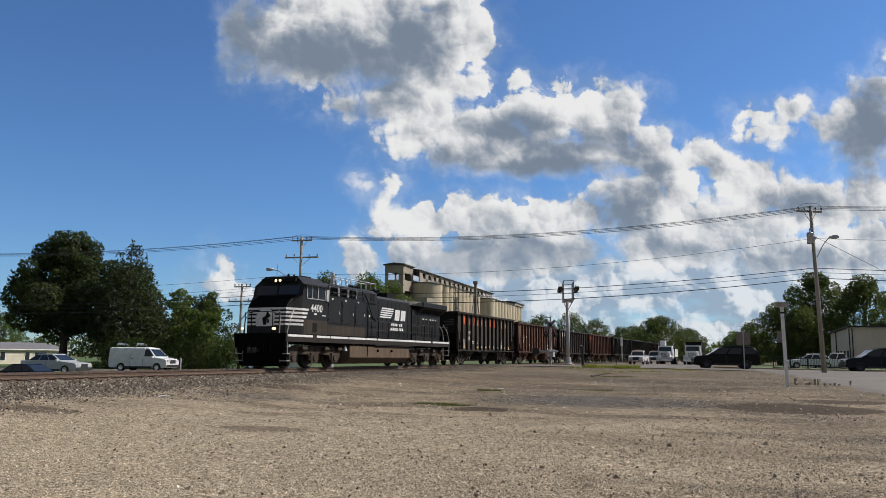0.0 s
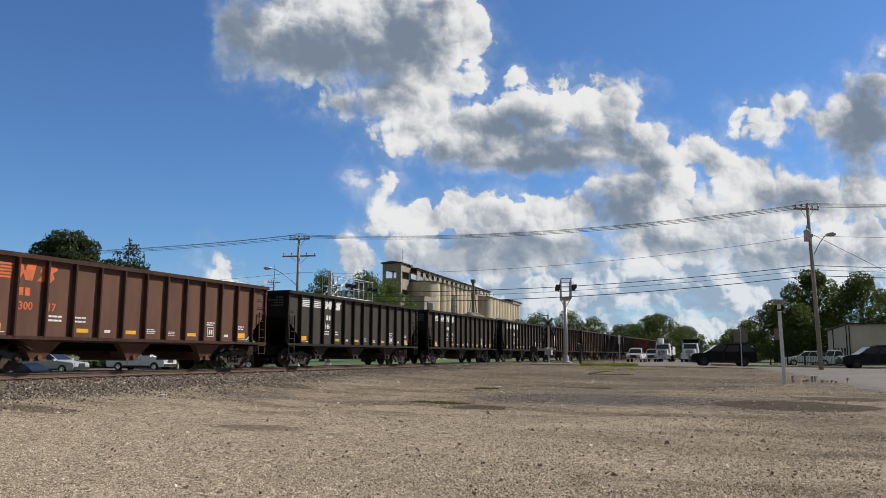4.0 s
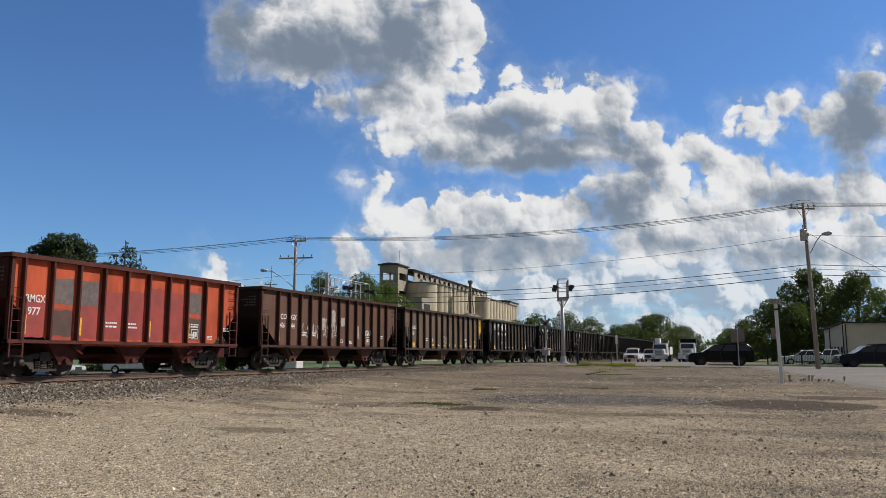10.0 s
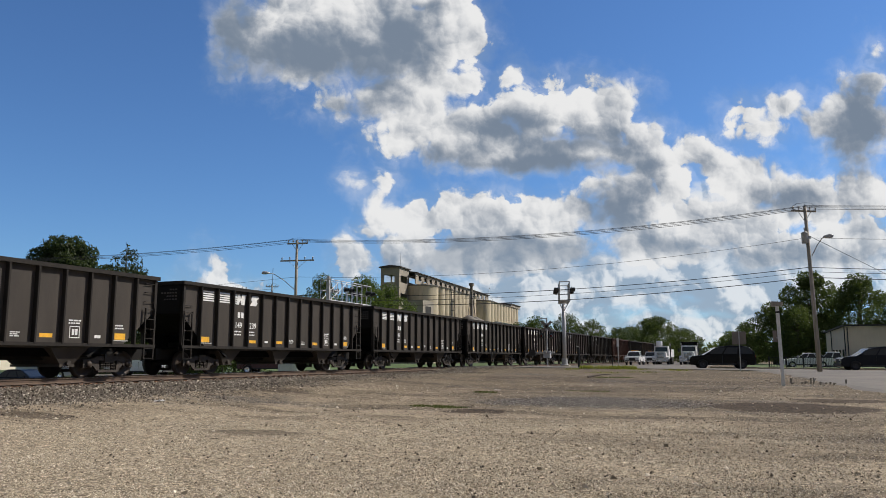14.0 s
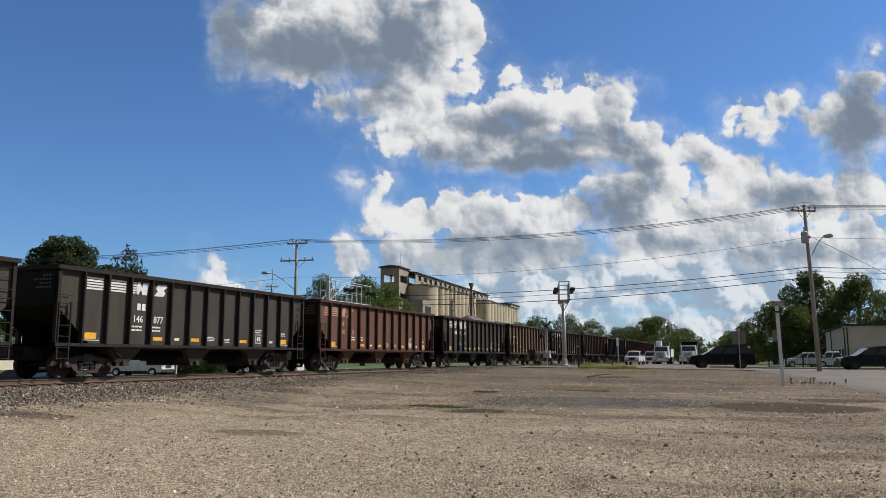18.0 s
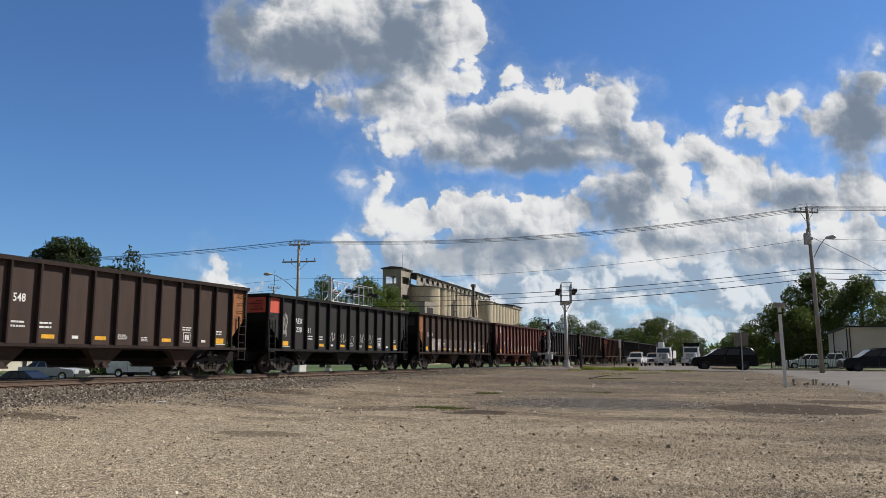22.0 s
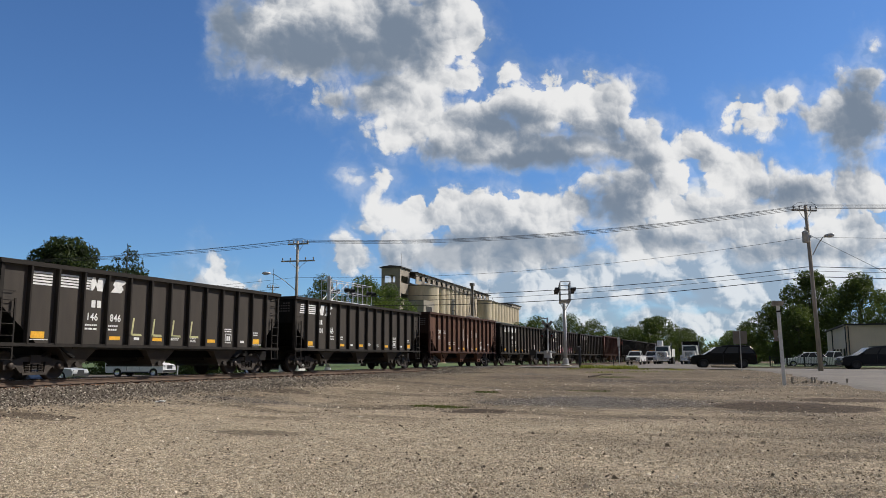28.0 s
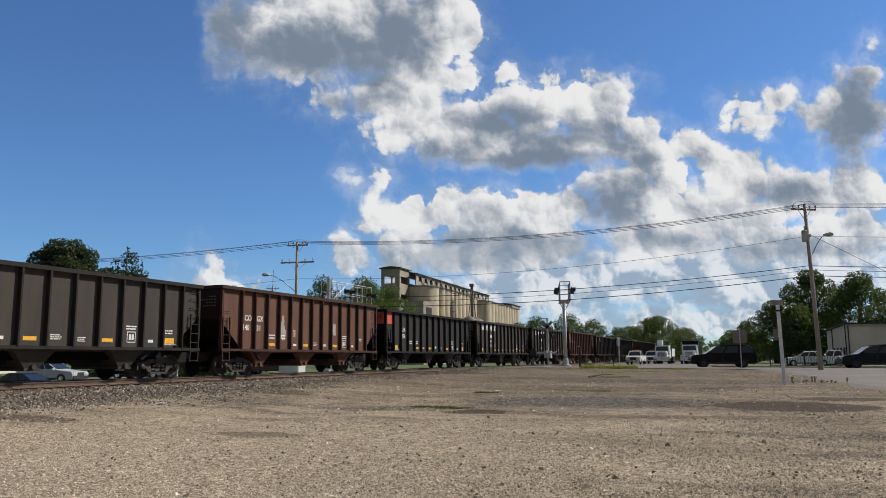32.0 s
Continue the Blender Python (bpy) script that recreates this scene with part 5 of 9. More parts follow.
def grain_elevator():
    z0 = 0.0
    e = thing("grain_elevator", pose(-99.4, 213.7, z0 - 1.0, 0, 0, 4.8), "old grey concrete grain elevator with tall round silos", "grain elevator")
    # head house tower: x from -9.6 to 0, y from 0 to 9
    H = 30.8
    side = part("wall", wall_with_openings(0.0, 9.0, 0, H, 0.4, [(1.2, 7.2, 26.2, 28.4), (1.2, 7.2, 21.2, 22.8), (1.2, 7.2, 16.6, 17.8)]).moved(Matrix.Translation((-3.4, 0, 0))), M_TOWER, e)
    front = wall_with_openings(-9.6, -3.8, 0, H, 0.4, [(-8.6, -5.0, 26.2, 28.4)])
    part("wall", front.moved(Matrix(((0, 1, 0, 0), (-1, 0, 0, 0), (0, 0, 1, 0), (0, 0, 0, 1)))), M_TOWER, e)
    part("wall", Shape().box(-9.6, -9.2, 0.4, 9.0, 0, 26.2).box(-9.6, -9.2, 0.4, 1.2, 26.2, H).box(-9.6, -9.2, 8.4, 9.0, 26.2, H).box(-9.6, -9.2, 1.2, 8.4, 28.9, H), M_TOWER, e)
    part("wall", Shape().box(-9.2, -3.8, 8.6, 9.0, 0, 26.2).box(-9.2, -3.8, 8.6, 9.0, 29.0, H).box(-6.3, -3.8, 8.6, 9.0, 26.2, 29.0), M_TOWER, e)
    for z in (15.2, 19.8, 24.8):
        part("floor_slab", Shape().box(-9.2, -3.8, 0.4, 8.6, z, z + 0.35), M_VOID, e)
    part("roof", Shape().prism([(-10.1, H), (-2.9, H), (-2.9, H + 0.35), (-6.5, H + 0.8), (-10.1, H + 0.35)], "y", -0.5, 9.5), M_ROOF, e)
    part("mast", Shape().tube([(-4.5, 4, H + 0.3), (-4.5, 4, H + 5)], 0.06, 5), M_GALV, e)
    # gallery on top of the silos
    L = 138
    holes = [(12 + i * 5.6, 14.6 + i * 5.6, 27.6, 29.2) for i in range(16)]
    part("gallery_wall", wall_with_openings(9.0, 104, 26.4, 29.9, 0.3, holes).moved(Matrix.Translation((-1.2, 0, 0))), M_TOWER, e)
    part("gallery_wall", Shape().box(-6.2, -5.9, 9.0, 104, 26.4, 27.5).box(-6.2, -5.9, 9, 104, 29.3, 29.9), M_TOWER, e)
    part("gallery_roof", Shape().prism([(-6.7, 29.9), (-0.6, 29.9), (-0.6, 30.15), (-3.6, 30.6), (-6.7, 30.15)], "y", 9.0, 105), M_ROOF, e)
    for i in range(12):
        y = 14 + i * 8.2
        part("truss_brace", Shape().tube([(-0.9, y, 26.4), (0.6, y + 2.0, 26.6), (-0.9, y + 4, 29.5)], 0.09, 4), M_TIN, e)
    part("conveyor_rail", Shape().tube([(0.6, 20, 27.2), (0.6, 112, 27.2)], 0.08, 5).tube([(0.6, 20, 26.5), (0.6, 112, 26.5)], 0.08, 5), M_TIN, e)
    part("dish", Shape().lathe([(0, -0.25), (0.6, -0.15), (1.0, 0.1), (0.95, 0.12), (0.5, -0.1), (0, -0.2)], (0.4, 17, 28.6), "x", 12), M_TIN, e)
    # silos: a fat one at the near end, then rows of slender ones with a break between
    def silo(x, y, r, h):
        s = part("silo", Shape().lathe([(r, 0), (r, h)], (x, y, 0), "z", 28), M_CONCRETE, e, smooth=True)
        part("silo_cap", Shape().lathe([(0, h + 0.35), (r + 0.25, h + 0.35), (r + 0.25, h), (0, h)], (x, y, 0), "z", 28), M_TIN, s)
    silo(-0.6, 12.8, 5.6, 25.6)
    for i in range(9):
        silo(2.2, 20.9 + i * 5.0, 2.55, 25.8)
    silo(1.2, 82.5, 4.0, 25.8)
    for i in range(10):
        silo(2.4, 88.4 + i * 5.3, 2.7, 25.8)
    part("infill", Shape().box(-7, 1.0, 9.2, 66, 0, 25.6).box(-7, 1.0, 80, 139, 0, 25.6), M_CONCRETE, e)
    part("end_house", Shape().box(-7, 5.0, 122, 141, 25.9, 27.2), M_TOWER, e)
    part("end_roof", Shape().prism([(-7.4, 27.2), (5.4, 27.2), (5.4, 27.5), (-1, 28.0), (-7.4, 27.5)], "y", 121.5, 141.5), M_ROOF, e)
    # annex, bins and the leg in front
    part("annex", Shape().box(-9.0, 1.5, -7, -0.1, 0, 16.2).box(1.5, 6.5, -6, 4, 0, 20.0), M_TOWER, e)
    part("annex_door", Shape().box(6.5, 6.6, -3.5, 1.5, 15.6, 18.2), M_VOID, e)
    for y, r, h in ((30, 3.2, 15.6), (39, 3.2, 15.6)):
        part("steel_bin", Shape().lathe([(r, 0), (r, h), (0.4, h + 1.6), (0, h + 1.6)], (10.5, y, 0), "z", 20), M_TIN, e, "streaked steel bin", smooth=True)
    part("elevator_leg", Shape().box(9.9, 10.7, 34.3, 35.1, 0, 27.8).box(9.6, 11.0, 33.9, 35.5, 27.6, 28.6), M_TIN, e, "tall tin bucket elevator")
    part("spout", Shape().tube([(10.3, 34.7, 27.5), (10.4, 30, 17.4)], 0.14, 6).tube([(10.3, 34.7, 27.5), (10.4, 39, 17.4)], 0.14, 6), M_TIN, e)
    for i in range(4):
        part("ladder_cage", Shape().tube([(6.2, 24, 14 + 3 * i), (6.2, 24, 17 + 3 * i)], 0.12, 4).tube([(7.4, 24, 14 + 3 * i), (7.4, 24, 17 + 3 * i)], 0.12, 4).tube([(6.2, 24, 15.5 + 3 * i), (7.4, 24, 15.5 + 3 * i)], 0.09, 4), M_TIN, e)
    part("shed", Shape().box(12, 22, 44, 66, 0, 14.2), M_TIN, e)
    part("shed_roof", Shape().prism([(11.5, 14.2), (22.5, 14.2), (22.5, 14.5), (17, 15.6), (11.5, 14.5)], "y", 43.5, 66.5), M_WHITE_PAINT, e)
    part("antenna", Shape().tube([(-2, 104, 30), (-1, 106, 33.6)], 0.08, 4), M_GALV, e)


grain_elevator()
bush(-93.6, 245.0, 17.0, 3.4, "green ivy climbing the elevator leg", 71, M_LEAF, 2500)


# ---- houses and workshop ----
M_SIDING = surface("cream siding", (0.62, 0.57, 0.46), 0.7, 0, 0.08, 0.6, 25, 0.15)
M_SHINGLE = surface("grey shingles", (0.16, 0.16, 0.165), 0.9, 0, 0.2, 1.2, 20, 0.4)
M_METAL_WALL = surface("pale metal cladding", (0.60, 0.51, 0.40), 0.6, 0.0, 0.08, 0.5, 30, 0.1)
M_GLASS = surface("dark window glass", (0.02, 0.024, 0.028), 0.08, 0, 0.1, 1, 5, 0)


def house():
    h = thing("house", pose(-100.1, 75.3, ground(-100, 73) - 0.45, 0, 0, 100), "cream single-storey house with a grey shingle roof", "house")
    part("wall", Shape().box(-10, 10, -4, 4, -0.4, 2.5), M_SIDING, h)
    for i in range(9):
        part("siding_board", Shape().box(-10.01, 10.01, -4.03, -4.0, 0.05 + i * 0.27, 0.08 + i * 0.27), M_SIDING, h)
    part("roof", Shape().prism([(-4.35, 2.45), (4.35, 2.45), (4.35, 2.6), (0, 3.55), (-4.35, 2.6)], "x", -10.5, 10.5), M_SHINGLE, h)
    part("gutter", Shape().box(-10.4, 10.4, -4.47, -4.36, 2.42, 2.55), M_WHITE_PAINT, h)
    for x, w, a, b in ((-6.5, 2.2, 0.9, 2.1), (-2.5, 0.9, 1.0, 2.1), (2.0, 0.9, 1.0, 2.1), (4.6, 2.4, 0.9, 2.1), (8.2, 1.0, 0.05, 2.1)):
        f = part("window", Shape().box(x - w / 2 - 0.1, x + w / 2 + 0.1, -4.07, -4.02, a - 0.1, b + 0.1), M_WHITE_PAINT, h)
        n = 2 if w > 1.5 else 1
        for i in range(n):
            part("pane", Shape().box(x - w / 2 + i * w / n + 0.04, x - w / 2 + (i + 1) * w / n - 0.04, -4.09, -4.06, a, b), M_GLASS, f)
    fence = thing("hedge", pose(-60, 59.6, ground(-60, 59.6), 0, 0, 10), "low grey-green clipped hedge at the lawn's edge", "hedge")
    part("panel", leaf_mesh("panel", [((-11 + 0.6 * i, 0, 0.38), (0.55, 0.4, 0.36)) for i in range(37)], 6000, 0.09, M_LEAF, np.random.default_rng(3)), M_LEAF, fence)


house()


def workshop():
    # near corner at the eaves; the long front faces the street, the roof falls away behind it
    b = thing("workshop", pose(8.5, 92.0, ground(9, 95), 0, 0, 3.7), "pale metal-clad workshop with a low sloping roof", "workshop")
    W, D, H, R = 17.0, 14.0, 4.35, 4.05
    part("wall", Shape().box(0, W, 0, 0.2, -0.4, H), M_METAL_WALL, b, "pale ribbed front wall")
    part("wall", Shape().prism([(0.2, -0.4), (D, -0.4), (D, R), (0.2, H)], "x", 0, 0.2), M_METAL_WALL, b)
    part("wall", Shape().prism([(0.2, -0.4), (D, -0.4), (D, R), (0.2, H)], "x", W - 0.2, W), M_METAL_WALL, b)
    part("wall", Shape().box(0.2, W - 0.2, D - 0.2, D, -0.4, R), M_METAL_WALL, b)
    part("roof", Shape().prism([(-0.3, H), (D + 0.3, R), (D + 0.3, R + 0.16), (-0.3, H + 0.16)], "x", -0.3, W + 0.3), M_ROOF, b, "dark tar roof edge")
    part("gutter", Shape().box(-0.3, W + 0.3, -0.42, -0.3, H, H + 0.14), M_BLACK, b)
    for x, y in ((0.15, -0.07), (-0.07, 0.4), (-0.07, 9.5)):
        part("downpipe", Shape().tube([(x, y, 0), (x, y, H - 0.1)], 0.06, 6), M_BLACK, b)
    for i in range(4):
        w = part("slot_window", Shape().box(-0.05, 0.0, 1.6 + 2.2 * i, 2.5 + 2.2 * i, 0.5, 1.9), M_GLASS, b, "dark upright slot window")
        part("frame", Shape().box(-0.07, -0.05, 1.55 + 2.2 * i, 1.62 + 2.2 * i, 0.45, 1.95), M_TIN, w)
    door = part("doorway", Shape().box(2.2, 3.4, -0.05, 0.0, 0.5, 2.0), M_VOID, b, "dark open doorway")
    part("lintel", Shape().box(2.1, 3.5, -0.07, -0.05, 2.0, 2.1), M_TIN, door)
    for i in range(42):
        x = 0.25 + i * 0.4
        part("cladding_rib", Shape().box(x, x + 0.05, -0.02, 0.0, 0.0, H - 0.05), M_METAL_WALL, b)
    # dark railing before the parked cars
    f = thing("railing", pose(0, 0, 0), "dark metal railing beside the parked vehicles", "railing")
    x0, x1, y = 0.7, 8.2, 80.5
    z = ground(4, y)
    for zz in (0.12, 1.0):
        part("rail", Shape().box(x0, x1, y - 0.025, y + 0.025, z + zz, z + zz + 0.05), M_BLACK, f)
    for i in range(6):
        x = x0 + (x1 - x0) * i / 5
        part("post", Shape().box(x - 0.05, x + 0.05, y - 0.05, y + 0.05, z - 0.1, z + 1.15), M_BLACK, f)
    bal = Shape().box(-0.014, 0.014, -0.014, 0.014, 0.15, 1.02).mesh("baluster", M_BLACK)
    for i in range(55):
        part("baluster", bal, M_BLACK, f).location = (x0 + (x1 - x0) * (i + 0.5) / 55, y, z)


workshop()


# ---- vehicles ----
def car_paint(name, base, rough=0.3, spec=0.5):
    g = Graph(name)
    n = g.noise(g.spot(), 2.0, 4, 0.6)
    g.put(g.bsdf.inputs["Base Color"], g.mix(g.step(n, 0.3, 0.8), rgb(base), rgb(base, 0.8)))
    g.put(g.bsdf.inputs["Roughness"], g.step(n, 0.2, 0.8, rough - 0.08, rough + 0.12))
    g.put(g.bsdf.inputs["Coat Weight"], 0.05)
    g.put(g.bsdf.inputs["Specular IOR Level"], spec)
    return g.mat


M_CAR_BLACK = car_paint("black car lacquer", (0.003, 0.0035, 0.005), 0.14, 0.14)
M_CAR_NAVY = car_paint("dark blue lacquer", (0.005, 0.007, 0.014), 0.14, 0.16)
M_CAR_WHITE = car_paint("white lacquer", (0.74, 0.74, 0.73), 0.4)
M_CAR_SILVER = car_paint("silver lacquer", (0.42, 0.44, 0.46), 0.35)
M_CAR_RED = car_paint("maroon lacquer", (0.06, 0.012, 0.012))
M_TYRE = surface("tyre rubber", (0.018, 0.018, 0.018), 0.9, 0, 0.2, 6, 40, 0.2)
M_TRIM = surface("black plastic trim", (0.02, 0.02, 0.021), 0.6, 0, 0.2, 6, 40, 0.1)
M_CHROME = surface("bright metal", (0.62, 0.62, 0.62), 0.2, 0.9, 0.1, 4, 40, 0.0)
M_LENS = surface("headlamp glass", (0.55, 0.56, 0.56), 0.12, 0, 0.1, 4, 40, 0.0)
M_RIM = surface("dark alloy rim", (0.035, 0.035, 0.037), 0.4, 0.4, 0.2, 4, 40, 0.0)
M_TAIL = surface("red lamp lens", (0.30, 0.012, 0.01), 0.2, 0, 0.1, 4, 40, 0.0)


def rounded(shape, r, name, material):
    """A shape's mesh with its hard edges bevelled."""
    bm = bmesh.new()
    vs = [bm.verts.new(p) for p in shape.v]
    for f in shape.f:
        bm.faces.new([vs[i] for i in f])
    bmesh.ops.remove_doubles(bm, verts=bm.verts, dist=0.0005)
    bmesh.ops.recalc_face_normals(bm, faces=bm.faces)
    hard = [e for e in bm.edges if len(e.link_faces) == 2 and e.calc_face_angle(0) > 0.6]
    bmesh.ops.bevel(bm, geom=hard, offset=r, segments=3, profile=0.6, affect="EDGES", clamp_overlap=True)
    me = bpy.data.meshes.new(name)
    bm.to_mesh(me)
    bm.free()
    me.materials.append(material)
    return me


def arch(c, r, z, n=7):
    return [(c + r * math.cos(math.pi * i / (n - 1)), z + r * math.sin(math.pi * i / (n - 1))) for i in range(n)]


def vehicle(name, x, y, turn, label, category, paint_mat, L, W, low, belt, roof, wheels, r, outline, glass, glass_mat=None, extras=None, z=None, dome=None, rim_mat=None):
    """A road vehicle; its nose is at +y. outline: the lower body's side from nose to tail over the belt line; glass: the cab's foot and roof as (front foot, front top, rear top, rear foot)."""
    v = thing(name, pose(x, y, ground(x, y) + 0.05 if z is None else z, 0, 0, turn), label, category)
    h = W / 2
    pts = [(L / 2 - 0.02, low + 0.12)] + outline + [(-L / 2 + 0.02, low + 0.12), (-L / 2 + 0.15, low)]
    for c in sorted(wheels):
        pts += [(c - r * 1.18, low)] + [(a, b) for a, b in reversed(arch(c, r * 1.16, max(low, r * 0.75)))] + [(c + r * 1.18, low)]
    pts.append((L / 2 - 0.15, low))
    body = Shape().prism(pts, "x", -h, h)
    part("body", rounded(body, 0.07, "body", paint_mat), paint_mat, v)
    ff, ft, rt, rf = glass
    hb, ht = h * 0.97, h * 0.80
    lean = (hb - ht) / (roof - belt)
    cab = Shape()
    if dome:
        k = len(dome)
        side = [[(sg * (hb - lean * (b - belt)), a, b) for a, b in dome] for sg in (-1, 1)]
        cab.add(side[0] + side[1], [tuple(range(k)), tuple(range(k, 2 * k))[::-1]] + [(i + 1, i, k + i, k + i + 1) for i in range(k - 1)])
    else:
        cab.add([(-hb, ff, belt), (hb, ff, belt), (hb, rf, belt), (-hb, rf, belt), (-ht, ft, roof), (ht, ft, roof), (ht, rt, roof), (-ht, rt, roof)],
                [(0, 1, 5, 4), (1, 2, 6, 5), (2, 3, 7, 6), (3, 0, 4, 7), (4, 5, 6, 7)])
        cab.add([(-ht * 0.96, ft - 0.1, roof + 0.03), (ht * 0.96, ft - 0.1, roof + 0.03), (ht * 0.96, rt + 0.1, roof + 0.03), (-ht * 0.96, rt + 0.1, roof + 0.03), (-ht, ft, roof), (ht, ft, roof), (ht, rt, roof), (-ht, rt, roof)],
                [(0, 1, 2, 3)[::-1], (4, 5, 1, 0), (5, 6, 2, 1), (6, 7, 3, 2), (7, 4, 0, 3)])
    part("cab", rounded(cab, 0.05, "cab", paint_mat), paint_mat, v)
    gm = glass_mat or M_GLASS
    e = 0.012

    def pane(a, b, c, d, nm):
        """A pane inset in the face a, b, c, d (foot to roof)."""
        a, b, c, d = map(Vector, (a, b, c, d))
        n = (b - a).cross(d - a).normalized() * e
        u = [a.lerp(b, s).lerp(d.lerp(c, s), t) + n for s, t in ((0.05, 0.12), (0.95, 0.12), (0.95, 0.88), (0.05, 0.88))]
        part(nm, Shape().quad(*u), gm, v)
    pane((hb, ff, belt), (-hb, ff, belt), (-ht, ft, roof), (ht, ft, roof), "windscreen")
    pane((-hb, rf, belt), (hb, rf, belt), (ht, rt, roof), (-ht, rt, roof), "rear_window")
    n = 2 if abs(ff - rf) < 2.6 else 3
    for side in (1, -1):
        for i in range(n):
            a, b = i / n, (i + 1) / n
            f0, f1, t0, t1 = ff + (rf - ff) * a, ff + (rf - ff) * b, ft + (rt - ft) * a, ft + (rt - ft) * b
            q = ((side * hb, f1, belt), (side * hb, f0, belt), (side * ht, t0, roof), (side * ht, t1, roof))
            pane(*(q if side > 0 else (q[1], q[0], q[3], q[2])), "side_window")
        m = part("mirror", Shape().box(side * h - (0.02 if side > 0 else 0.2), side * h + (0.2 if side > 0 else 0.02), ff - 0.32, ff - 0.18, belt - 0.02, belt + 0.15), paint_mat, v)
        part("headlight", Shape().box(side * h * 0.62 - 0.2, side * h * 0.62 + 0.2, L / 2 - 0.12, L / 2 + 0.012, belt - 0.36, belt - 0.18), M_LENS, v, "clear headlight")
        part("tail_light", Shape().box(side * h * 0.8 - 0.12, side * h * 0.8 + 0.12, -L / 2 - 0.012, -L / 2 + 0.1, belt - 0.35, belt - 0.05), M_TAIL, v, "red tail light")
        part("door_seam", Shape().box(side * (h + 0.004) - 0.004, side * (h + 0.004) + 0.004, ff - 1.25, ff - 1.23, low + 0.15, belt), M_TRIM, v)
        part("sill_trim", Shape().box(side * (h + 0.006) - 0.006, side * (h + 0.006) + 0.006, min(wheels) + r * 1.2, max(wheels) - r * 1.2, low, low + 0.12), M_TRIM, v)
        for c in wheels:
            s = 1 if side > 0 else -1
            t = part("wheel", Shape().lathe([(r * 0.6, 0.02), (r * 0.9, 0.02), (r, -0.03), (r, -0.2), (r * 0.9, -0.22), (r * 0.55, -0.22)], (0, 0, 0), "x", 20).moved(pose(s * (h - 0.01), c, r - 0.02, 0, 0, 0 if s > 0 else 180)), M_TYRE, v)
            part("rim", Shape().lathe([(0, 0.01), (r * 0.16, 0.015), (r * 0.2, -0.03), (r * 0.5, -0.015), (r * 0.62, 0.02), (r * 0.62, -0.1)], (0, 0, 0), "x", 20).moved(pose(s * (h - 0.01), c, r - 0.02, 0, 0, 0 if s > 0 else 180)), rim_mat or M_CHROME, t, "" if rim_mat else "bright wheel rim")
    part("grille", Shape().box(-h * 0.42, h * 0.42, L / 2 - 0.06, L / 2 + 0.012, belt - 0.5, belt - 0.2), M_TRIM, v)
    part("bumper", Shape().box(-h * 0.92, h * 0.92, L / 2 - 0.1, L / 2 + 0.05, low + 0.05, low + 0.25), M_TRIM, v)
    part("rear_bumper", Shape().box(-h * 0.92, h * 0.92, -L / 2 - 0.05, -L / 2 + 0.1, low + 0.05, low + 0.25), M_TRIM, v)
    if extras:
        extras(v)
    return v


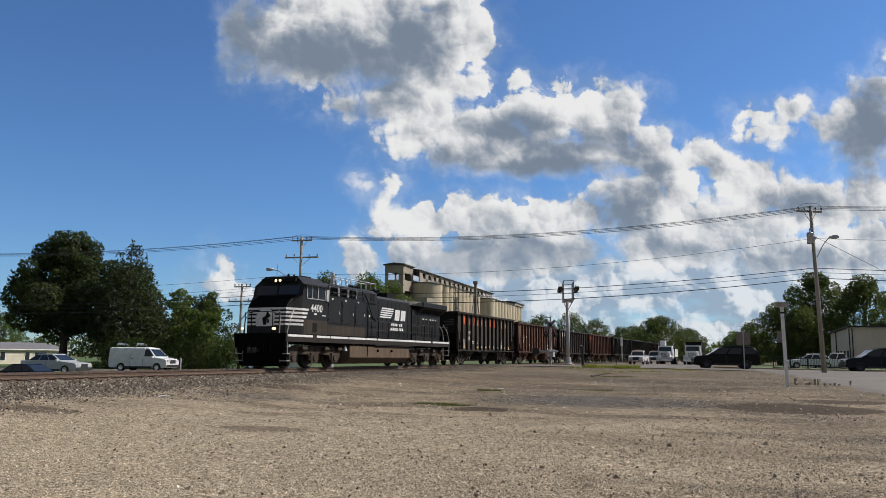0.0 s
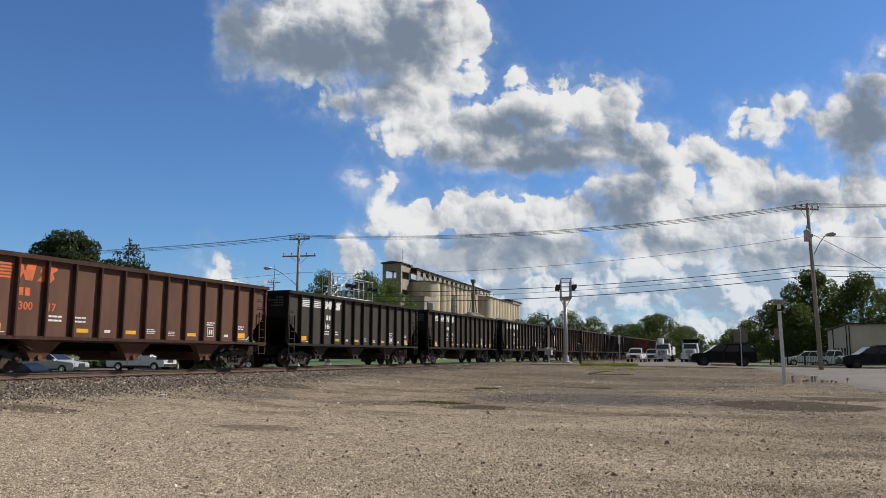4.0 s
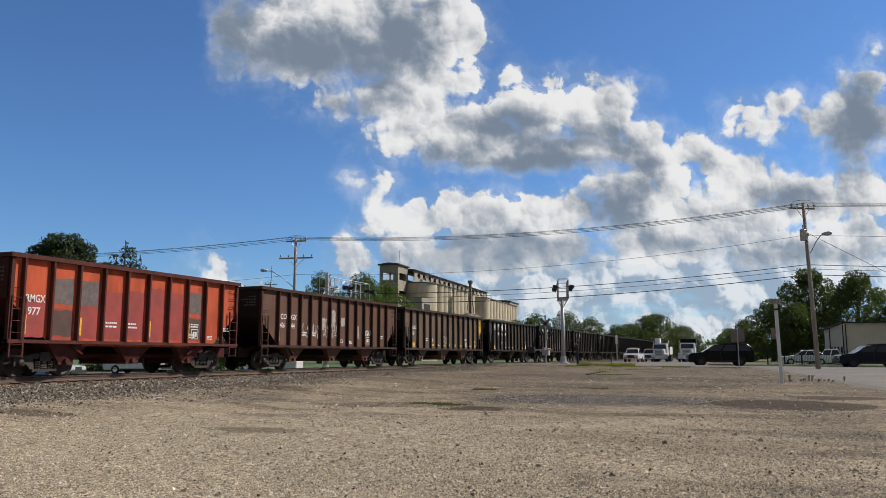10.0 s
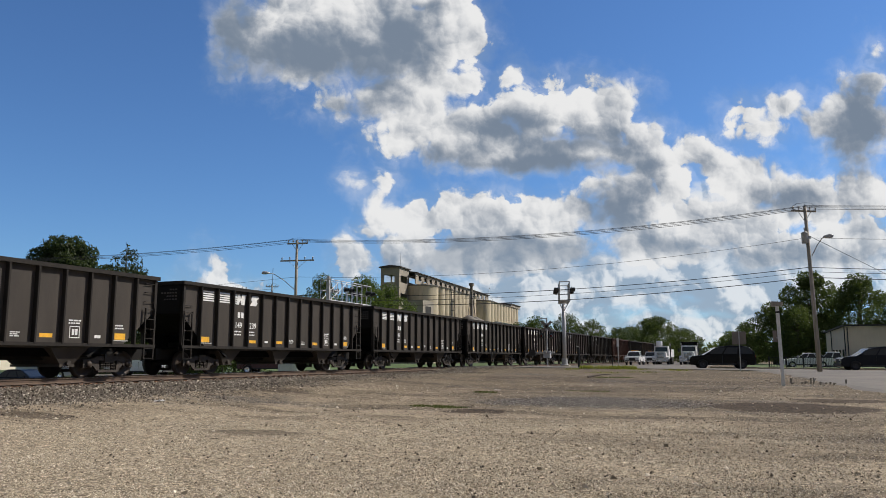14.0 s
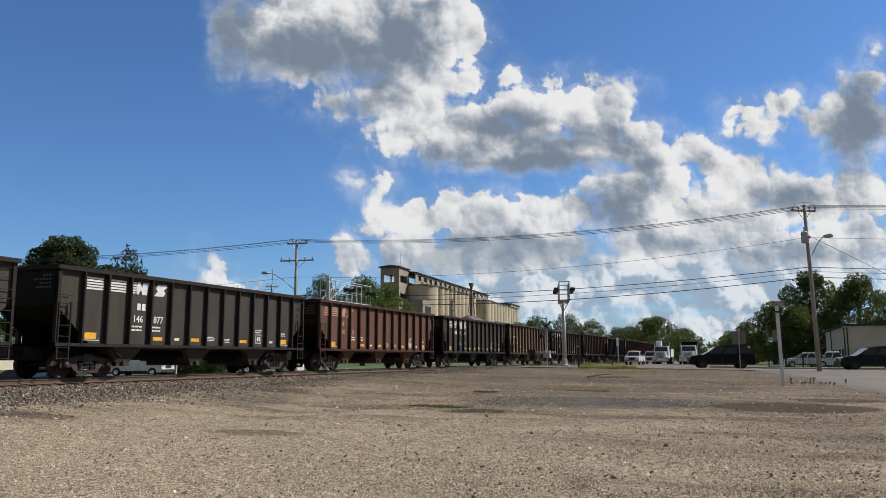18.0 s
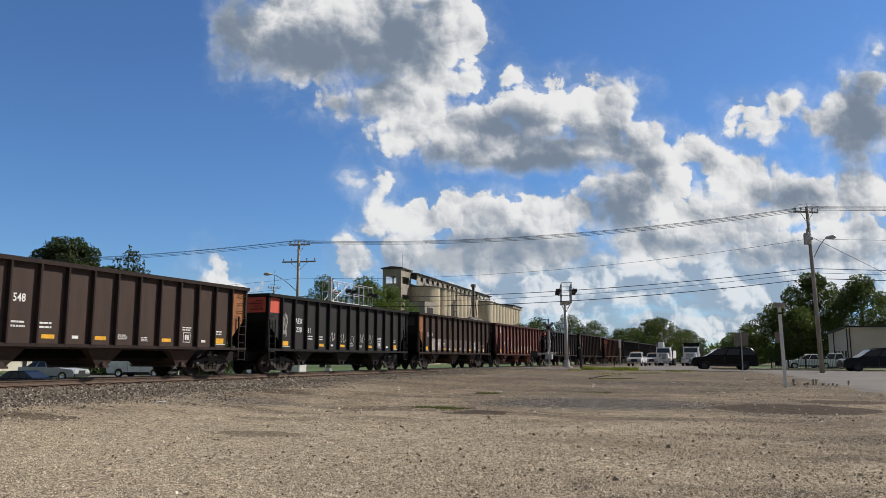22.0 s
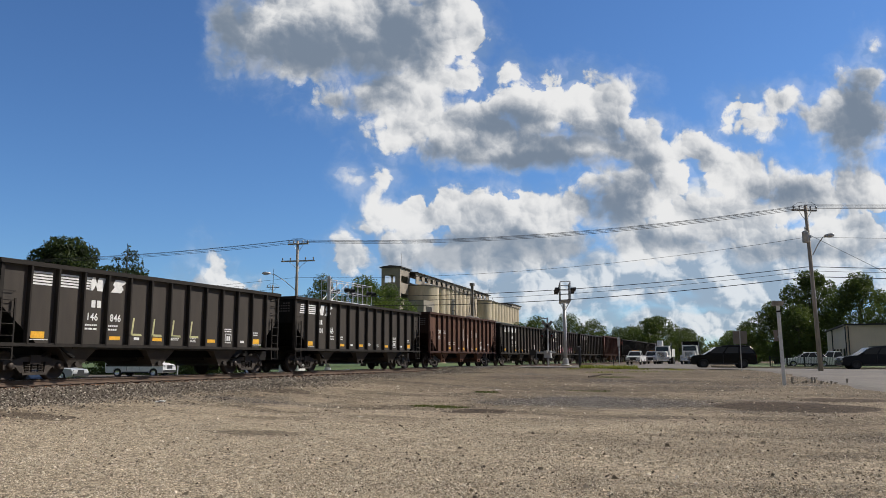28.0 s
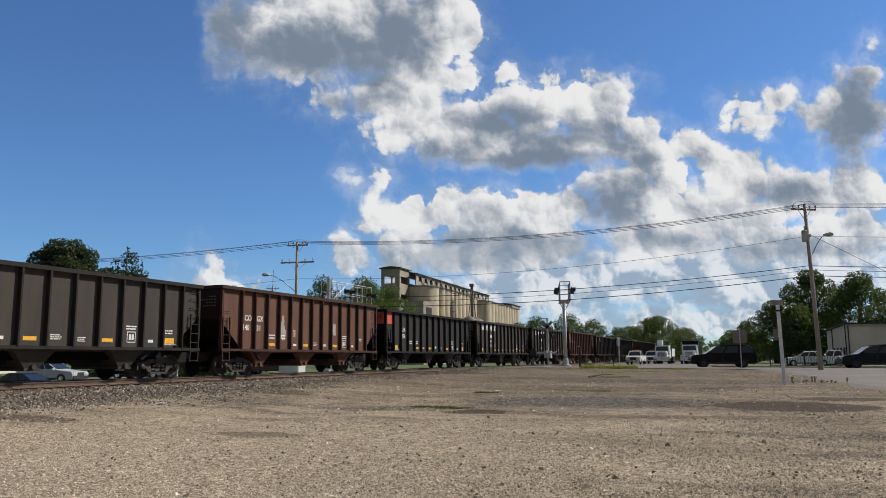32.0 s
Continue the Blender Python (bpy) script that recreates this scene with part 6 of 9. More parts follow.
def traffic():
    west, east = 100.6, -79.4
    suv_side = [(2.5, 0.62), (2.46, 0.86), (2.3, 0.98), (1.8, 1.05), (1.15, 1.10), (-2.3, 1.12), (-2.46, 1.0), (-2.5, 0.8)]

    def rails(v):
        for s in (0.66, -0.66):
            part("roof_rail", Shape().tube([(s, 0.1, 1.74), (s, -0.6, 1.80), (s, -1.5, 1.79), (s, -1.9, 1.72)], 0.022, 5), M_TRIM, v)

    def suv(x, y, turn, label, mat):
        return vehicle("suv", x, y, turn, label, "car", mat, 5.0, 1.95, 0.28, 1.08, 1.74, (1.5, -1.48), 0.38, suv_side, (1.25, 0.40, -2.08, -2.42), extras=rails, rim_mat=M_RIM, dome=[(1.4, 1.07), (1.05, 1.27), (0.55, 1.57), (0.3, 1.68), (-0.4, 1.765), (-1.4, 1.77), (-2.05, 1.72), (-2.28, 1.5), (-2.42, 1.27), (-2.47, 1.07)])
    suv(-3.0, 65.9, west, "black sport utility car waiting at the crossing", M_CAR_BLACK)
    suv(8.0, 68.1, west, "dark blue sport utility car waiting in the street", M_CAR_NAVY)

    van_side = [(2.78, 0.72), (2.74, 0.95), (2.55, 1.06), (1.85, 1.19), (-2.8, 1.2), (-2.82, 0.8)]

    def van_extras(v):
        part("cargo_side", Shape().prism([(-0.985, 1.0), (0.985, 1.0), (0.98, 1.45), (0.86, 1.98), (0.6, 2.06), (-0.6, 2.06), (-0.86, 1.98), (-0.98, 1.45)], "y", -2.78, 0.62), M_CAR_WHITE, v, "windowless white cargo body")
        for yy in (-2.2, -0.3):
            rack = part("roof_rack", Shape().tube([(-0.75, yy, 2.1), (-0.75, yy, 2.26), (0.75, yy, 2.26), (0.75, yy, 2.1)], 0.03, 5), M_CHROME, v)
            for k in range(3):
                part("rack_clamp", Shape().box(-0.4 + 0.3 * k, -0.28 + 0.3 * k, yy - 0.3, yy + 0.3, 2.26, 2.34 + 0.05 * k), M_CHROME, rack)
        for s in (1, -1):
            part("door_line", Shape().box(s * 0.992 - 0.005, s * 0.992 + 0.005, -0.72, -0.70, 0.5, 1.5), M_TRIM, v)
            part("door_handle", Shape().box(s * 0.995 - 0.015, s * 0.995 + 0.015, -0.6, -0.4, 1.05, 1.10), M_TRIM, v)
    vehicle("van", -50.2, 52.2, east, "white cargo van with roof racks waiting at the crossing", "van", M_CAR_WHITE, 5.6, 1.98, 0.32, 1.18, 1.98, (1.85, -1.6), 0.37, van_side, (1.75, 0.95, -2.5, -2.72), extras=van_extras)

    sedan_side = [(2.4, 0.62), (2.25, 0.78), (1.0, 0.92), (-1.6, 0.98), (-2.35, 0.95), (-2.4, 0.7)]

    def sedan(x, y, turn, label, mat, z=None):
        return vehicle("sedan", x, y, turn, label, "car", mat, 4.8, 1.82, 0.22, 0.92, 1.43, (1.42, -1.38), 0.33, sedan_side, (1.05, 0.15, -1.05, -1.85), z=z)
    sedan(-49.3, 42.4, east, "silver saloon car parked behind the track", M_CAR_SILVER)
    sedan(-45.7, 37.4, -82, "dark blue saloon car parked beyond the track", M_CAR_NAVY)
    sedan(-70.5, 50.2, east, "grey saloon car queueing behind the others", M_CAR_SILVER)

    pick_side = [(2.85, 0.85), (2.75, 1.08), (1.3, 1.15), (-0.85, 1.18), (-2.85, 1.18), (-2.87, 0.8)]

    def pickup(x, y, turn, label, mat, bar=False, low=0.0):
        def ex(v):
            part("bed_rim", Shape().box(-0.96, 0.96, -2.84, -2.76, 1.12, 1.22), mat, v)
            part("radiator_grille", Shape().box(-0.62, 0.62, 2.86, 2.885, 0.78, 1.02), M_TRIM, v, "black radiator grille")
            part("skid_plate", Shape().box(-0.85, 0.85, 2.86, 2.93, 0.44, 0.60), M_CHROME, v)
            for sgn in (1, -1):
                part("fog_light", Shape().box(sgn * 0.72 - 0.08, sgn * 0.72 + 0.08, 2.92, 2.94, 0.5, 0.58), M_LENS, v)
            if bar:
                part("light_bar", Shape().box(-0.5, 0.5, 0.0, 0.2, 1.92, 2.05), M_YELLOW_LAMP, v, "amber roof beacon")
        return vehicle("pickup_truck", x, y, turn, label, "pickup truck", mat, 5.75, 2.0, 0.42, 1.16, 1.9, (1.85, -1.75), 0.41, pick_side, (1.3, 0.55, -0.55, -0.8), extras=ex, z=ground(x, y) + 0.05 - low)
    pickup(-16.6, 112, 180, "white pickup truck queueing in the road beside the track", M_CAR_WHITE, True)
    pickup(-15.4, 121, 180, "white service pickup queueing behind another", M_CAR_WHITE, True)
    sedan(4.2, 86.2, 97, "white saloon car parked behind the railing", M_CAR_WHITE)
    pickup(6.9, 89.0, 92, "white pickup truck parked by the workshop", M_CAR_WHITE, low=0.35)
    pickup(-41.3, 59.0, west, "dark maroon pickup waiting beyond the crossing", M_CAR_RED)

    def lorry(x, y, turn, label, tall, dump):
        """A heavy truck with a long bonnet, seen from the front."""
        v = thing("truck", pose(x, y, ground(x, y) + 0.05, 0, 0, turn), label, "truck")
        part("bonnet", Shape().prism([(-0.85, 0.8), (0.85, 0.8), (0.82, 1.7), (0.62, 1.9), (-0.62, 1.9), (-0.82, 1.7)], "y", 1.6, 3.2), M_CAR_WHITE, v)
        part("cab", Shape().prism([(-1.1, 0.9), (1.1, 0.9), (1.08, 1.9), (0.98, 2.75), (-0.98, 2.75), (-1.08, 1.9)], "y", 0.0, 1.6), M_CAR_WHITE, v)
        part("windscreen", Shape().quad((0.92, 1.615, 1.95), (-0.92, 1.615, 1.95), (-0.86, 1.605, 2.6), (0.86, 1.605, 2.6)), M_GLASS, v)
        part("grille", Shape().box(-0.55, 0.55, 3.18, 3.23, 0.95, 1.75), M_CHROME, v, "bright upright grille")
        for i in range(6):
            part("grille_bar", Shape().box(-0.5, 0.5, 3.225, 3.245, 1.02 + i * 0.12, 1.07 + i * 0.12), M_TRIM, v)
        part("bumper", Shape().box(-1.15, 1.15, 3.1, 3.35, 0.45, 0.8), M_CHROME, v)
        for s in (1, -1):
            part("fender", Shape().prism([(1.9, 0.75), (2.1, 1.15), (2.6, 1.3), (3.05, 1.1), (3.2, 0.75)], "x", s * 0.85 if s > 0 else -1.2, 1.2 if s > 0 else s * 0.85), M_CAR_WHITE, v)
            part("headlight", Shape().box(s * 1.0 - 0.13, s * 1.0 + 0.13, 3.1, 3.2, 0.9, 1.1), M_LENS, v)
            part("mirror", Shape().box(s * 1.35 - 0.08, s * 1.35 + 0.08, 1.4, 1.5, 1.8, 2.4), M_TRIM, v)
            part("mirror_arm", Shape().tube([(s * 1.05, 1.45, 2.3), (s * 1.35, 1.45, 2.3)], 0.02, 5), M_TRIM, v)
            part("exhaust", Shape().tube([(s * 1.15, -0.15, 1.0), (s * 1.15, -0.15, 3.2)], 0.08, 8), M_CHROME, v)
            for c, ww in ((2.55, 0.3), (-2.6, 0.55), (-3.9, 0.55)):
                t = part("wheel", Shape().lathe([(0.3, 0.0), (0.48, 0.0), (0.52, -0.05), (0.52, -ww), (0.3, -ww)], (0, 0, 0), "x", 18).moved(pose(s * 1.2, c, 0.52, 0, 0, 0 if s > 0 else 180)), M_TYRE, v)
                part("rim", Shape().lathe([(0, 0.03), (0.1, 0.03), (0.14, -0.06), (0.3, -0.02), (0.3, -0.1)], (0, 0, 0), "x", 14).moved(pose(s * 1.2, c, 0.52, 0, 0, 0 if s > 0 else 180)), M_CHROME, t)
        part("chassis", Shape().box(-0.45, 0.45, -4.8, 3.1, 0.6, 0.95), M_TRIM, v)
        if dump:
            part("dump_body", Shape().prism([(-1.2, 1.15), (1.2, 1.15), (1.25, tall), (-1.25, tall)], "y", -4.8, -0.3), M_CAR_BLACK, v, "dark steel tipping body")
            part("cab_guard", Shape().box(-1.2, 1.2, -0.3, 0.9, tall - 0.12, tall), M_CAR_BLACK, v)
        else:
            part("box_body", Shape().box(-1.2, 1.2, -4.8, -0.3, 1.1, 2.3), M_CAR_WHITE, v)
            part("lift_bucket", Shape().box(0.0, 0.8, -0.2, 0.9, tall - 0.75, tall), M_CAR_WHITE, v, "white lift bucket")
            part("boom", Shape().tube([(0.3, -3.8, 2.5), (0.35, 0.0, tall - 0.6)], 0.14, 8), M_CAR_WHITE, v)
            part("tool_locker", Shape().box(1.2, 1.75, -4.0, -1.0, 0.8, 2.0), M_CAR_WHITE, v)
    lorry(-13.9, 122, 180, "white utility lift truck queueing in the road", 3.55, False)
    lorry(-9.6, 118, 180, "white dump truck with dark body in the road", 3.3, True)


M_YELLOW_LAMP = surface("amber lamp", (0.7, 0.3, 0.02), 0.3, 0, 0.1, 4, 40, 0)
traffic()


# ---- the train ----
SPEED = 21.41
M_STEEL = surface("grimy cast steel", (0.058, 0.048, 0.040), 0.75, 0.35, 0.4, 3, 30, 0.3, dirt=(0.075, 0.05, 0.034))
M_WHEEL = surface("wheel steel", (0.05, 0.038, 0.03), 0.6, 0.4, 0.35, 5, 30, 0.2, dirt=(0.085, 0.05, 0.03))
# near-black: shade under the cars and in the end recesses is in the colour
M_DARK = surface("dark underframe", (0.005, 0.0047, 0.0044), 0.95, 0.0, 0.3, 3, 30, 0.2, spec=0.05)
M_WHITE = surface("white lettering paint", (0.72, 0.72, 0.70), 0.6, 0, 0.12, 6, 60, 0.05)
M_YELLOW = surface("yellow reflective sheet", (0.80, 0.42, 0.03), 0.5, 0, 0.2, 6, 50, 0.05)
MOVERS = []


def paint(name, base, dirt=None, vary=0.18, rough=0.68):
    """Weathered car paint: streaks that run down, blotches, dust."""
    dirt = dirt or tuple(0.6 * c + 0.4 * d for c, d in zip(base, (0.085, 0.06, 0.042)))
    return surface(name, base, rough, 0.0, vary, 0.9, 34, 0.10, stretch=(1, 2.6, 0.55), dirt=dirt, dirt_at=(0.58, 0.85), spec=0.2)


PAINT = {"black": paint("black car paint", (0.056, 0.048, 0.041)), "brown": paint("brown oxide paint", (0.128, 0.066, 0.045)), "grey": paint("dusty taupe paint", (0.142, 0.098, 0.070)),
         "orange": paint("orange red paint", (0.46, 0.085, 0.035), (0.16, 0.05, 0.04), 0.3), "maroon": paint("maroon paint", (0.150, 0.064, 0.053)),
         "dark": paint("dark brown paint", (0.064, 0.043, 0.035)), "jet": paint("jet black paint", (0.033, 0.031, 0.030))}
# darkened copies of the paints: the shade on the cars' ends is in the colour
END_SHADE = {k: paint("sooty " + k, tuple(0.22 * v + 0.003 for v in c), (0.012, 0.01, 0.008)) for k, c in
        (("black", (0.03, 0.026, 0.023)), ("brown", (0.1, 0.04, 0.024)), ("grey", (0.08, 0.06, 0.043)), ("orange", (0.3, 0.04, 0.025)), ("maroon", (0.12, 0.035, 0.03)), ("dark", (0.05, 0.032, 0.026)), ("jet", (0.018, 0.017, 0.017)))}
# half-dark paints: coal dust on chords and ladders, painted-in shade on ribs
M_COAL_SHADE = {k: paint("dust-and-shade " + k, tuple(0.5 * v + 0.004 for v in c), (0.02, 0.017, 0.014), 0.35, 0.8) for k, c in
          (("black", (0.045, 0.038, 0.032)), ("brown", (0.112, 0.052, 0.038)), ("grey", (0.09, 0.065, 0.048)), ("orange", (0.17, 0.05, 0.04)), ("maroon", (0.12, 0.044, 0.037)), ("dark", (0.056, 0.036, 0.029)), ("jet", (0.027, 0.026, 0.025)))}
CACHE = {}


def cached(key, material, build, smooth=False):
    k = (key, material.name, TOP)
    if k not in CACHE:
        CACHE[k] = build().mesh(key.split("|")[0], material, smooth)
    return CACHE[k]


HW, RIB = 1.55, 0.15           # half width over the side ribs, and the ribs' depth
TOP, SILL = 3.70, 1.17


def body_shape(L):
    s = Shape()
    x = HW - RIB
    cut = 1.45
    side = [(0, TOP), (L, TOP), (L, 2.42), (L - cut, SILL), (cut, SILL), (0, 2.42)]
    for a, b in ((x - 0.03, x), (-x, -x + 0.03)):
        s.prism(side, "x", a, b)
    # inner ridges between the pockets
    s.box(-x + 0.03, x - 0.03, 2.9, L - 2.9, 1.0, 1.12)
    return s


def end_shape(L):
    """End sheets, the sloping floors behind them and the centre sill."""
    s = Shape()
    x = HW - RIB
    for y, k in ((0.0, 1), (L, -1)):
        s.box(-x + 0.03, x - 0.03, min(y, y + 0.04 * k), max(y, y + 0.04 * k), 2.42, TOP)
        s.prism([(y, 2.42), (y + 0.05 * k, 2.46), (y + 3.0 * k, 0.75), (y + 2.95 * k, 0.70)], "x", -x + 0.03, x - 0.03)
    s.box(-0.55, 0.55, -0.35, L + 0.35, 0.60, 1.05)
    return s


def pocket_shape(y):
    """A discharge hopper: a short steep funnel with a flanged gate."""
    s = Shape()
    x = HW - 0.16
    top = [(-x, y - 0.98), (x, y - 0.98), (x, y + 0.82), (-x, y + 0.82)]
    low = [(-x * 0.80, y - 0.22), (x * 0.80, y - 0.22), (x * 0.80, y + 0.26), (-x * 0.80, y + 0.26)]
    s.add([(a, b, SILL - 0.02) for a, b in top] + [(a, b, 0.44) for a, b in low], [(0, 1, 5, 4), (1, 2, 6, 5), (2, 3, 7, 6), (3, 0, 4, 7), (4, 5, 6, 7)])
    s.box(-x * 0.83, x * 0.83, y - 0.28, y + 0.32, 0.38, 0.46)
    s.tube([(x * 0.8, y + 0.02, 0.5), (x * 0.9, y + 0.02, 0.5)], 0.09, 8)
    return s


def ladder_shape(y, wide, k):
    """Side ladder at an end: two stiles with rungs, a stirrup below, from the grab height down."""
    s = Shape()
    x = HW - 0.03
    a, b = y + 0.06 * k, y + (0.06 + wide) * k
    for q in (a, b):
        s.box(x - 0.05, x, min(q, q + 0.05 * k), max(q, q + 0.05 * k), 0.62, 2.52)
    for i in range(6):
        z = 0.66 + i * 0.36
        s.tube([(x - 0.02, a, z), (x - 0.02, b, z)], 0.016, 6)
    return s


def grab_shape(y, k, z):
    x = HW - RIB
    return Shape().tube([(x, y + 0.10 * k, z), (x + 0.07, y + 0.10 * k, z), (x + 0.07, y + 0.55 * k, z), (x, y + 0.55 * k, z)], 0.013, 6)


def wheel_shape(r=0.46):
    s = Shape()
    prof = [(0.0, 0.02), (0.11, 0.03), (0.13, -0.01), (r - 0.12, -0.03), (r - 0.07, 0.02), (r, 0.03), (r + 0.003, -0.05), (r + 0.027, -0.075), (r + 0.027, -0.10), (r - 0.07, -0.10), (0.1, -0.06), (0.0, -0.06)]
    return s.lathe(prof, (0, 0, 0), "x", 22)


def frame_shape(wb):
    """Cast side frame of a freight bogie: arched bar with a window for the springs."""
    s = Shape()
    h = wb / 2
    outline = [(-h - 0.22, 0.34), (-h - 0.22, 0.60), (-h + 0.18, 0.66), (-0.42, 0.74), (0.42, 0.74), (h - 0.18, 0.66), (h + 0.22, 0.60), (h + 0.22, 0.34), (h - 0.16, 0.36),
               (0.62, 0.50), (0.42, 0.58), (-0.42, 0.58), (-0.62, 0.50), (-h + 0.16, 0.36)]
    s.prism(outline, "x", -0.06, 0.06)
    s.prism([(-0.62, 0.50), (-0.42, 0.58), (-0.36, 0.22), (-0.50, 0.24), (-h + 0.20, 0.44), (-h + 0.25, 0.54)], "x", -0.05, 0.05)
    s.prism([(0.62, 0.50), (0.42, 0.58), (0.36, 0.22), (0.50, 0.24), (h - 0.20, 0.44), (h - 0.25, 0.54)], "x", -0.05, 0.05)
    s.box(-0.09, 0.09, -0.46, 0.46, 0.17, 0.25)
    return s


def springs_shape():
    s = Shape()
    for y in (-0.24, 0.0, 0.24):
        for i in range(5):
            s.tube([(0.09 * math.cos(a), y + 0.09 * math.sin(a), 0.27 + i * 0.055) for a in (0, 1.05, 2.1, 3.15, 4.2, 5.25, 6.28)], 0.018, 5, caps=False)
    return s


def bogie(parent, y, wb=1.78):
    b = part("bogie", cached("bolster", M_STEEL, lambda: Shape().box(-1.1, 1.1, -0.2, 0.2, 0.52, 0.80).box(-0.3, 0.3, -0.3, 0.3, 0.78, 0.90)), M_STEEL, parent)
    b.location = (0, y, 0)
    for side in (1, -1):
        f = part("side_frame", cached("side_frame%s" % wb, M_STEEL, lambda: frame_shape(wb)), M_STEEL, b)
        f.location = (side * 1.0, 0, 0)
        sp = tagged(part("spring_nest", cached("spring_nest", M_STEEL, springs_shape), M_STEEL, b), kind="stuff")
        sp.location = (side * 1.0, 0, 0)
        for q in (-wb / 2, wb / 2):
            w = part("wheel", cached("wheel", M_WHEEL, wheel_shape, True), M_WHEEL, b)
            w.matrix_basis = pose(side * 0.79, q, 0.46, 0, 0, 0 if side > 0 else 180)
            if side > 0:
                c = part("bearing", cached("bearing", M_WHEEL, lambda: Shape().lathe([(0, 0.13), (0.07, 0.13), (0.11, 0.10), (0.12, 0.0), (0.12, -0.1)], (0, 0, 0), "x", 12), True), M_WHEEL, b)
                c.location = (1.02, q, 0.46)
    for q in (-wb / 2, wb / 2):
        part("axle", cached("axle", M_STEEL, lambda: Shape().tube([(-0.8, 0, 0.46), (0.8, 0, 0.46)], 0.08, 8)), M_STEEL, b).location = (0, q, 0)
    return b


def coupler(parent, y, k):
    c = part("coupler", cached("coupler", M_STEEL, lambda: Shape().box(-0.08, 0.08, 0, 0.62, -0.08, 0.08).prism([(-0.16, 0.5), (0.16, 0.5), (0.2, 0.8), (0.05, 0.86), (-0.02, 0.7), (-0.14, 0.78), (-0.2, 0.7)], "z", -0.13, 0.13)), M_STEEL, parent)
    c.matrix_basis = pose(0, y, 0.87, 0, 0, 0 if k > 0 else 180)


def decal(parent, y0, y1, z0, z1, material, name="stencil", label="", proud=0.004):
    x = HW - RIB + proud
    ob = part(name, Shape().quad((x, y0, z0), (x, y1, z0), (x, y1, z1), (x, y0, z1)), material, parent, label)
    return ob


def letters(parent, s, y, z, size, material=None, wide=0.85, lean=0.0, name="lettering", proud=0.005):
    ob = part(name, text_mesh(s, size, material or M_WHITE, wide), M_WHITE, parent)
    ob.location = (HW - RIB + proud, y + SHIFT[parent], z)
    return ob


SHIFT = {}          # by how much a car's ribs are set back from an even spacing


def hopper(u, colour, label, length=14.62, ribs=13, pitch=None, shift=0.0):
    """A ribbed open-top hopper car; y=0 at its leading end, z=0 on the rail."""
    m = PAINT[colour]
    # coal: dusty chords and ladders, and the ribs' painted-in shade
    trim, low, coal = PAINT["maroon"] if colour == "orange" else m, M_COAL_SHADE["orange"] if colour == "orange" else m, M_COAL_SHADE[colour]
    L = length
    car = thing("hopper_car", pose(TRACK, u, RAIL), label, "hopper car", "coal train cars")
    MOVERS.append((car, u))
    part("body", cached("body|%s" % L, m, lambda: body_shape(L)), m, car)
    part("end_sheet", cached("end_sheet|%s" % L, END_SHADE[colour], lambda: end_shape(L)), END_SHADE[colour], car, "sooty end sheets")
    gap = pitch or L / (ribs + 1)
    SHIFT[car] = shift
    places = [shift + gap * (i + (0 if shift and shift + gap > 1.45 else 1)) for i in range(ribs)]
    # ribs darkened all over: the black of their shadowed flanks is put in
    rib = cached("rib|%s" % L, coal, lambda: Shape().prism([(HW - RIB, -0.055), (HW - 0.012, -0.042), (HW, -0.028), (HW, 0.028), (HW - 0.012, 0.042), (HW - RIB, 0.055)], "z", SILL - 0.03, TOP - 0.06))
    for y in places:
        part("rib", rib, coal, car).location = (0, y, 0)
    part("far_side", cached("far_ribs|%s %s" % (L, gap), trim, lambda: [s := Shape(), [s.box(-HW, -HW + RIB, y - 0.06, y + 0.06, SILL, TOP - 0.06) for y in places]][0]), trim, car)
    for side in (1, -1):
        a, b = sorted((side * (HW - 0.18), side * (HW + 0.01)))
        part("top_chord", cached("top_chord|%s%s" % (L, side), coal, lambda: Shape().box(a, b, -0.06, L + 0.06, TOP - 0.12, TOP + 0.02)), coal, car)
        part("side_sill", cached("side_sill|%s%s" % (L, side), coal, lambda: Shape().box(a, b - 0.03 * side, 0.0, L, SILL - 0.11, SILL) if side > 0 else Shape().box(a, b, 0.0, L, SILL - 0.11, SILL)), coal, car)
    for k, y in ((1, 0.0), (-1, L)):
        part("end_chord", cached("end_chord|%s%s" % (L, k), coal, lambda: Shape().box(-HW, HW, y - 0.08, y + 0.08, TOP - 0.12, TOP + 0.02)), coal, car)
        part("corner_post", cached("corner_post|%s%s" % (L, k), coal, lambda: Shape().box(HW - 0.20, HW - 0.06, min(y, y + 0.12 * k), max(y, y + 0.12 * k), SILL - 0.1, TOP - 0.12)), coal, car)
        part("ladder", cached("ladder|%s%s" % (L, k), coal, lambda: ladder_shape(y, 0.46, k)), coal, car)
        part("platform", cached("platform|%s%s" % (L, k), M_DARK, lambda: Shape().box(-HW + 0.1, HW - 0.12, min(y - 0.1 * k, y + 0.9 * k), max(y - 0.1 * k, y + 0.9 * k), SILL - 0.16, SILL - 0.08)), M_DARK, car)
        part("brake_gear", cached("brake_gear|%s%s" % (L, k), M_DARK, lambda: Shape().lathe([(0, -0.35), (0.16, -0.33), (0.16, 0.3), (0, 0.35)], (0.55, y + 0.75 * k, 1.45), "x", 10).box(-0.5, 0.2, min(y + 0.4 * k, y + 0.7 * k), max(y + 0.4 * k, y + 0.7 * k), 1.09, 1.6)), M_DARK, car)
        for z in (2.75, 3.1, 3.42):
            if k < 0 or z < 2.9:
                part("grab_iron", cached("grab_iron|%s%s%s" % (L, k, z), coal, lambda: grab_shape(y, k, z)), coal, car)
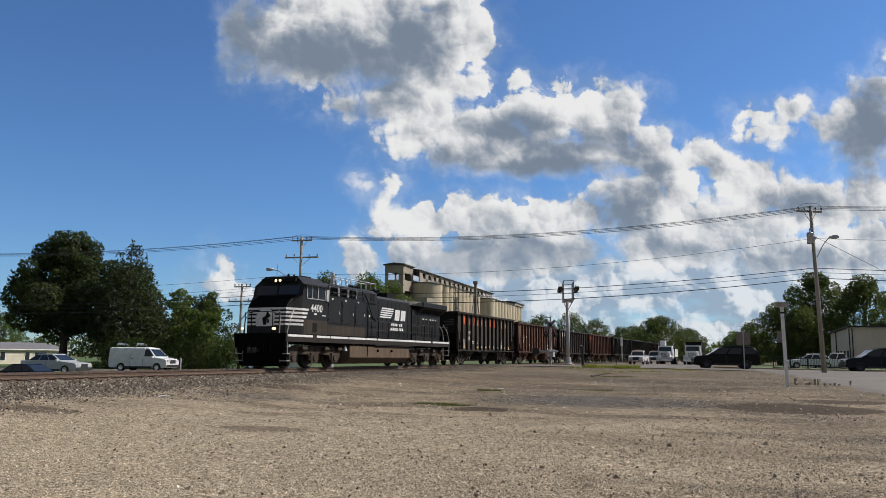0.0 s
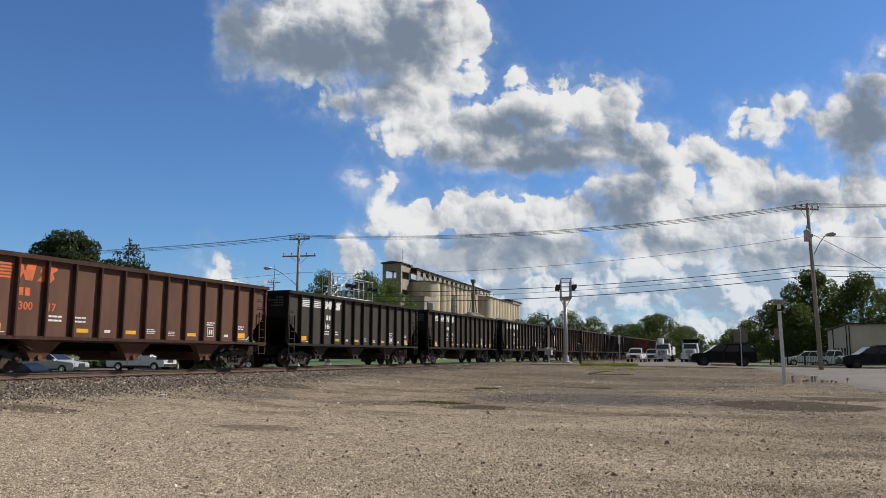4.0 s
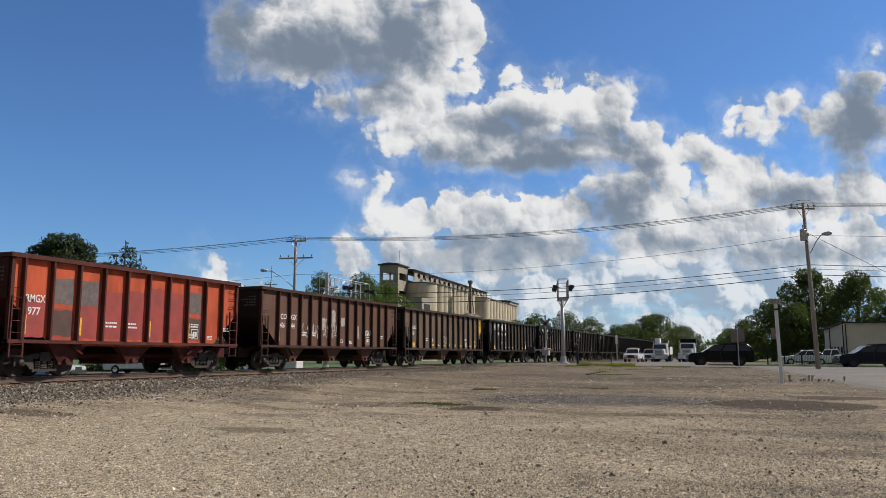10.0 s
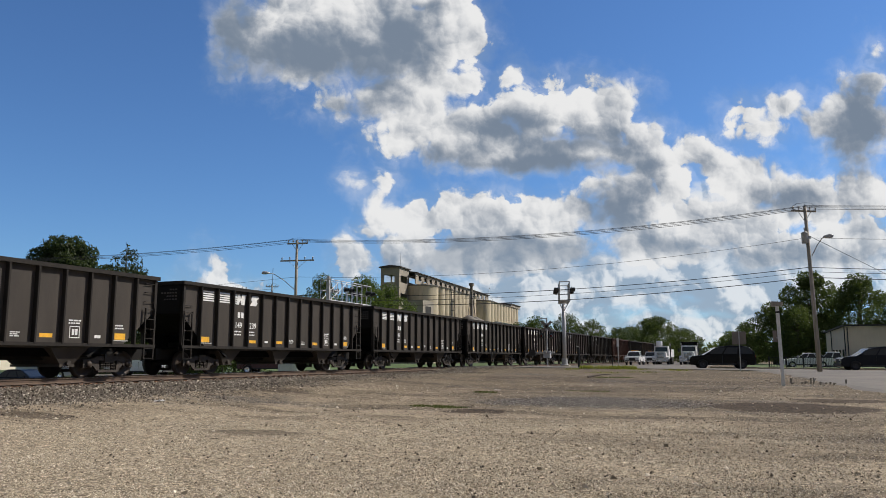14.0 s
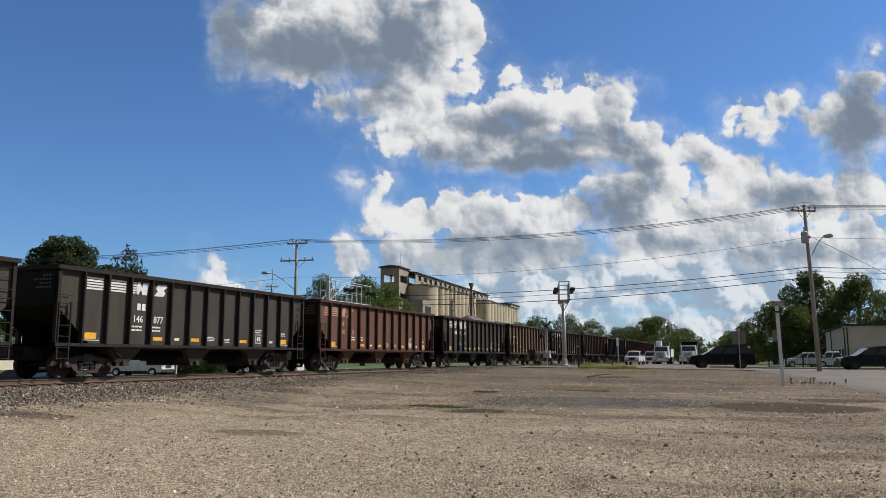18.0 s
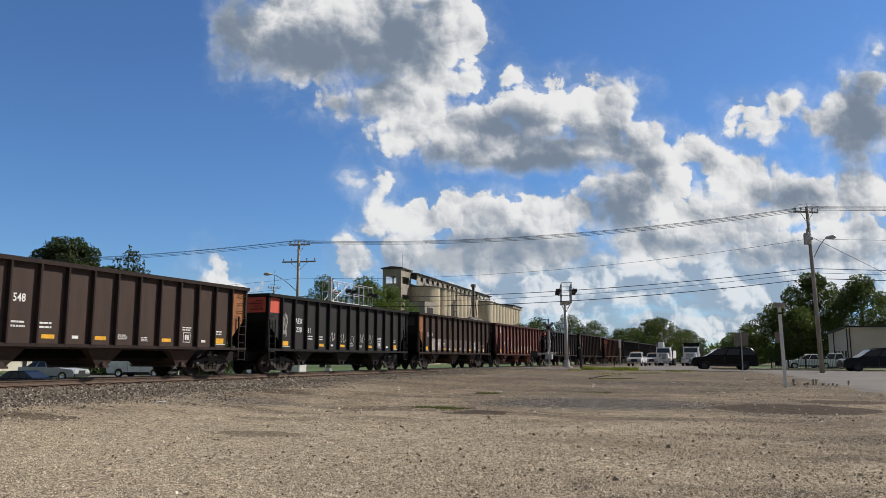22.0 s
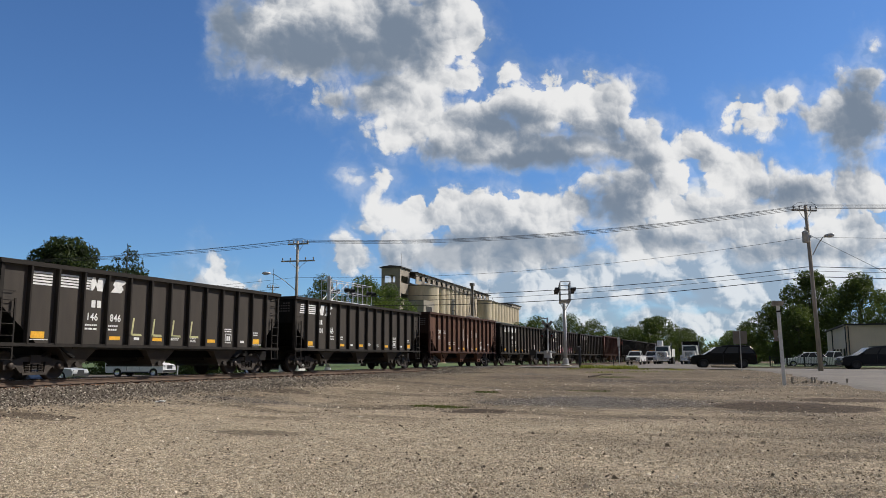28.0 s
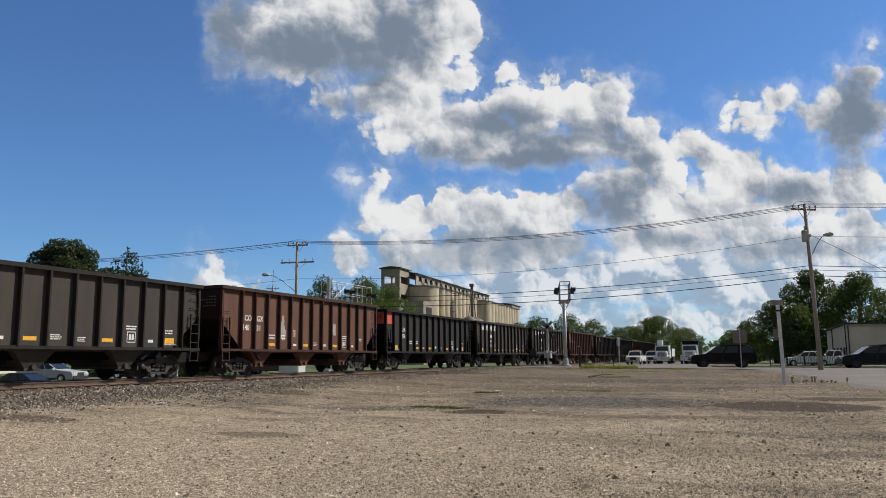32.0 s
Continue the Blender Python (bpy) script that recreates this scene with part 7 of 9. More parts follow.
        coupler(car, y - 0.1 * k, -k)
    # inner slopes simplified to a near-black box, their shade in the colour
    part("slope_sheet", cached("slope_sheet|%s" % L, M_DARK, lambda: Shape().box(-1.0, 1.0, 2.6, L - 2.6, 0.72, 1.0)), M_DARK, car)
    for y in (L * 0.222, L * 0.487, L * 0.752):
        part("hopper_pocket", cached("hopper_pocket|%s%s" % (L, y), low, lambda: pocket_shape(y)), low, car)
    for y in (1.75, L - 1.75):
        bogie(car, y)
    return car, gap


U = {1: 53.2, 2: 68.51, 3: 84.08, 4: 100.07, 6: 133.74, 7: 150.03, 8: 165.94, 9: 182.61, 10: 198.18, 11: 214.02, 12: 230.59, 13: 243.41, 14: 258.87, 15: 275.69, 16: 291.71, 18: 323.78, 19: 339.99,
     22: 387.3, 23: 403.54, 24: 419.68, 25: 436.51, 26: 452.35, 27: 467.88, 28: 484.14, 29: 500.65, 30: 517.51, 32: 549.39, 33: 566.15, 34: 582.75, 36: 615.52, 37: 631.4, 38: 647.98, 39: 663.45,
     40: 679.69, 41: 695.69, 42: 711.5, 43: 727.02}


def front(i):
    """Where car i's leading end stands at the start."""
    if i in U:
        return U[i]
    lo, hi = max((k for k in U if k < i), default=None), min((k for k in U if k > i), default=None)
    return U[lo] + (i - lo) * ((U[hi] - U[lo]) / (hi - lo) if hi else 16.1)


COLOURS = {2: "brown", 4: "brown", 8: "dark", 9: "grey", 11: "grey", 12: "orange", 13: "brown", 14: "grey", 24: "brown", 26: "grey", 28: "dark", 29: "jet", 30: "dark", 31: "maroon", 32: "jet", 33: "dark",
           34: "brown", 38: "brown", 42: "brown", 43: "jet", 46: "brown", 49: "dark", 51: "brown"}
WORDS = {"black": "sooty black", "brown": "rust-brown", "grey": "dusty taupe", "orange": "patched orange-red", "dark": "dark brown", "jet": "jet black", "maroon": "faded maroon"}
# length, ribs, their spacing and set-back, where these differ from the rest
LAYOUT = {1: (13.9, 13), 12: (11.1, 10, 1.065, 0.45), **{i: (14.25, 13, 0.956, 0.424) for i in (2, 13, 33, 38, 42, 46, 51)}}
HEIGHT = {1: 3.98, 12: 3.82, 28: 3.80, 30: 3.78, 31: 3.76, **{i: 3.84 for i in (2, 13, 33, 38, 42, 46, 51)}, **{i: 3.77 for i in (8, 9, 11, 14, 26)}}      # top edges over the rail
CARS = {}
for i in range(1, 56):
    c = COLOURS.get(i, "black")
    TOP = HEIGHT.get(i, 3.70)
    length = round(14.62 + 0.6 * (front(i + 1) - front(i) - 16.1), 2)      # the cars differ a little in length
    CARS[i] = hopper(front(i), c, "%s ribbed steel hopper car rolling on the track" % WORDS[c], *LAYOUT.get(i, (length,)))


def motions():
    for ob, u in MOVERS:
        walk(ob, [(t, pose(TRACK, u - SPEED * t, RAIL)) for t in (0, 8, 16, 24, 32)])
    # the clouds drift slowly to the left and grow overhead
    walk(clouds, [(t, Matrix.Translation(EYE) @ SKY_TURN @ pose(0, 0, 0, 0.68 * t / 32, 0.42 * t / 32, 0)) for t in (0, 16, 32)])


# ---- the locomotive ----
M_LOCO = paint("loco black paint", (0.0165, 0.0165, 0.0165), (0.035, 0.028, 0.022), 0.15, 0.5)
M_DUST = paint("dusty underframe", (0.125, 0.090, 0.062), (0.04, 0.03, 0.023), 0.3, 0.8)
M_SILL = paint("grimy black sill", (0.028, 0.023, 0.019), (0.07, 0.052, 0.036), 0.4, 0.75)
M_BOGIE = paint("grimy bogie castings", (0.062, 0.046, 0.034), (0.02, 0.016, 0.013), 0.45, 0.8)
M_DUSKY = paint("dusty black paint", (0.045, 0.036, 0.028), (0.08, 0.06, 0.042), 0.35, 0.75)
M_GRILLE = surface("black louvres", (0.009, 0.009, 0.009), 0.8, 0, 0.2, 4, 30, 0.1, spec=0.15)
M_SHADE = surface("cab glass", (0.012, 0.014, 0.018), 0.06, 0, 0.1, 1, 5, 0)
M_NOSE = surface("dull black nose paint", (0.004, 0.004, 0.004), 0.95, 0, 0.2, 3, 30, 0.1, spec=0.05)
M_LIT = bpy.data.materials.new("lit headlamp")
M_LIT.use_nodes = True
M_LIT.node_tree.nodes["Principled BSDF"].inputs["Emission Color"].default_value = (1.0, 0.72, 0.38, 1)
M_LIT.node_tree.nodes["Principled BSDF"].inputs["Emission Strength"].default_value = 1.6


def locomotive():
    u = 30.9
    e = thing("locomotive", pose(TRACK, u, RAIL), "black diesel freight locomotive with white stripes hauling the train", "locomotive")
    MOVERS.append((e, u))

    def p(name, shape, mat=M_LOCO, parent=None, label="", smooth=False):
        return part(name, shape, mat, parent or e, label, smooth)
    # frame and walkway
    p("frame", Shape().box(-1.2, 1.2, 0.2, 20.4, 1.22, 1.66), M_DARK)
    for s in (1, -1):
        p("sill", Shape().box(min(s * 1.36, s * 1.53), max(s * 1.36, s * 1.53), 0.0, 20.6, 1.30, 1.66), M_SILL, label="dusty black side sill")
        for i, (a, b) in enumerate(((0.1, 2.3), (2.7, 4.0), (4.1, 5.9), (6.0, 7.9), (8.0, 9.3), (9.4, 14.6), (14.7, 17.2), (17.5, 20.5))):
            p("reflective_stripe", Shape().box(min(s * 1.53, s * 1.536), max(s * 1.53, s * 1.536), a, b, 1.54, 1.65), M_WHITE, label="white reflective sill stripe")
    p("walkway", Shape().box(-1.52, 1.52, 0.0, 20.6, 1.66, 1.70), M_DARK)
    # nose and cab
    nose = [(0.45, 1.7), (0.45, 2.95), (0.75, 3.3), (1.35, 3.62), (1.35, 1.7)]
    p("nose_top", Shape().add([(-1.12, 0.45, 2.955), (1.12, 0.45, 2.955), (1.12, 0.75, 3.306), (-1.12, 0.75, 3.306), (-1.12, 1.35, 3.626), (1.12, 1.35, 3.626)], [(0, 1, 2, 3), (3, 2, 5, 4)]), M_NOSE, label="dull black glare-free nose top")
    p("nose", Shape().prism(nose, "x", -1.12, 1.12).add([(-1.12, 1.35, 1.7), (1.12, 1.35, 1.7)], []))
    wedge = Shape().add([(1.12, 0.45, 1.7), (1.12, 0.45, 2.95), (1.12, 1.35, 3.62), (1.48, 1.35, 1.7), (1.48, 1.35, 3.62), (1.12, 1.35, 1.7)], [(0, 3, 4, 1), (1, 4, 2), (0, 5, 3)])
    p("nose_cheek", wedge)
    p("nose_cheek", Shape().add([(-x, y, z) for x, y, z in wedge.v], [f[::-1] for f in wedge.f]))
    cab = [(-1.48, 1.7), (1.48, 1.7), (1.48, 4.15), (0.95, 4.62), (-0.95, 4.62), (-1.48, 4.15)]
    p("cab", Shape().add([(x, 1.35 if z < 3.7 else 1.35 + (z - 3.62) * 0.24, z) for x, z in [(-1.48, 1.7), (1.48, 1.7), (1.48, 3.62), (1.48, 4.15), (0.95, 4.62), (-0.95, 4.62), (-1.48, 4.15), (-1.48, 3.62)]]
                         + [(x, 3.75, z) for x, z in [(-1.48, 1.7), (1.48, 1.7), (1.48, 3.62), (1.48, 4.15), (0.95, 4.62), (-0.95, 4.62), (-1.48, 4.15), (-1.48, 3.62)]],
                         [(0, 1, 2, 7), (7, 2, 3, 4, 5, 6), (15, 14, 13, 12, 11, 10, 9, 8)] + [(i, 8 + i, 8 + (i + 1) % 8, (i + 1) % 8) for i in range(8)]))
    p("roof_visor", Shape().prism([(1.40, 4.12), (3.75, 4.12), (3.75, 4.18), (1.40, 4.18)], "x", 1.44, 1.62))
    for x0, x1 in ((-1.28, -0.06), (0.06, 1.28)):
        p("windscreen", Shape().quad((x0, 1.335, 3.68), (x0, 1.44, 4.13), (x1, 1.44, 4.13), (x1, 1.335, 3.68)), M_SHADE)
    p("number_board", Shape().box(0.35, 1.02, 1.36, 1.56, 4.28, 4.5), M_GRILLE, label="dark number board")
    p("number_board", Shape().box(-1.02, -0.35, 1.36, 1.56, 4.28, 4.5), M_GRILLE, label="dark number board")
    hl = p("headlight", Shape().box(-0.3, 0.3, 1.34, 1.56, 4.27, 4.5), M_GRILLE)
    for x in (-0.13, 0.13):
        p("lamp", Shape().lathe([(0.0, -0.02), (0.07, -0.01), (0.075, 0.02)], (x, 1.335, 4.385), "y", 12), M_LIT, hl, "lit warm headlamp")
    for x, k in ((0.62, 1), (-0.95, -1)):
        p("ditch_light", Shape().lathe([(0, -0.05), (0.05, -0.04), (0.06, 0.03), (0.06, 0.16), (0, 0.16)], (x * 1.15, 0.05, 1.92), "y", 12), M_LIT, label="lit ditch light")
    # white nose stripes
    for i in range(5):
        z = 2.10 + 0.19 * i
        p("nose_stripe", Shape().box(-1.10, 1.10, 0.435, 0.447, z, z + 0.105), M_WHITE, label="white stripe")
        yy = 0.62 + 0.05 * i
        st = Shape()
        a, b = Vector((1.125, 0.45, 0)), Vector((1.485, 1.35, 0))
        q = a.lerp(b, 1.0)
        n = Vector((0.93, -0.37, 0)) * 0.006
        st.quad(a + n + Vector((0, 0, z)), q + n + Vector((0, 0, z)), q + n + Vector((0, 0, z + 0.105)), a + n + Vector((0, 0, z + 0.105)))
        p("cheek_stripe", st, M_WHITE)
        p("side_stripe", Shape().quad((1.485, 1.36, z), (1.485, 1.55 + 0.09 * i, z), (1.485, 1.58 + 0.09 * i, z + 0.105), (1.485, 1.36, z + 0.105)), M_WHITE)
    p("emblem", Shape().prism([(-0.55, 2.05), (0.5, 2.05), (0.55, 2.6), (0.2, 2.95), (-0.3, 2.9), (-0.6, 2.5)], "y", 0.402, 0.41), M_WHITE, label="white nose emblem")
    p("emblem_shadow", Shape().prism([(-0.12, 2.12), (0.06, 2.12), (0.08, 2.4), (0.3, 2.55), (0.1, 2.78), (-0.02, 2.55), (-0.2, 2.45)], "y", 0.396, 0.402), M_GRILLE)
    for x in (-1.0, -0.62, 0.62, 1.0):
        p("rail_stanchion", Shape().tube([(x, 0.12, 1.68), (x, 0.12, 2.72)], 0.024, 6), M_GRILLE)
    p("nose_door", Shape().box(-0.35, 0.35, 0.42, 0.45, 1.75, 2.9).box(0.1, 0.2, 0.40, 0.43, 2.2, 2.4), M_LOCO)
    # cab side: windows, awning, number, doors
    win = p("side_window", Shape().box(1.475, 1.49, 1.72, 3.45, 3.50, 4.10), M_SHADE)
    for a, b in ((1.72, 1.77), (2.2, 2.25), (2.72, 2.77), (3.40, 3.45)):
        p("window_frame", Shape().box(1.48, 1.51, a, b, 3.46, 4.12), M_GALV, win)
    p("window_frame", Shape().box(1.48, 1.51, 1.70, 3.48, 3.47, 3.51), M_GALV, win)
    p("wind_deflector", Shape().box(1.50, 1.56, 3.5, 3.75, 3.45, 4.05), M_GALV)
    num = p("road_number", text_mesh("4400", 0.56, M_WHITE, 1.0), M_WHITE, label="white road number")
    num.location = (1.487, 2.12, 2.84)
    p("small_mark", Shape().quad((1.486, 2.45, 2.70), (1.486, 2.68, 2.70), (1.486, 2.68, 2.77), (1.486, 2.45, 2.77)), M_WHITE)
    p("small_mark", Shape().quad((1.486, 3.2, 2.66), (1.486, 3.6, 2.66), (1.486, 3.6, 2.71), (1.486, 3.2, 2.71)), M_WHITE)
    p("lower_cab_panel", Shape().box(1.48, 1.492, 1.5, 3.72, 1.7, 2.42), M_DUSKY, label="dusty lower cab panel")
    p("vent", Shape().box(1.49, 1.50, 2.32, 2.72, 1.80, 2.28), M_GRILLE)
    # equipment cab with louvres above
    p("equipment_cab", Shape().box(-1.45, 1.45, 3.75, 8.0, 1.7, 3.72))
    p("equipment_panel", Shape().box(1.45, 1.462, 3.8, 7.95, 1.72, 2.22), M_DUSKY, label="dusty lower panel")
    for y in (5.2, 6.7):
        p("panel_seam", Shape().box(1.45, 1.464, y - 0.01, y + 0.01, 1.72, 3.6), M_GRILLE)
    p("upper_hood", Shape().prism([(-1.2, 3.72), (1.2, 3.72), (1.2, 4.30), (0.95, 4.50), (-0.95, 4.50), (-1.2, 4.30)], "y", 3.75, 9.8))
    for i in range(3):
        a = 4.3 + 1.02 * i
        lv = p("louvre_box", Shape().box(1.2, 1.22, a, a + 0.86, 3.86, 4.30), M_GRILLE)
        for j in range(6):
            p("louvre_slat", Shape().prism([(1.2, 3.88 + 0.07 * j), (1.26, 3.90 + 0.07 * j), (1.26, 3.915 + 0.07 * j), (1.2, 3.905 + 0.07 * j)], "y", a + 0.03, a + 0.83), M_GRILLE, lv)
        for q in (a - 0.05, a + 0.86):
            p("louvre_frame", Shape().box(1.2, 1.27, q, q + 0.05, 3.84, 4.32), M_GALV, lv)
    for a, b, z in ((3.9, 8.0, 3.98), (3.9, 8.6, 4.34)):
        p("grab_rail", Shape().tube([(1.42, a, z), (1.42, b, z)], 0.018, 6), M_LOCO)
    for q in (3.9, 5.1, 6.4, 7.6):
        p("rail_stanchion", Shape().tube([(1.42, q, 3.72), (1.42, q, 4.34)], 0.022, 6), M_LOCO)
    for q in (4.2, 5.6, 7.0):
        p("sticker", Shape().box(1.452, 1.456, q, q + 0.16, 3.58, 3.66), M_WHITE)
    p("blower_hood", Shape().box(-1.15, 1.15, 8.0, 9.8, 1.7, 3.8))
    p("drain_pipe", Shape().tube([(1.3, 8.05, 4.2), (1.33, 8.35, 3.9), (1.2, 9.3, 2.9), (1.2, 9.7, 2.75)], 0.03, 6), M_GRILLE)
    for a, b, z0, z1 in ((3.85, 5.1, 2.35, 3.5), (5.3, 6.6, 2.35, 3.5), (6.8, 7.9, 2.35, 3.5)):
        d = p("cabinet_door", Shape().box(1.45, 1.466, a, b, z0, z1))
        for q in (z0 + 0.15, z1 - 0.22):
            p("hinge", Shape().box(1.466, 1.482, a + 0.02, a + 0.1, q, q + 0.08), M_GRILLE, d)
        p("door_latch", Shape().box(1.466, 1.485, b - 0.14, b - 0.06, 2.85, 3.0), M_GALV, d)
    for a in (8.15, 8.75, 9.3):
        p("blower_door", Shape().box(1.15, 1.165, a, a + 0.5, 1.9, 3.6))
    for a in (8.2, 8.9):
        p("sticker", Shape().box(1.166, 1.17, a, a + 0.14, 2.9, 3.02), M_WHITE)
    p("cable_conduit", Shape().tube([(1.49, 9.2, 1.24), (1.49, 14.4, 1.24)], 0.035, 6), M_GRILLE)
    p("hood_window", Shape().box(1.2, 1.212, 9.0, 9.5, 3.85, 4.3), M_GRILLE)
    # engine hood
    H = 4.28
    p("engine_hood", Shape().prism([(-0.92, 1.7), (0.92, 1.7), (0.92, 4.12), (0.78, H), (-0.78, H), (-0.92, 4.12)], "y", 9.8, 15.3))
    for i in range(9):
        y = 9.95 + 0.6 * i
        d = p("hood_door", Shape().box(0.92, 0.935, y, y + 0.57, 1.85, 3.98))
        p("door_latch", Shape().box(0.935, 0.95, y + 0.46, y + 0.52, 2.8, 2.92), M_GRILLE, d)
    # stripes and a plain block emblem on the hood
    for i in range(5):
        z = 2.98 + 0.135 * i
        p("hood_stripe", Shape().quad((0.942, 10.72 + 0.06 * i, z), (0.942, 12.55 - 0.02 * (4 - i) ** 2, z), (0.942, 12.65 - 0.02 * (4 - i) ** 2, z + 0.085), (0.942, 10.76 + 0.06 * i, z + 0.085)), M_WHITE, label="white stripe")
    for a, b in ((12.75, 13.55), (13.62, 14.4)):
        p("emblem_block", Shape().prism([(a, 2.88), (b - 0.12, 2.88), (b, 3.56), (a + 0.12, 3.56)], "x", 0.937, 0.942), M_WHITE, label="white emblem block")
    for z, a, b in ((2.52, 12.3, 13.9), (2.24, 12.2, 14.1)):
        for k in range(7):
            w = (b - a) / 7
            p("name_bar", Shape().quad((0.942, a + k * w, z), (0.942, a + k * w + w * 0.78, z), (0.942, a + k * w + w * 0.84, z + 0.17), (0.942, a + k * w + 0.04, z + 0.17)), M_WHITE)
    p("horn", Shape().lathe([(0.03, -0.5), (0.05, -0.2), (0.13, 0.0), (0.12, 0.02)], (0.1, 10.9, H + 0.22), "y", 10).lathe([(0.03, 0.5), (0.05, 0.2), (0.13, 0.0)], (0.4, 10.9, H + 0.22), "y", 10).box(0.0, 0.5, 10.7, 10.8, H, H + 0.2), M_GRILLE)
    p("exhaust_stack", Shape().box(-0.45, 0.45, 12.6, 13.9, H - 0.05, H + 0.36), M_GRILLE)
    # radiator section with overhanging wings
    p("radiator_body", Shape().box(-1.0, 1.0, 15.3, 20.0, 1.7, 3.75))
    p("radiator_wing", Shape().prism([(-1.45, 3.95), (-1.0, 3.55), (1.0, 3.55), (1.45, 3.95), (1.45, 4.24), (1.38, 4.28), (-1.38, 4.28), (-1.45, 4.24)], "y", 16.1, 20.25))
    p("wing_taper", Shape().add([(-0.92, 14.9, 4.0), (0.92, 14.9, 4.0), (0.78, 14.9, 4.28), (-0.78, 14.9, 4.28), (-1.42, 16.1, 3.95), (1.42, 16.1, 3.95), (1.38, 16.1, 4.27), (-1.38, 16.1, 4.27)], [(0, 1, 2, 3), (0, 4, 5, 1), (1, 5, 6, 2), (2, 6, 7, 3), (3, 7, 4, 0)]))
    for a in (16.6, 18.3):
        p("radiator_screen", Shape().quad((1.03, a, 3.53), (1.03, a + 1.6, 3.53), (1.40, a + 1.6, 3.93), (1.40, a, 3.93)), M_GRILLE)
    for a in (15.5, 16.1):
        for z in (2.0, 2.75):
            p("louvre_box", Shape().box(1.0, 1.012, a, a + 0.48, z, z + 0.6), M_GRILLE)
    for a, w in ((16.85, 0.35), (17.35, 0.55), (18.1, 0.3), (18.55, 0.3), (19.05, 0.3)):
        d = p("rear_door", Shape().box(1.0, 1.014, a, a + w, 1.95, 3.1), M_GRILLE)
        p("tag", Shape().box(1.014, 1.018, a + 0.08, a + 0.26, 3.12, 3.2), M_WHITE, d)
    # handrails along the walkway
    for z in (2.15, 2.68):
        p("handrail", Shape().tube([(1.45, 8.2, z), (1.45, 20.4, z)], 0.02, 6))
    for i in range(10):
        y = 8.3 + 1.33 * i
        p("handrail_post", Shape().tube([(1.45, y, 1.5), (1.45, y, 2.7)], 0.026, 6))
    # end steps and rails
    for y, k in ((0.12, 1), (20.55, -1)):
        for s in (1, -1):
            for j in range(4):
                p("step", Shape().box(min(s * 1.1, s * 1.5), max(s * 1.1, s * 1.5), min(y, y + 0.28 * k), max(y, y + 0.28 * k), 0.36 + 0.34 * j, 0.40 + 0.34 * j), M_GALV)
            p("step_side", Shape().box(min(s * 1.06, s * 1.1), max(s * 1.06, s * 1.1), min(y, y + 0.34 * k), max(y, y + 0.34 * k), 0.3, 1.66), M_DUST)
            p("step_rail", Shape().tube([(s * 1.5, y + 0.05 * k, 0.75), (s * 1.5, y - 0.02 * k, 1.75), (s * 1.46, y + 0.25 * k, 2.35), (s * 1.35, y + 0.7 * k, 2.85)], 0.028, 6), M_GALV)
            p("step_rail", Shape().tube([(s * 1.05, y, 0.75), (s * 1.05, y - 0.03 * k, 1.75), (s * 1.02, y + 0.05 * k, 2.4), (s * 0.85, y + 0.2 * k, 2.8)], 0.028, 6), M_GALV)
        p("end_rail", Shape().tube([(-0.8, y, 2.7), (-0.4, y, 2.75), (0.4, y, 2.75), (0.8, y, 2.7)], 0.02, 6), M_LOCO)
    p("plow", Shape().add([(-1.4, 0.35, 0.12), (0, -0.25, 0.12), (1.4, 0.35, 0.12), (1.4, 0.1, 1.05), (0, -0.1, 1.05), (-1.4, 0.1, 1.05), (-1.4, 0.5, 0.12), (1.4, 0.5, 0.12), (1.4, 0.5, 1.05), (-1.4, 0.5, 1.05)],
                          [(0, 1, 4, 5), (1, 2, 3, 4), (2, 7, 8, 3), (6, 0, 5, 9), (5, 4, 3, 8, 9)]), M_DARK, label="black snow plow pilot")
    p("pilot", Shape().box(-1.45, 1.45, 0.0, 0.2, 1.0, 1.66), M_DARK)
    for i in range(5):
        p("hose", Shape().tube([(-0.9 + 0.4 * i, 0.0, 1.25), (-0.9 + 0.4 * i, -0.12, 1.0), (-0.85 + 0.4 * i, -0.05, 0.7)], 0.03, 6), M_GRILLE)
    coupler(e, 0.1, -1)
    coupler(e, 20.5, 1)
    # fuel tank
    p("fuel_tank", Shape().prism([(-1.42, 0.55), (-1.42, 1.18), (-1.36, 1.22), (1.36, 1.22), (1.42, 1.18), (1.42, 0.55), (1.05, 0.2), (-1.05, 0.2)], "y", 6.3, 13.95), M_DUST, label="dusty tan fuel tank")
    p("tank_strap", Shape().box(1.40, 1.43, 8.3, 8.38, 0.6, 1.22), M_DARK)
    for y in (9.6, 11.4):
        p("tank_filler", Shape().lathe([(0, 0.08), (0.07, 0.08), (0.08, 0)], (1.42, y, 0.95), "x", 10), M_DARK)
    p("bell", Shape().lathe([(0, 0.16), (0.06, 0.15), (0.09, 0.0), (0.15, -0.12), (0.13, -0.12)], (1.3, 5.95, 1.02), "z", 12), M_GALV)
    for q in (6.6, 7.1, 7.8):
        p("air_valve", Shape().box(1.2, 1.45, q, q + 0.22, 1.22, 1.34), M_STEEL)
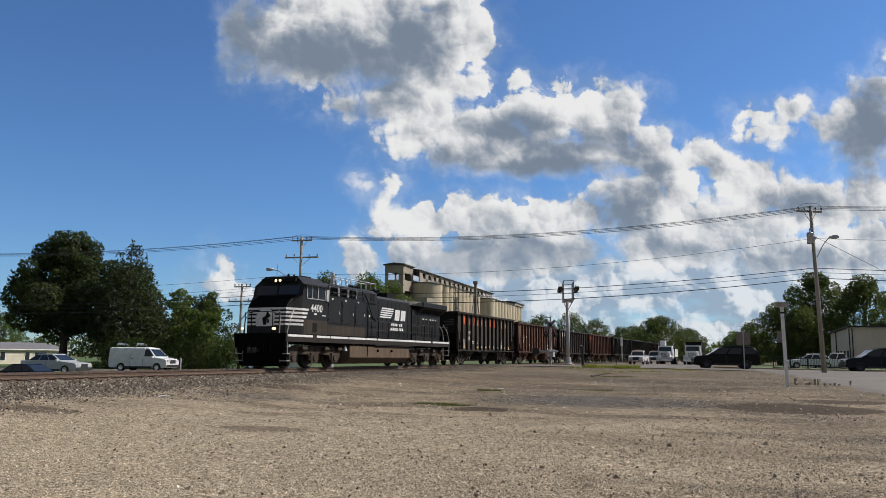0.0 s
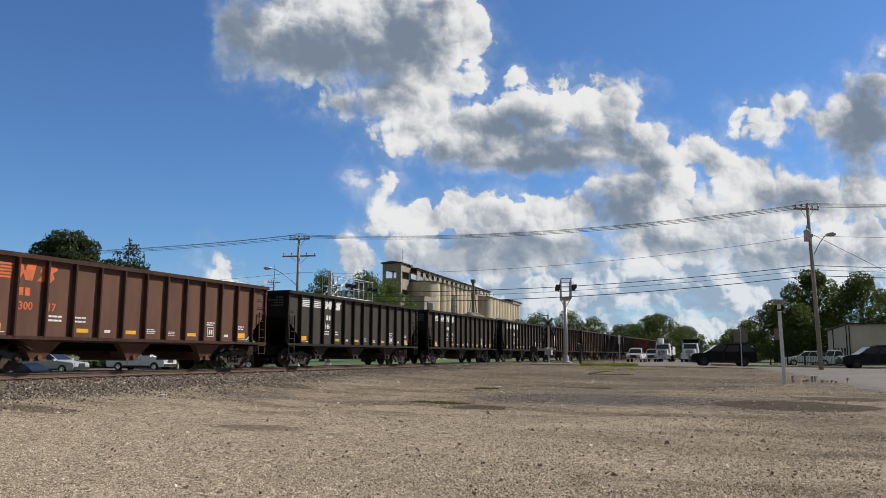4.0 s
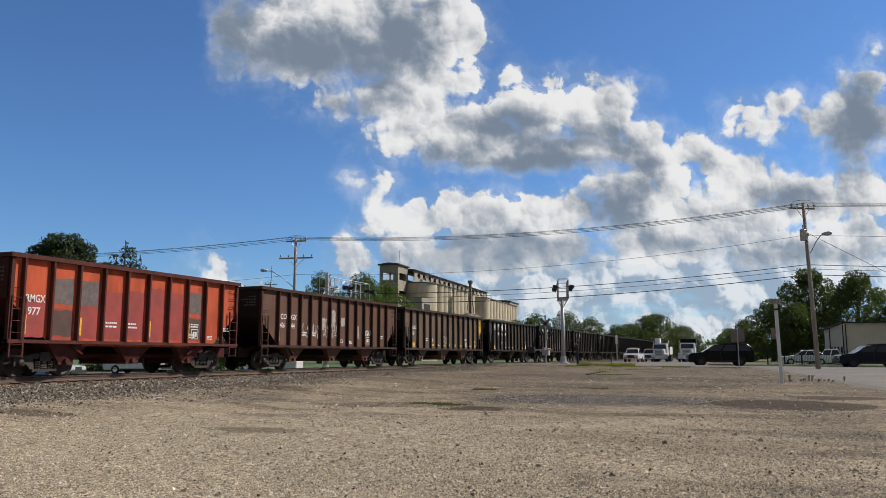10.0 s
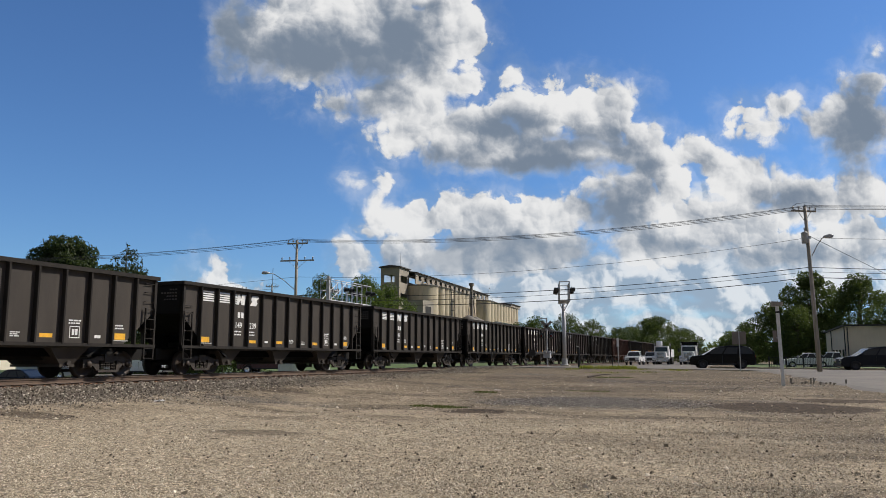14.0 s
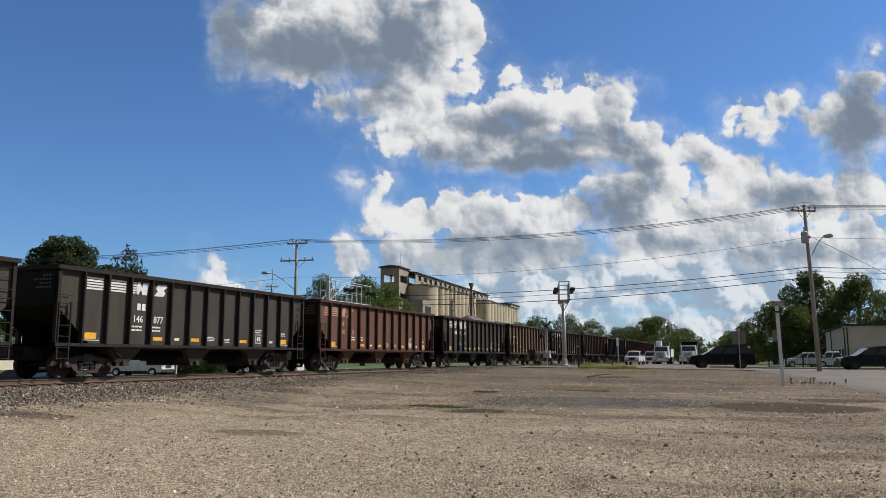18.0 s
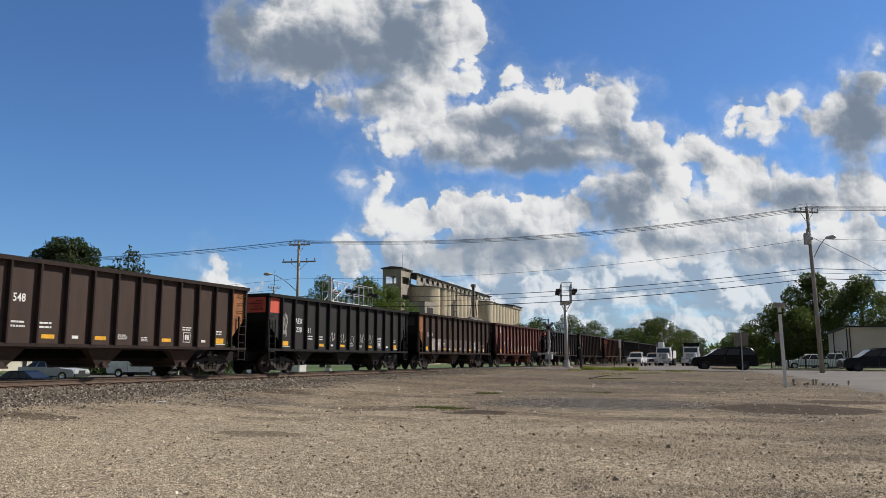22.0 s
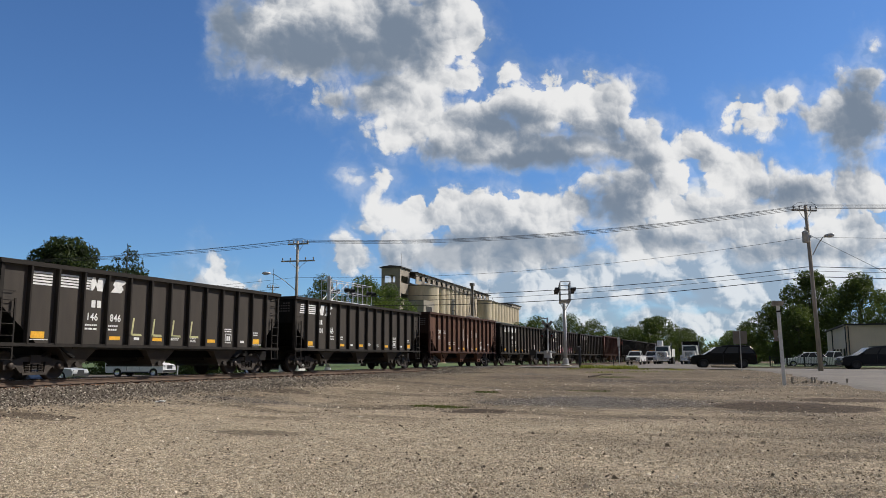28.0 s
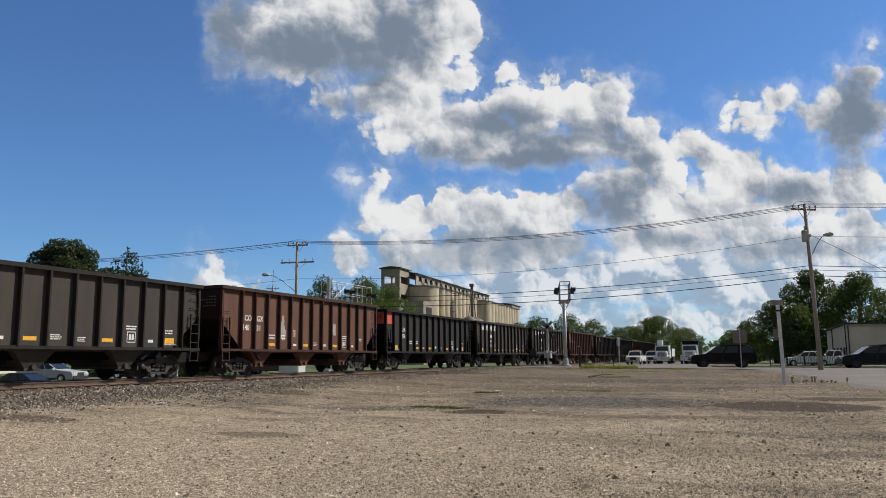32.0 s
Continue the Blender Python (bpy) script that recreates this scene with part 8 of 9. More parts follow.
    # six-wheel bogies
    for c in (3.0, 17.2):
        b = p("bogie", Shape().box(-1.0, 1.0, c - 2.3, c + 2.3, 0.62, 0.95), M_DARK)
        for s in (1, -1):
            fr = [(c - 2.65, 0.55), (c - 2.65, 1.0), (c - 1.9, 1.08), (c + 1.9, 1.08), (c + 2.65, 1.0), (c + 2.65, 0.55), (c + 2.2, 0.30), (c + 1.75, 0.32), (c + 1.5, 0.68), (c + 0.5, 0.70), (c + 0.25, 0.30), (c - 0.25, 0.30),
                  (c - 0.5, 0.70), (c - 1.5, 0.68), (c - 1.75, 0.32), (c - 2.2, 0.30)]
            part("side_frame", Shape().prism(fr, "x", min(s * 1.0, s * 1.16), max(s * 1.0, s * 1.16)), M_BOGIE, b, "dusty cast side frame")
            for q in (-2.0, 0, 2.0):
                w = part("wheel", cached("loco_wheel", M_WHEEL, lambda: wheel_shape(0.53), True), M_WHEEL, b)
                w.matrix_basis = pose(s * 0.79, c + q, 0.53, 0, 0, 0 if s > 0 else 180)
                part("axle_box", Shape().box(min(s * 1.14, s * 1.24), max(s * 1.14, s * 1.24), c + q - 0.3, c + q + 0.3, 0.28, 0.78).lathe([(0, 0.30), (0.15, 0.30), (0.17, 0.26), (0.17, 0.0)] if s > 0 else [(0, -0.30), (0.15, -0.30), (0.17, -0.26), (0.17, 0)], (s * 1.0, c + q, 0.53), "x", 12), M_BOGIE, b)
                for dq in (-0.38, 0.38):
                    sp = Shape()
                    for j in range(4):
                        sp.tube([(s * 1.18 + 0.07 * math.cos(a), c + q + dq + 0.07 * math.sin(a), 0.42 + 0.07 * j) for a in (0, 1.05, 2.1, 3.15, 4.2, 5.25, 6.28)], 0.016, 4, caps=False)
                    part("spring", sp, M_STEEL, b)
            for q in (-1.1, 1.0, 2.35):
                part("brake_cylinder", Shape().lathe([(0, -0.2), (0.13, -0.2), (0.14, 0.15), (0.06, 0.2), (0.05, 0.4)], (s * 1.25, c + q, 0.98), "y", 10), M_BOGIE, b)
            part("sand_pipe", Shape().tube([(s * 1.2, c - 2.4, 1.2), (s * 1.22, c - 2.5, 0.8), (s * 0.95, c - 2.7, 0.15)], 0.025, 5).tube([(s * 1.2, c - 1.9, 1.12), (s * 1.22, c + 1.9, 1.12)], 0.025, 5), M_STEEL, b)
    # roof clutter
    p("antenna_plate", Shape().box(-0.6, 0.6, 2.0, 2.6, 4.62, 4.66), M_GRILLE)
    for y in (1.8, 2.3, 2.9, 3.3):
        p("antenna", Shape().lathe([(0, 0.16), (0.05, 0.14), (0.07, 0)], (0.3, y, 4.62), "z", 8), M_GRILLE)
    p("air_conditioner", Shape().box(-0.5, 0.5, 2.8, 3.6, 4.62, 4.76), M_LOCO)
    return e


locomotive()


# ---- lettering and marks on the cars ----
M_ORANGE = surface("orange lettering paint", (0.62, 0.13, 0.03), 0.6, 0, 0.2, 6, 60, 0.05)
M_FADED = surface("faded lettering paint", (0.30, 0.24, 0.20), 0.7, 0, 0.3, 5, 40, 0.05)
M_GHOST = surface("ghostly end print", (0.12, 0.11, 0.10), 0.7, 0, 0.3, 5, 40, 0.05)
M_GOLD = surface("bright yellow end paint", (0.68, 0.42, 0.02), 0.6, 0, 0.15, 2, 40, 0.08)
M_CORAL = surface("coral red end paint", (0.62, 0.10, 0.06), 0.6, 0, 0.12, 2, 40, 0.08)
M_RUST = surface("rust orange end paint", (0.30, 0.11, 0.03), 0.7, 0, 0.3, 2, 40, 0.1, dirt=(0.1, 0.04, 0.02))
M_PINK = surface("pink spray paint", (0.62, 0.16, 0.22), 0.6, 0, 0.2, 3, 40, 0.02)
M_PALE = surface("pale worn patch", (0.36, 0.31, 0.28), 0.75, 0, 0.3, 3, 40, 0.1)
M_DKPATCH = surface("dark repaint patch", (0.085, 0.042, 0.034), 0.7, 0, 0.3, 3, 40, 0.1)
M_REDPATCH = surface("red repaint patch", (0.30, 0.045, 0.035), 0.7, 0, 0.25, 2, 40, 0.1)
M_CHALK = surface("chalky spray paint", (0.50, 0.48, 0.45), 0.7, 0, 0.2, 3, 40, 0.02)
M_LIME = surface("pale yellow chalk", (0.46, 0.44, 0.22), 0.7, 0, 0.2, 3, 40, 0.02)
FACE = HW - RIB


def block(car, pts, material, name="stencil", label="", proud=0.005):
    """A flat painted shape on the side sheet, its outline in y and z."""
    ob = part(name, Shape().quad(*[(FACE + proud, y, z) for y, z in pts]), material, car, label)
    ob.location.y = SHIFT[car]
    return ob


def bars(car, y, z, widths, h=0.05, step=0.09, material=None):
    """Small print that cannot be read: rows of short bars."""
    s = Shape()
    for i, w in enumerate(widths):
        zz = z - i * step
        a = y
        while a < y + w - 0.02:
            b = min(y + w, a + 0.07 + 0.05 * ((i * 7 + int(a * 31)) % 3))
            s.quad((FACE + 0.005, a, zz), (FACE + 0.005, b, zz), (FACE + 0.005, b, zz + h), (FACE + 0.005, a, zz + h))
            a = b + 0.025
    ob = tagged(part("small_print", s, material or M_WHITE, car), kind="stuff")
    ob.location.y = SHIFT[car]


def reflectors(car, gap, ribs, big=(1, 12), thin=(4, 6, 9), small=(5, 11)):
    for i in big:
        if i < ribs + 1:
            block(car, [(gap * i + 0.20, SILL + 0.15), (gap * i + 0.70, SILL + 0.15), (gap * i + 0.70, SILL + 0.37), (gap * i + 0.20, SILL + 0.37)], M_YELLOW, "reflector", "yellow reflective plate")
            block(car, [(gap * i + 0.16, SILL + 0.10), (gap * i + 0.84, SILL + 0.10), (gap * i + 0.84, SILL + 0.125), (gap * i + 0.16, SILL + 0.125)], M_WHITE, "data_line")
    for i in thin:
        block(car, [(gap * i + 0.25, SILL + 0.16), (gap * i + 0.74, SILL + 0.16), (gap * i + 0.74, SILL + 0.29), (gap * i + 0.25, SILL + 0.29)], M_YELLOW, "reflector", "yellow reflective strip")
    for i in small:
        block(car, [(gap * i + 0.36, SILL + 0.18), (gap * i + 0.62, SILL + 0.18), (gap * i + 0.62, SILL + 0.28), (gap * i + 0.36, SILL + 0.28)], M_WHITE, "data_tag", "small white tag")


def service_box(car, gap, i):
    a, z = gap * i + 0.35, SILL + 0.16
    s = Shape()
    for y0, y1, z0, z1 in ((a, a + 0.42, z, z + 0.03), (a, a + 0.42, z + 0.37, z + 0.40), (a, a + 0.03, z, z + 0.40), (a + 0.39, a + 0.42, z, z + 0.40), (a + 0.1, a + 0.2, z + 0.1, z + 0.3), (a + 0.23, a + 0.33, z + 0.1, z + 0.3)):
        s.quad((FACE + 0.005, y0, z0), (FACE + 0.005, y1, z0), (FACE + 0.005, y1, z1), (FACE + 0.005, y0, z1))
    part("service_stencil", s, M_WHITE, car, "white boxed service stencil").location.y = SHIFT[car]


def common(car, gap, ribs=12, plates=True):
    if plates:
        reflectors(car, gap, ribs, () if SHIFT[car] else (1, 12), (3, 6, 9) if SHIFT[car] else (4, 6, 9))
    service_box(car, gap, ribs - 3)
    bars(car, gap * (ribs - 3) + 0.3, SILL + 0.72, (0.5, 0.45))
    bars(car, gap * 3 + 0.2, SILL + 0.62, (0.5, 0.5), 0.06, 0.13)
    bars(car, gap * 4 + 0.15, SILL + 0.62, (0.45, 0.45), 0.06, 0.13)
    bars(car, gap * (ribs - 1) + 0.2, SILL + 0.62, (0.4, 0.4), 0.05, 0.1)
    bars(car, gap * 7 + 0.2, SILL + 0.34, (0.4, 0.45, 0.4), 0.035, 0.065)
    bars(car, gap * 8 + 0.25, SILL + 0.28, (0.35, 0.3, 0.35), 0.03, 0.06)
    # faint print on the leading end sheet
    s = Shape()
    for i, w in enumerate((0.5, 0.9, 0.7, 0.8)):
        for k in range(int(w / 0.14)):
            a = 1.15 - 0.14 * k
            s.quad((a, -0.006, 3.36 - 0.13 * i), (a - 0.1, -0.006, 3.36 - 0.13 * i), (a - 0.1, -0.006, 3.42 - 0.13 * i), (a, -0.006, 3.42 - 0.13 * i))
    tagged(part("end_print", s, M_GHOST, car), kind="stuff")


def emblem(car, y, z, h, w, material=None, lean=0.12):
    """Two plain slanted blocks that stand for the owner's mark."""
    m = material or M_WHITE
    for i in range(2):
        a = y[i]
        block(car, [(a, z), (a + w * 0.28, z), (a + w * 0.5, z + h * 0.42), (a + w * 0.62, z), (a + w, z), (a + w + lean, z + h), (a + w * 0.68, z + h), (a + w * 0.56, z + h * 0.5), (a + w * 0.42, z + h), (a + lean, z + h)]
              if i == 0 else [(a, z), (a + w * 0.8, z), (a + w, z + h * 0.28), (a + w * 0.85, z + h * 0.55), (a + w + lean, z + h * 0.85), (a + w, z + h), (a + lean * 1.6, z + h), (a + lean * 0.7, z + h * 0.6), (a + w * 0.3, z + h * 0.42)], m, "emblem", "white emblem shape")


def stripes(car, y0, y1, z, h, n=5, material=None, lean=0.0):
    for i in range(n):
        a, b = z + h * i / n, z + h * (i + 0.62) / n
        d = lean * i / n
        block(car, [(y0 + d, a), (y1 + d, a), (y1 + d, b), (y0 + d, b)], material or M_WHITE, "stripe", "white stripe")


def number(car, gap, i, left, right, z, size=0.36, material=None):
    left, right = left.strip(), right.strip()
    if left:
        wide = 0.95 if len(left) < 4 else 0.74
        letters(car, left, gap * (i + 1) - 0.10 - 0.25 * wide * len(left) - (0.10 if left[0] in "WCA" else 0), z, size, material, wide)
    if right:
        letters(car, right, gap * (i + 1) + 0.22, z, size, material, 0.95)


def owner(car, y, z, material=None):
    """The owner's short mark, as two plain bars."""
    for k in (0, 0.24):
        block(car, [(y + k, z), (y + k + 0.17, z), (y + k + 0.17, z + 0.25), (y + k, z + 0.25)], material or M_WHITE, "owner_bar")


def split_stripes(car, gap, left, right):
    """Stripes in two panels, the emblem over the next two, the number below."""
    for i in (1, 2):
        stripes(car, gap * i + 0.13, gap * (i + 1) - 0.16, 3.02, 0.46)
    stripes(car, gap * 3 + 0.10, gap * 3 + 0.36, 3.02, 0.46)
    emblem(car, (gap * 3 + 0.28, gap * 4 + 0.20), 3.0, 0.46, 0.58)
    owner(car, gap * 3 + 0.42, 2.42)
    number(car, gap, 3, left, right, 1.98)


def slant_stripes(car, gap, left, right):
    stripes(car, gap * 1 + 0.25, gap * 2 - 0.10, 2.92, 0.54, 5, lean=0.18)
    stripes(car, gap * 2 + 0.10, gap * 2 + 0.62, 2.92, 0.54, 5, lean=0.34)
    emblem(car, (gap * 3 + 0.08, gap * 4 - 0.12), 2.88, 0.62, 0.82)
    owner(car, gap * 2 + 0.42, 2.46)
    number(car, gap, 3, left, right, 2.44)


def close_stripes(car, gap, left, right, material):
    stripes(car, gap * 1 - 0.55, gap * 1 + 0.9, 2.92, 0.5, 5, material, 0.1)
    emblem(car, (gap * 1 + 1.0, gap * 2 + 0.75), 2.9, 0.52, 0.66, material)
    owner(car, gap * 2 + 0.12, 2.42, material)
    number(car, gap, 1.9, left, right, 1.98, 0.36, material)


def scrawl(car, y, z, w, h, material, seed, loops=7, r=0.022):
    """Spray-paint tag: a looping ribbon."""
    rng = random.Random(seed)
    pts = []
    n = loops * 10
    ph = [rng.uniform(0, 6.28) for _ in range(4)]
    for i in range(n):
        t = i / n
        pts.append((y + w * (t + 0.10 * math.sin(t * loops * 6.28 + ph[0])), z + h * (0.5 + 0.36 * math.sin(t * loops * 5.1 + ph[1]) + 0.14 * math.sin(t * loops * 11 + ph[2]))))
    s = Shape()
    for (a, b), (c, d) in zip(pts, pts[1:]):
        k = math.hypot(c - a, d - b) or 1
        nx, nz = -(d - b) / k * r, (c - a) / k * r
        s.quad((FACE + 0.006, a + nx, b + nz), (FACE + 0.006, a - nx, b - nz), (FACE + 0.006, c - nx, d - nz), (FACE + 0.006, c + nx, d + nz))
    part("graffiti", s, material, car, "looping spray-paint scrawl").location.y = SHIFT[car]


def patch(car, y0, y1, z0, z1, material, ragged=0.06, seed=1, name="paint_patch", proud=None):
    rng = random.Random(seed)
    pts = []
    for (a, b), (c, d) in (((y0, z0), (y1, z0)), ((y1, z0), (y1, z1)), ((y1, z1), (y0, z1)), ((y0, z1), (y0, z0))):
        for i in range(5):
            t = i / 5
            pts.append((a + (c - a) * t + rng.uniform(-ragged, ragged), b + (d - b) * t + rng.uniform(-ragged, ragged)))
    s = Shape()
    proud = 0.0015 + 0.0004 * (seed % 8) if proud is None else proud
    s.add([(FACE + proud, y, z) for y, z in pts], [tuple(range(len(pts)))])
    part(name, s, material, car).location.y = SHIFT[car]


def mark_cars():
    split = {3: ("149", "318"), 5: ("146", ""), 6: ("146", "891"), 7: ("148", "856"), 10: ("148", "328"), 18: ("149", "239"), 19: ("149", ""), 20: ("146", ""), 21: ("146", "900"), 22: ("149", "213"), 23: ("146", "877"),
             27: ("148", "301"), 35: ("", ""), 36: ("146", "846"), 39: ("146", "920"), 41: ("148", "467"), 44: ("149", ""), 45: ("", ""), 47: ("", ""), 48: ("", ""), 50: ("", ""), 52: ("", ""), 53: ("", ""), 54: ("", ""), 55: ("", "")}
    slant = {15: ("145", "448"), 16: ("145", "743"), 17: ("145", "308"), 25: ("145", "137"), 40: ("145", "177")}
    for i, (car, gap) in CARS.items():
        ribs = 10 if i == 12 else 13
        common(car, gap, ribs, i not in (2, 8, 12, 13, 33))
        if i in split:
            split_stripes(car, gap, *split[i])
        if i in slant:
            slant_stripes(car, gap, *slant[i])
    # orange company name along the first car, as plain slanted blocks
    car, gap = CARS[1]
    for k, row in enumerate(((0.25, 0.75), (0.1, 0.6), (0.1, 0.62), (0.12, 0.45), (0.35,), (0.3,), (0.5,), (0.15, 0.6), (0.22,), (0.5,), (0.1, 0.6), (0.15,))):
        for j, a in enumerate(row):
            tall, w = (0.66 if k in (0, 6, 9) or (k, j) in ((1, 0), (2, 1), (7, 1)) else 0.46), 0.5 if k == 0 else 0.3
            a += gap * (k + 1)
            if k == 0 and j:
                continue
            block(car, [(a, 3.08), (a + w * 0.72, 3.08), (a + w * 0.95, 3.08 + tall), (a + 0.1, 3.08 + tall)] if k else [(a, 3.08), (a + w * 0.35, 3.08), (a + w * 0.5, 3.08 + tall * 0.45), (a + w * 0.6, 3.08), (a + w * 0.9, 3.08), (a + w, 3.08 + tall), (a + 0.1, 3.08 + tall)], M_ORANGE, "name_block", "orange lettering block")
    letters(car, "WE", gap * 2 + 0.5, 2.35, 0.36)
    letters(car, "549", gap * 2 + 0.35, 1.92, 0.36)
    scrawl(car, gap * 1 + 0.2, 1.5, 0.6, 0.5, M_CHALK, 3)
    scrawl(car, gap * 1 + 0.25, 1.22, 0.5, 0.35, M_CHALK, 4, 5)
    for i, l1, r1, l2, r2, at, m in ((2, "CO", "GX", "140", "57", 1, M_WHITE), (9, "WC", "CX", "10", "061", 1, M_WHITE), (11, "WC", "CX", "10", "050", 1, M_WHITE), (13, "CO", "GX", "1406", "44", 1, M_WHITE), (26, "WC", "CX", "10", "032", 1, M_WHITE),
                                     (33, "COG", "X", "980", "13", 1, M_WHITE), (38, "CO", "GX", "140", "81", 1, M_WHITE), (42, "CO", "GX", "140", "31", 1, M_WHITE), (29, "AEX", "", "238", "61", 2, M_WHITE), (32, "AEX", "", "238", "88", 2, M_WHITE),
                                     (43, "AEX", "", "238", "", 2, M_WHITE), (46, "CO", "GX", "140", "", 1, M_WHITE), (51, "CO", "GX", "140", "", 1, M_WHITE)):
        car, gap = CARS[i]
        number(car, gap, at, l1, r1, 2.42, 0.36, m)
        number(car, gap, at, l2, r2, 2.0, 0.36, m)
    # worn patches on the brown cars
    for i in (13, 38, 42):
        car, gap = CARS[i]
        rng = random.Random(i)
        for k in range(6):
            p = rng.choice((4, 5, 6, 7, 8, 9))
            a = gap * p + rng.uniform(0.2, 0.35)
            z = rng.uniform(1.5, 2.3)
            patch(car, a, a + rng.uniform(0.18, 0.5), z, z + rng.uniform(0.3, 0.9), M_PALE, 0.05, i * 10 + k)
    for i in (1, 2, 9, 13, 30, 33):
        car, gap = CARS[i]
        for p in (1, 3, 6, 9, 12) if i not in (1, 9, 30) else (11,):
            block(car, [(gap * p + 0.14, SILL + 0.2), (gap * p + 0.26, SILL + 0.2), (gap * p + 0.26, SILL + 0.75), (gap * p + 0.14, SILL + 0.75)], M_YELLOW, "reflector", "yellow upright reflector")
    car, gap = CARS[4]
    close_stripes(car, gap, "300", "17", M_ORANGE)
    car, gap = CARS[24]
    close_stripes(car, gap, "300", "623", surface("dusty pink lettering", (0.42, 0.24, 0.18), 0.7, 0, 0.15, 5, 40, 0.05))
    car, gap = CARS[34]
    close_stripes(car, gap, "300", "15", M_ORANGE)
    car, gap = CARS[37]
    close_stripes(car, gap, "301", "665", M_WHITE)
    scrawl(car, gap * 3 + 0.2, 2.0, 0.4, 0.3, M_WHITE, 9, 3)
    # white number plates on the dark brown car
    car, gap = CARS[8]
    for z, t in ((2.42, "ANGX"), (2.0, "9326")):
        block(car, [(gap * 2 + 0.2, z - 0.06), (gap * 2 + 0.98, z - 0.06), (gap * 2 + 0.98, z + 0.33), (gap * 2 + 0.2, z + 0.33)], M_WHITE, "number_plate", "white painted panel")
        letters(car, t, gap * 2 + 0.24, z, 0.34, M_DARK, 0.72, proud=0.009)
    for p, z, h in ((1, 1.95, 0.8), (4, 1.75, 0.42), (7, 1.7, 0.42), (9, 1.7, 0.4), (12, 1.7, 0.85)):
        block(car, [(gap * p + 0.13, z), (gap * p + 0.25, z), (gap * p + 0.25, z + h), (gap * p + 0.13, z + h)], M_YELLOW, "reflector", "yellow upright reflector")
    patch(car, gap * 3 + 0.22, gap * 3 + 0.7, 2.0, 2.55, M_FADED, 0.01, 7)
    scrawl(car, gap * 2 + 0.25, 1.6, 0.6, 0.25, M_CHALK, 21, 5, 0.014)
    scrawl(car, gap * 5 + 0.2, 1.6, 0.75, 0.3, M_CHALK, 22, 5)
    car, gap = CARS[9]
    scrawl(car, gap * 5 + 0.1, 1.6, 0.95, 0.85, M_CHALK, 23, 9, 0.035)
    for p in range(0, 9):
        patch(car, gap * p + 0.1, gap * (p + 1) - 0.1, 3.0, 3.5, M_DKPATCH, 0.02, p) if p > 3 else None
    car, gap = CARS[11]
    scrawl(car, gap * 4 + 0.2, 1.62, 0.45, 0.35, surface("green spray paint", (0.16, 0.26, 0.2), 0.7, 0, 0.2, 3, 40, 0), 24, 5)
    patch(car, gap * 1 + 0.1, gap * 1 + 0.22, 1.25, 2.0, M_ORANGE, 0.03, 3)
    # the patched orange car
    car, gap = CARS[12]
    letters(car, "RMGX", 0.16, 2.36, 0.34, M_WHITE, 0.74)
    letters(car, "977", 0.26, 1.96, 0.34, M_WHITE, 0.9)
    for p in range(0, 9):
        a, b = gap * p + 0.12, gap * (p + 1) - 0.12
        if p in (0, 1, 2, 3, 4, 5, 6, 7):
            patch(car, a, b, 1.25, (2.5, 2.2, 2.7, 2.9, 3.0, 3.2, 3.1, 2.2)[p], M_REDPATCH, 0.03, 40 + p, proud=0.0015)
        if p in (1, 2, 7):
            patch(car, a + 0.05, b - 0.05, 2.35, 3.2, surface("grey weld patch", (0.13, 0.10, 0.095), 0.7, 0, 0.3, 5, 40, 0.3) if p == 1 else bpy.data.materials["grey weld patch"], 0.03, 60 + p, proud=0.0035)
        if p in (1, 7):
            patch(car, a + 0.02, b - 0.02, 1.3, 2.15, M_DKPATCH, 0.03, 70 + p, proud=0.0025)
        if p in (0, 2, 5, 7):
            block(car, [(a, 1.35), (a + 0.12, 1.35), (a + 0.12, 1.95), (a, 1.95)], M_YELLOW, "reflector", "yellow upright reflector")
    car, gap = CARS[13]
    for k in range(4):
        scrawl(car, gap * (3 + k) + 0.15, 1.5, 0.8, 0.8, M_CHALK, 80 + k, 4, 0.02)
    scrawl(car, gap * 10 + 0.1, 1.85, 0.9, 0.3, M_WHITE, 85, 5, 0.03)
    # taupe car with a yellow end panel
    car, gap = CARS[14]
    letters(car, "COGX", gap * 1 + 0.12, 2.42, 0.32, None, 0.85)
    letters(car, "318", gap * 1 + 0.15, 2.02, 0.36)
    block(car, [(gap * 13 + 0.08, 2.0), (gap * 14 - 0.02, 2.6), (gap * 14 - 0.02, 3.56), (gap * 13 + 0.08, 3.56)], M_GOLD, "end_panel", "bright yellow end panel")
    block(car, [(gap * 13 + 0.08, 1.35), (gap * 13 + 0.28, 1.5), (gap * 13 + 0.28, 2.2), (gap * 13 + 0.08, 2.0)], M_GOLD, "end_panel", "bright yellow end panel")
    scrawl(car, gap * 6 + 0.2, 1.5, 0.75, 0.6, M_CHALK, 90, 8, 0.02)
    car, gap = CARS[16]
    for k in range(6):
        scrawl(car, gap * (5 + k) + 0.15, 1.35, 0.8, 0.7, M_FADED, 100 + k, 9, 0.012)
    # dark car with a rust end
    car, gap = CARS[28]
    letters(car, "900", gap * 2 + 0.2, 2.45, 0.36)
    letters(car, "548", gap * 3 + 0.2, 2.45, 0.36)
    block(car, [(gap * 13 + 0.08, 1.5), (gap * 14 - 0.02, 2.5), (gap * 14 - 0.02, 3.56), (gap * 13 + 0.08, 3.56)], M_RUST, "end_panel", "rust orange end panel")
